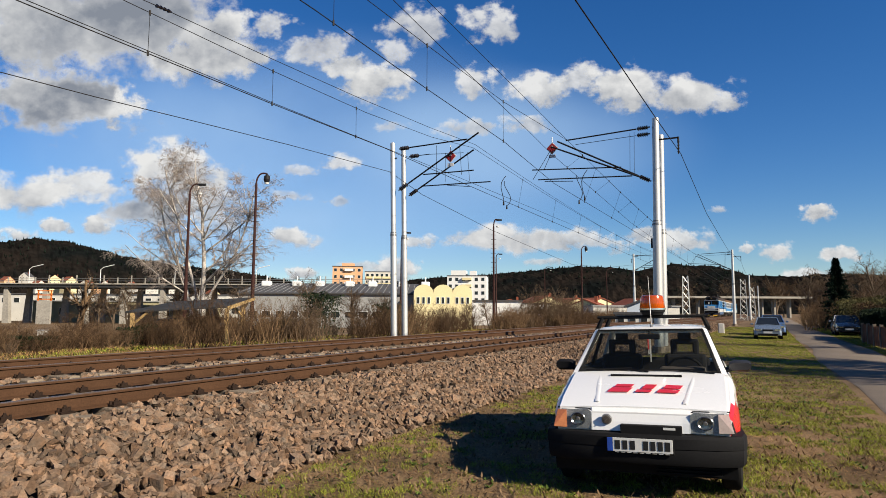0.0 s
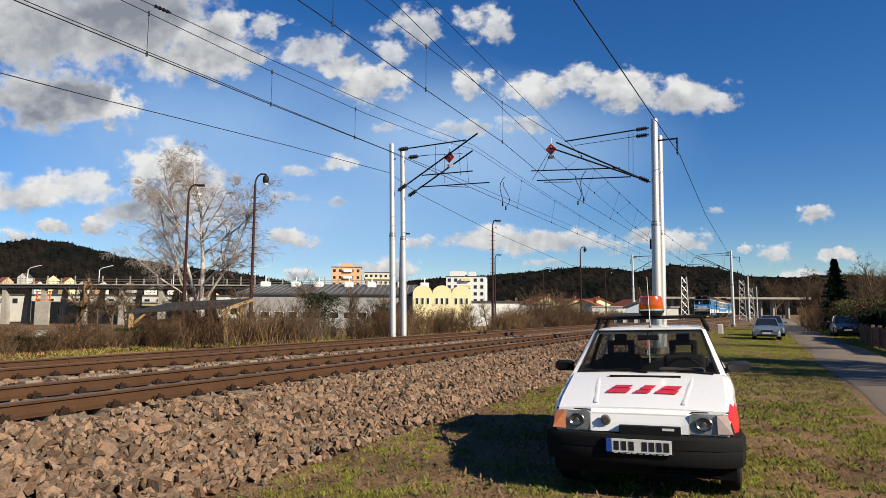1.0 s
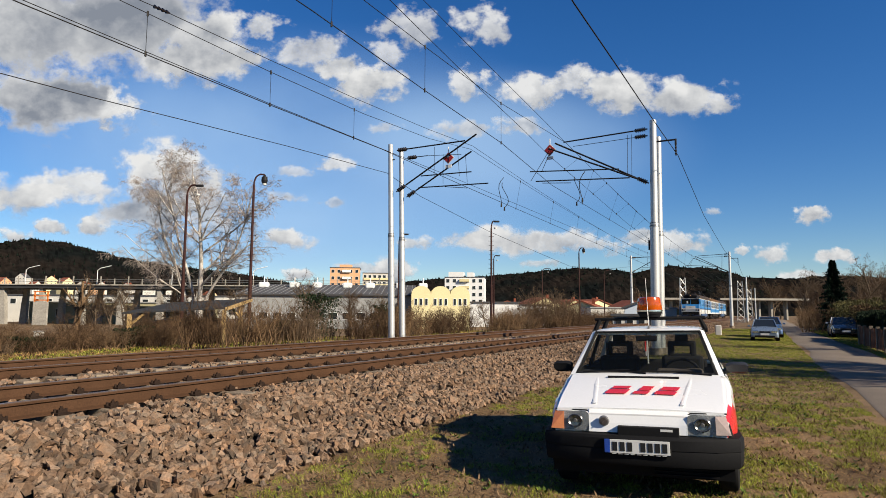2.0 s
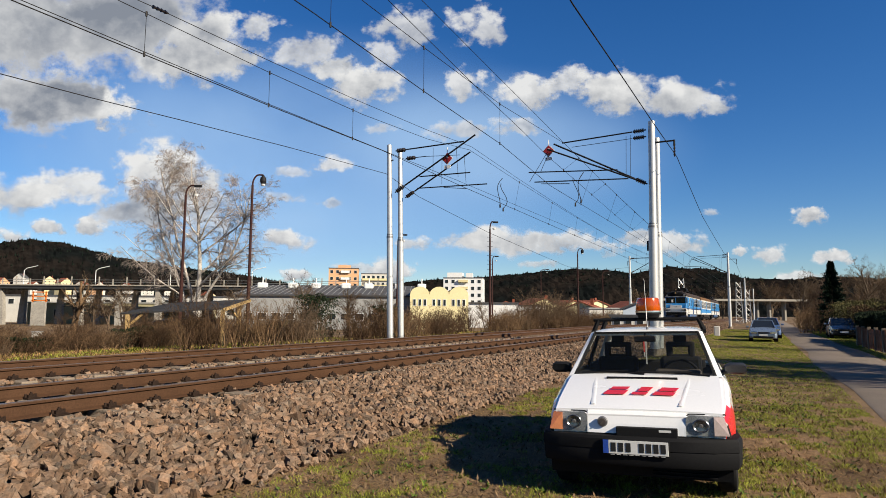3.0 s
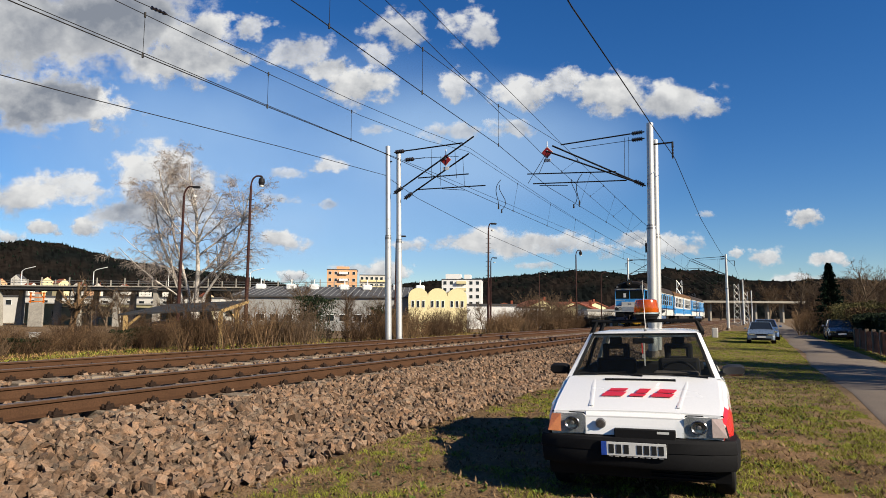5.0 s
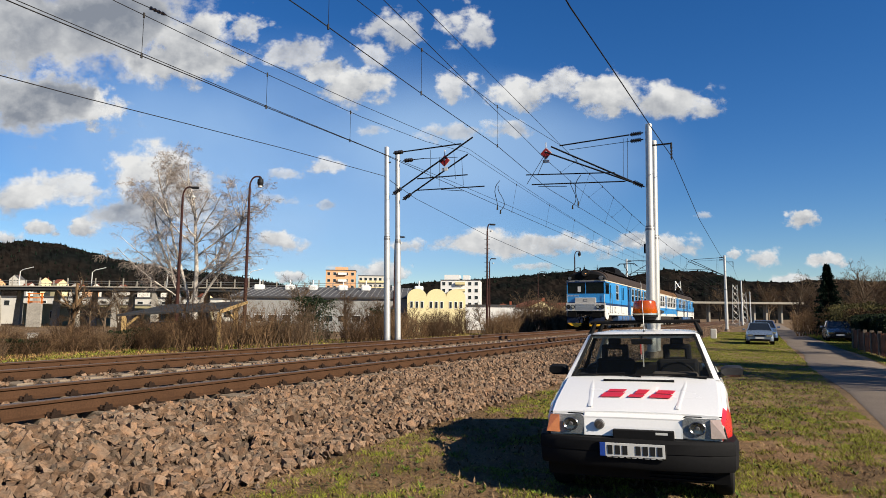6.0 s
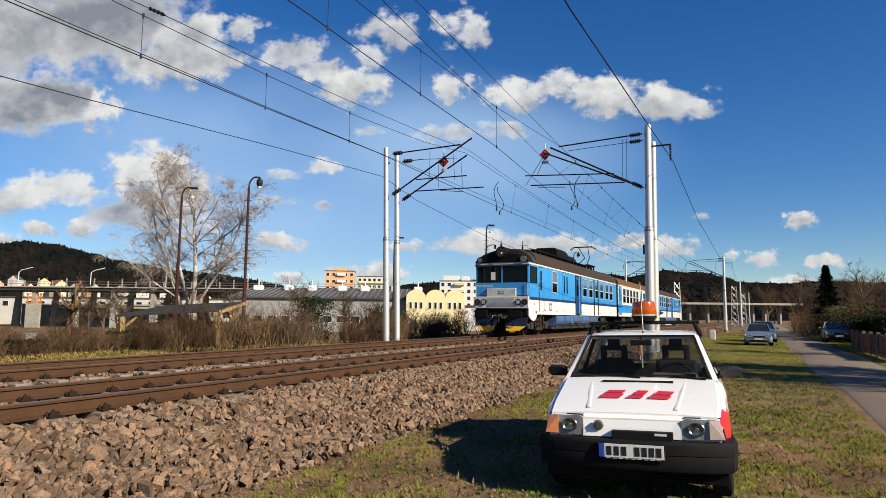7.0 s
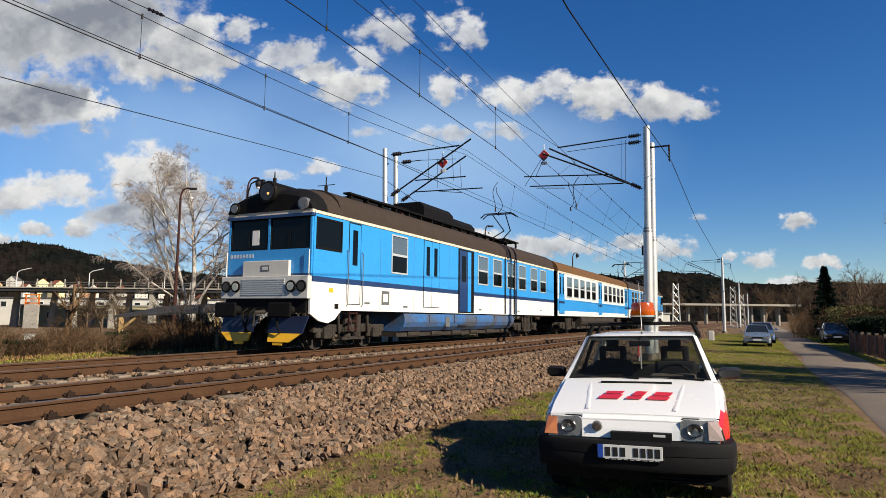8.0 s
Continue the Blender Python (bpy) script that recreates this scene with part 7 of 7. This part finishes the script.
def blades(name, label, mat, count, s0, s1, o0, o1, hmin, hmax, width, flat, seed, green, keep=None):
    """Many single blades over a strip of ground; thick where the turf is."""
    rng = np.random.default_rng(seed)
    u = rng.random(count)
    s = s0 + (s1 - s0) * u ** 1.6
    o = rng.uniform(o0, o1, count)
    wave = rng.normal(0, .55, count)
    lay = np.random.default_rng(77)                       # one pattern of turf for all sorts of blade
    for size, amount in ((3.2, .5), (1.9, .55), (1.1, .6), (.7, .6), (.45, .55), (.3, .5), (.2, .4)):
        for _ in range(3):
            d, ph = lay.uniform(0, 6.283), lay.uniform(0, 6.283)
            wave = wave + amount * np.sin((s * math.cos(d) + o * math.sin(d)) * 6.283 / (size * lay.uniform(.8, 1.25)) + ph)
    near = np.exp(-((o + 5.4) / 1.3) ** 2) * .5          # worn wheel line
    ok = (wave - near - .9 * (s < 6) * (o > -4.6) + (1.2 * (s > 9) + .25) * (o < -4.9) > -.1) if green else (wave - near * .5 + .9 * (o < -4.9) < 1.0)
    if keep:
        ok &= keep(s, o)
    s, o = s[ok], o[ok]
    n = len(s)
    a = TH + CURVE * s
    x = X0 + (np.cos(TH) - np.cos(a)) / CURVE - o * np.cos(a)
    y = Y0 + (np.sin(a) - np.sin(TH)) / CURVE + o * np.sin(a)
    grow_far = 1 + np.clip(s, 0, 60) / 22
    h = rng.uniform(hmin, hmax, n) * np.where(rng.random(n) < .06, 1.7, 1)
    w = width * rng.uniform(.6, 1.4, n) * grow_far
    t = rng.uniform(0, 6.283, n)
    lean = rng.uniform(.4, 1.9, n) * (2.2 if flat else 1.0)
    z0 = np.where(o < -2.3, relief(s, o), .25) - .012
    V = np.empty((n, 3, 3))
    V[:, 0] = np.stack([x - w * np.cos(t), y - w * np.sin(t), z0], 1)
    V[:, 1] = np.stack([x + w * np.cos(t), y + w * np.sin(t), z0], 1)
    ph = t + math.pi / 2 + rng.normal(0, .5, n)
    V[:, 2] = np.stack([x + h * lean * np.cos(ph), y + h * lean * np.sin(ph), z0 + .012 + h * (.25 if flat else 1.0)], 1)
    me = bpy.data.meshes.new(name)
    me.vertices.add(3 * n), me.loops.add(3 * n), me.polygons.add(n)
    me.vertices.foreach_set("co", V.ravel())
    me.loops.foreach_set("vertex_index", np.arange(3 * n))
    me.polygons.foreach_set("loop_start", np.arange(0, 3 * n, 3))
    me.update(calc_edges=True)
    me.materials.append(mat)
    return tagged(new(name, me), label, "grass", kind="stuff")


off_road = lambda s, o: (o > -8.3) | (o < -10.75)
blades("grass", "short fresh turf and clover in patches", M_GRASS, 420000, -6, 9, -8.4, -2.6, .012, .036, .0036, False, 5, True, off_road)
blades("dry_grass", "matted dead grass and litter", M_STRAW, 230000, -6, 9, -8.4, -2.5, .015, .06, .0026, True, 6, False, off_road)
blades("grass", "short fresh green turf beside the lane", M_GRASS, 620000, -7, 75, -13, -2.8, .014, .036, .005, False, 1, True, off_road)
blades("dry_grass", "flattened straw and dead grass", M_STRAW, 200000, -7, 60, -13, -2.7, .025, .09, .0035, True, 2, False, off_road)
blades("verge_grass", "pale dry grass beyond the far track", M_STRAW, 60000, -12, 40, 7.6, 14, .02, .06, .008, False, 3, False)
blades("verge_grass", "olive grass beyond the far track", M_GRASS, 40000, -12, 40, 7.8, 14, .02, .06, .008, False, 4, True)


def litter(name, label, mat, count, s0, s1, o0, o1, size, up, clump, seed):
    """Small flat leaves on the ground, singly or in rosettes."""
    rng = np.random.default_rng(seed)
    V, F = [], []
    for i in range(count):
        s, o = s0 + (s1 - s0) * rng.random() ** 1.3, rng.uniform(o0, o1)
        for j in range(clump):
            a, k = rng.uniform(0, 6.283), size * rng.uniform(.6, 1.5)
            p = along(s, o, .012 + float(relief(s, o)))
            d, e = Vector((math.cos(a), math.sin(a), up * rng.uniform(.2, 1))), Vector((-math.sin(a), math.cos(a), rng.uniform(-.3, .3)))
            n = len(V)
            V += [p, p + d * k + e * k * .4, p + d * k * 2, p + d * k - e * k * .4]
            F.append((n, n + 1, n + 2, n + 3))
    tagged(from_arrays(name, V, F, mat), label, "ground cover", kind="stuff")


M_DEADLEAF = material("dead_leaf", (0.12, 0.058, 0.027), 0.85, vary=0.3, scale=3, island=0.6)
M_WEED = material("broad_weed_leaf", (0.067, 0.101, 0.0168), 0.6, vary=0.3, scale=3, island=0.4)
litter("fallen_leaves", "brown fallen leaves scattered on turf", M_DEADLEAF, 26000, -5, 12, -6.5, -2.4, .013, .35, 1, 31)
litter("weeds", "broad-leaved green weeds in low rosettes", M_WEED, 1300, -6, 14, -7.8, -2.8, .022, .8, 8, 32)
litter("clods", "dark crumbs of bare soil", M_GROUND, 9000, -5, 14, -8.2, -2.6, .018, 1.5, 2, 33)


# ---- clouds: a drifting backdrop of sky, kilometres off ----
CLOUDS = []


def cloud_material():
    m = bpy.data.materials.new("sunlit_cumulus")
    m.use_nodes = True
    n, l = m.node_tree.nodes, m.node_tree.links
    n.clear()

    def node(kind, **sets):
        x = n.new(kind)
        for i, v in sets.get("inputs", {}).items():
            x.inputs[i].default_value = v
        return x

    def math_node(op, a, b=None):
        x = n.new("ShaderNodeMath")
        x.operation = op
        for i, v in enumerate((a, b)):
            if v is None:
                continue
            if isinstance(v, (int, float)):
                x.inputs[i].default_value = v
            else:
                l.new(v, x.inputs[i])
        return x.outputs[0]

    grain, mask, tone = n.new("ShaderNodeUVMap"), n.new("ShaderNodeUVMap"), n.new("ShaderNodeUVMap")
    grain.uv_map, mask.uv_map, tone.uv_map = "grain", "mask", "tone"

    def fbm(scale, shift):
        mp = n.new("ShaderNodeMapping")
        mp.inputs["Location"].default_value = shift
        l.new(grain.outputs[0], mp.inputs[0])
        x = n.new("ShaderNodeTexNoise")
        x.inputs["Scale"].default_value, x.inputs["Detail"].default_value, x.inputs["Roughness"].default_value = scale, 10, 0.58
        l.new(mp.outputs[0], x.inputs["Vector"])
        return x.outputs["Fac"]

    a, b = fbm(20, (0, 0, 0)), fbm(20, (-.012, -.016, 0))
    warp = n.new("ShaderNodeTexNoise")
    warp.inputs["Scale"].default_value, warp.inputs["Detail"].default_value = 9, 3
    l.new(grain.outputs[0], warp.inputs["Vector"])
    q = n.new("ShaderNodeVectorMath")
    q.operation = "MULTIPLY_ADD"
    l.new(warp.outputs["Color"], q.inputs[0])
    q.inputs[1].default_value = (1.3, 1.1, 0)
    l.new(mask.outputs[0], q.inputs[2])
    sub = n.new("ShaderNodeVectorMath")
    sub.operation = "SUBTRACT"
    l.new(q.outputs[0], sub.inputs[0])
    sub.inputs[1].default_value = (.65, .55, 0)
    ln = n.new("ShaderNodeVectorMath")
    ln.operation = "LENGTH"
    l.new(sub.outputs[0], ln.inputs[0])
    raw = n.new("ShaderNodeVectorMath")
    raw.operation = "LENGTH"
    l.new(mask.outputs[0], raw.inputs[0])
    sep, st = n.new("ShaderNodeSeparateXYZ"), n.new("ShaderNodeSeparateXYZ")
    l.new(sub.outputs[0], sep.inputs[0])
    l.new(tone.outputs[0], st.inputs[0])
    dens = math_node("ADD", math_node("MULTIPLY", math_node("SUBTRACT", math_node("ADD", math_node("MULTIPLY", math_node("MINIMUM", st.outputs[1], 1.0), .5), .36), ln.outputs["Value"]), 1.2), math_node("MULTIPLY", math_node("SUBTRACT", a, .5), 2.7))
    edge = n.new("ShaderNodeMapRange")
    edge.interpolation_type = "SMOOTHSTEP"
    edge.inputs["From Min"].default_value, edge.inputs["From Max"].default_value = .0, .55
    l.new(dens, edge.inputs["Value"])
    rim = n.new("ShaderNodeMapRange")
    rim.interpolation_type = "SMOOTHSTEP"
    rim.inputs["From Min"].default_value, rim.inputs["From Max"].default_value = 1.25, .9
    l.new(raw.outputs["Value"], rim.inputs["Value"])
    alpha = math_node("MULTIPLY", math_node("MULTIPLY", edge.outputs[0], rim.outputs[0]), math_node("ADD", math_node("MULTIPLY", math_node("MINIMUM", st.outputs[1], 1.0), .6), .4))
    # sunlit side against shaded base
    soft = n.new("ShaderNodeTexNoise")
    soft.inputs["Scale"].default_value, soft.inputs["Detail"].default_value, soft.inputs["Roughness"].default_value = 9, 6, .5
    l.new(grain.outputs[0], soft.inputs["Vector"])
    relief = math_node("ADD", math_node("MULTIPLY", math_node("SUBTRACT", a, b), 1.3), math_node("MULTIPLY", math_node("SUBTRACT", soft.outputs["Fac"], .5), 1.5))
    deep = n.new("ShaderNodeMapRange")
    deep.interpolation_type = "SMOOTHSTEP"
    deep.inputs["From Min"].default_value, deep.inputs["From Max"].default_value = .1, .8
    l.new(dens, deep.inputs["Value"])
    up = math_node("MULTIPLY", sep.outputs[1], .38)
    lit = math_node("SUBTRACT", math_node("ADD", math_node("ADD", relief, up), .80), math_node("MULTIPLY", st.outputs[0], math_node("MULTIPLY", deep.outputs[0], .70)))
    clamp = n.new("ShaderNodeClamp")
    l.new(lit, clamp.inputs[0])
    mix = n.new("ShaderNodeMix")
    mix.data_type = "RGBA"
    mix.inputs["A"].default_value, mix.inputs["B"].default_value = (.115, .128, .152, 1), (.385, .385, .38, 1)
    l.new(clamp.outputs[0], mix.inputs["Factor"])
    em, tr, mx, out = n.new("ShaderNodeEmission"), n.new("ShaderNodeBsdfTransparent"), n.new("ShaderNodeMixShader"), n.new("ShaderNodeOutputMaterial")
    l.new(mix.outputs["Result"], em.inputs["Color"])
    l.new(alpha, mx.inputs[0])
    l.new(tr.outputs[0], mx.inputs[1])
    l.new(em.outputs[0], mx.inputs[2])
    l.new(mx.outputs[0], out.inputs["Surface"])
    return m


M_CLOUD = cloud_material()


def cloud(u, v, hu, hv, dark, body):
    """A bank of cumulus at tangents u, v from the camera's first axis, hu by hv in half size."""
    i = len(CLOUDS)
    far = 2700.0 + 14 * i
    fine = (0.11 / max(hu, hv)) ** 0.55
    me = bpy.data.meshes.new("cloud_backdrop")
    k, verts, faces = 6, [], []
    for b in range(k + 1):
        for a in range(k + 1):
            x, y = 2 * a / k - 1, 2 * b / k - 1
            verts.append((x * hu * far * 1.3, y * hv * far * 1.3, -18 * (x * x + y * y)))
    for b in range(k):
        for a in range(k):
            j = b * (k + 1) + a
            faces.append((j, j + 1, j + k + 2, j + k + 1))
    me.from_pydata(verts, [], faces)
    layers = [me.uv_layers.new(name=nm) for nm in ("grain", "mask", "tone")]
    for lp in me.loops:
        x, y, _ = verts[lp.vertex_index]
        layers[0].data[lp.index].uv = (x / far * fine + i * 1.37, y / far * 1.2 * fine + i * .61)
        layers[1].data[lp.index].uv = (x / (hu * far), y / (hv * far))
        layers[2].data[lp.index].uv = (dark, body)
    me.materials.append(M_CLOUD)
    ob = tagged(new("cloud_backdrop", me), "white cumulus cloud drifting in a blue sky", "cloud", kind="structure")
    ob.visible_shadow = False
    CLOUDS.append((ob, u, v, far))


cloud(-0.5661, 0.3670, 0.3214, 0.1339, 0.90, 1.00)
cloud(-0.3786, 0.3268, 0.1161, 0.0848, 0.15, 1.00)
cloud(-0.6196, 0.2286, 0.1696, 0.0714, 1.00, 1.00)
cloud(-0.5170, 0.2286, 0.0536, 0.0429, 0.00, 1.10)
cloud(-0.6643, 0.3402, 0.1339, 0.0804, 0.50, 1.00)
cloud(-0.6375, 0.0920, 0.1339, 0.0446, 0.10, 1.00)
cloud(-0.4143, 0.1259, 0.1161, 0.0554, 0.00, 1.15)
cloud(-0.4768, 0.0634, 0.1071, 0.0491, 0.60, 0.90)
cloud(-0.6732, 0.0232, 0.0554, 0.0196, 0.10, 1.00)
cloud(-0.6152, 0.0384, 0.0375, 0.0161, 0.10, 1.00)
cloud(-0.5411, 0.0411, 0.0429, 0.0196, 0.10, 1.00)
cloud(-0.2402, 0.0170, 0.0554, 0.0214, 0.15, 1.00)
cloud(-0.2402, 0.0857, 0.0625, 0.0196, 0.50, 0.60)
cloud(-0.2732, 0.3580, 0.0536, 0.0339, 0.20, 0.75)
cloud(-0.1955, 0.3179, 0.0848, 0.0446, 0.10, 0.75)
cloud(-0.1107, 0.2643, 0.0804, 0.0446, 0.10, 1.00)
cloud(-0.0750, 0.3116, 0.0670, 0.0286, 0.20, 0.65)
cloud(-0.1554, 0.2866, 0.0536, 0.0357, 0.10, 0.90)
cloud(-0.0393, 0.3536, 0.0893, 0.0446, 0.10, 0.75)
cloud(0.0786, 0.3580, 0.0714, 0.0464, 0.10, 0.80)
cloud(0.0545, 0.2670, 0.0464, 0.0339, 0.20, 0.85)
cloud(0.1527, 0.2554, 0.0670, 0.0375, 0.15, 0.95)
cloud(0.2821, 0.2598, 0.0848, 0.0536, 0.05, 1.05)
cloud(0.3714, 0.2464, 0.1116, 0.0411, 0.25, 1.00)
cloud(0.1348, 0.1991, 0.0554, 0.0250, 0.30, 0.70)
cloud(0.0411, 0.1929, 0.0714, 0.0232, 0.30, 0.65)
cloud(-0.1536, 0.1366, 0.0554, 0.0214, 0.20, 0.80)
cloud(-0.2268, 0.1232, 0.0536, 0.0143, 0.50, 0.50)
cloud(-0.0839, 0.1929, 0.0536, 0.0179, 0.40, 0.40)
cloud(0.0857, 0.0187, 0.0982, 0.0321, 0.15, 1.00)
cloud(0.1839, 0.0143, 0.0714, 0.0268, 0.30, 0.90)
cloud(0.2554, 0.0116, 0.0625, 0.0214, 0.40, 0.75)
cloud(-0.0348, 0.0134, 0.0446, 0.0161, 0.30, 0.80)
cloud(0.3804, 0.0152, 0.0670, 0.0268, 0.20, 0.90)
cloud(0.3268, 0.0259, 0.0536, 0.0232, 0.30, 0.80)
cloud(-0.0750, -0.0330, 0.0625, 0.0250, 0.00, 1.00)
cloud(-0.2313, -0.0402, 0.0321, 0.0125, 0.10, 1.00)
cloud(0.5929, 0.0589, 0.0393, 0.0196, 0.20, 1.00)
cloud(0.5304, -0.0063, 0.0464, 0.0214, 0.25, 0.90)
cloud(0.6321, -0.0054, 0.0393, 0.0170, 0.15, 1.00)
cloud(0.4411, 0.0625, 0.0357, 0.0098, 0.50, 0.50)
cloud(0.4804, 0.0009, 0.0179, 0.0152, 0.30, 0.80)
cloud(0.5857, -0.0402, 0.0714, 0.0161, 0.20, 0.80)
cloud(-0.1643, 0.0750, 0.0446, 0.0143, 0.60, 0.45)
cloud(-0.1286, -0.0259, 0.0536, 0.0161, 0.30, 0.60)
cloud(0.1571, -0.0187, 0.0536, 0.0107, 0.30, 0.60)
cloud(-0.3607, 0.0366, 0.0714, 0.0357, 0.50, 0.50)
cloud(0.4071, 0.2375, 0.0804, 0.0268, 0.20, 0.80)
cloud(0.4429, 0.2330, 0.0536, 0.0196, 0.20, 0.70)
cloud(0.2152, 0.2687, 0.0536, 0.0321, 0.10, 0.80)
cloud(-0.5661, 0.0991, 0.0893, 0.0321, 0.10, 0.90)
cloud(-0.3786, 0.0813, 0.0804, 0.0446, 0.20, 0.80)


# thin high veil behind the cumulus
def veil_material():
    m = bpy.data.materials.new("thin_high_cloud_veil")
    m.use_nodes = True
    n, l = m.node_tree.nodes, m.node_tree.links
    n.clear()
    grain, mask = n.new("ShaderNodeUVMap"), n.new("ShaderNodeUVMap")
    grain.uv_map, mask.uv_map = "grain", "mask"
    noise = n.new("ShaderNodeTexNoise")
    noise.inputs["Scale"].default_value, noise.inputs["Detail"].default_value = 3.5, 5
    noise.inputs["Distortion"].default_value = 0.6
    l.new(grain.outputs[0], noise.inputs["Vector"])
    ln = n.new("ShaderNodeVectorMath")
    ln.operation = "LENGTH"
    l.new(mask.outputs[0], ln.inputs[0])
    fade, thick, both = n.new("ShaderNodeMapRange"), n.new("ShaderNodeMapRange"), n.new("ShaderNodeMath")
    fade.interpolation_type = thick.interpolation_type = "SMOOTHSTEP"
    fade.inputs["From Min"].default_value, fade.inputs["From Max"].default_value = 1.2, 0.25
    l.new(ln.outputs["Value"], fade.inputs["Value"])
    thick.inputs["From Min"].default_value, thick.inputs["From Max"].default_value = 0.25, 0.75
    thick.inputs["To Min"].default_value, thick.inputs["To Max"].default_value = 0.2, 0.75
    l.new(noise.outputs["Fac"], thick.inputs["Value"])
    both.operation = "MULTIPLY"
    l.new(fade.outputs[0], both.inputs[0])
    l.new(thick.outputs[0], both.inputs[1])
    em, tr, mx, out = n.new("ShaderNodeEmission"), n.new("ShaderNodeBsdfTransparent"), n.new("ShaderNodeMixShader"), n.new("ShaderNodeOutputMaterial")
    em.inputs["Color"].default_value = (.19, .285, .41, 1)
    l.new(both.outputs[0], mx.inputs[0])
    l.new(tr.outputs[0], mx.inputs[1])
    l.new(em.outputs[0], mx.inputs[2])
    l.new(mx.outputs[0], out.inputs["Surface"])
    return m


M_CLOUD = veil_material()
for u, v, hu, hv in ((-0.24, 0.17, 0.42, 0.17), (-0.52, 0.17, 0.30, 0.14), (0.10, 0.16, 0.30, 0.12), (-0.25, 0.02, 0.50, 0.08)):
    cloud(u, v, hu, hv, 0.0, 1.0)
    veil = CLOUDS[-1][0]
    veil.name = veil.data.name = "veil_backdrop"
    tagged(veil, "thin pale high veil of cloud in a blue sky", "cloud", kind="structure")


# ---- what moves ----
def motions():
    speed, s_end = 17.1, 8.66                     # metres a second; place of the leading face at 8 s
    for ob, back, flip in TRAIN:
        rows = []
        for i in range(17):
            t = i * 0.5
            s = s_end + speed * (8 - t) + back
            a = heading(s)
            turn = math.pi * 1.5 - a + (math.pi if flip else 0)
            rows.append((t, Matrix.Translation(along(s, SPACING + GAUGE / 2, Z_HEAD)) @ Matrix.Rotation(turn, 4, "Z")))
        walk(ob, rows)
    for ob, u, v, far in CLOUDS:                  # the higher in the sky, the faster across it
        pace = -0.0008 - 0.0095 * max(0.0, v + 0.05)
        walk(ob, [(t, BASE @ Matrix.Translation(((u + pace * t) * far, v * far, -far))) for t in (0, 2, 4, 6, 8)])
    for w, x, flip in SPIN:
        rate = speed / 0.46 / FPS
        walk(w, [(k / FPS, Matrix.Translation((x, 0, 0.46)) @ Matrix.Rotation(k * rate * (-1 if flip else 1), 4, "Y")) for k in range(8 * FPS + 1)])


motions()
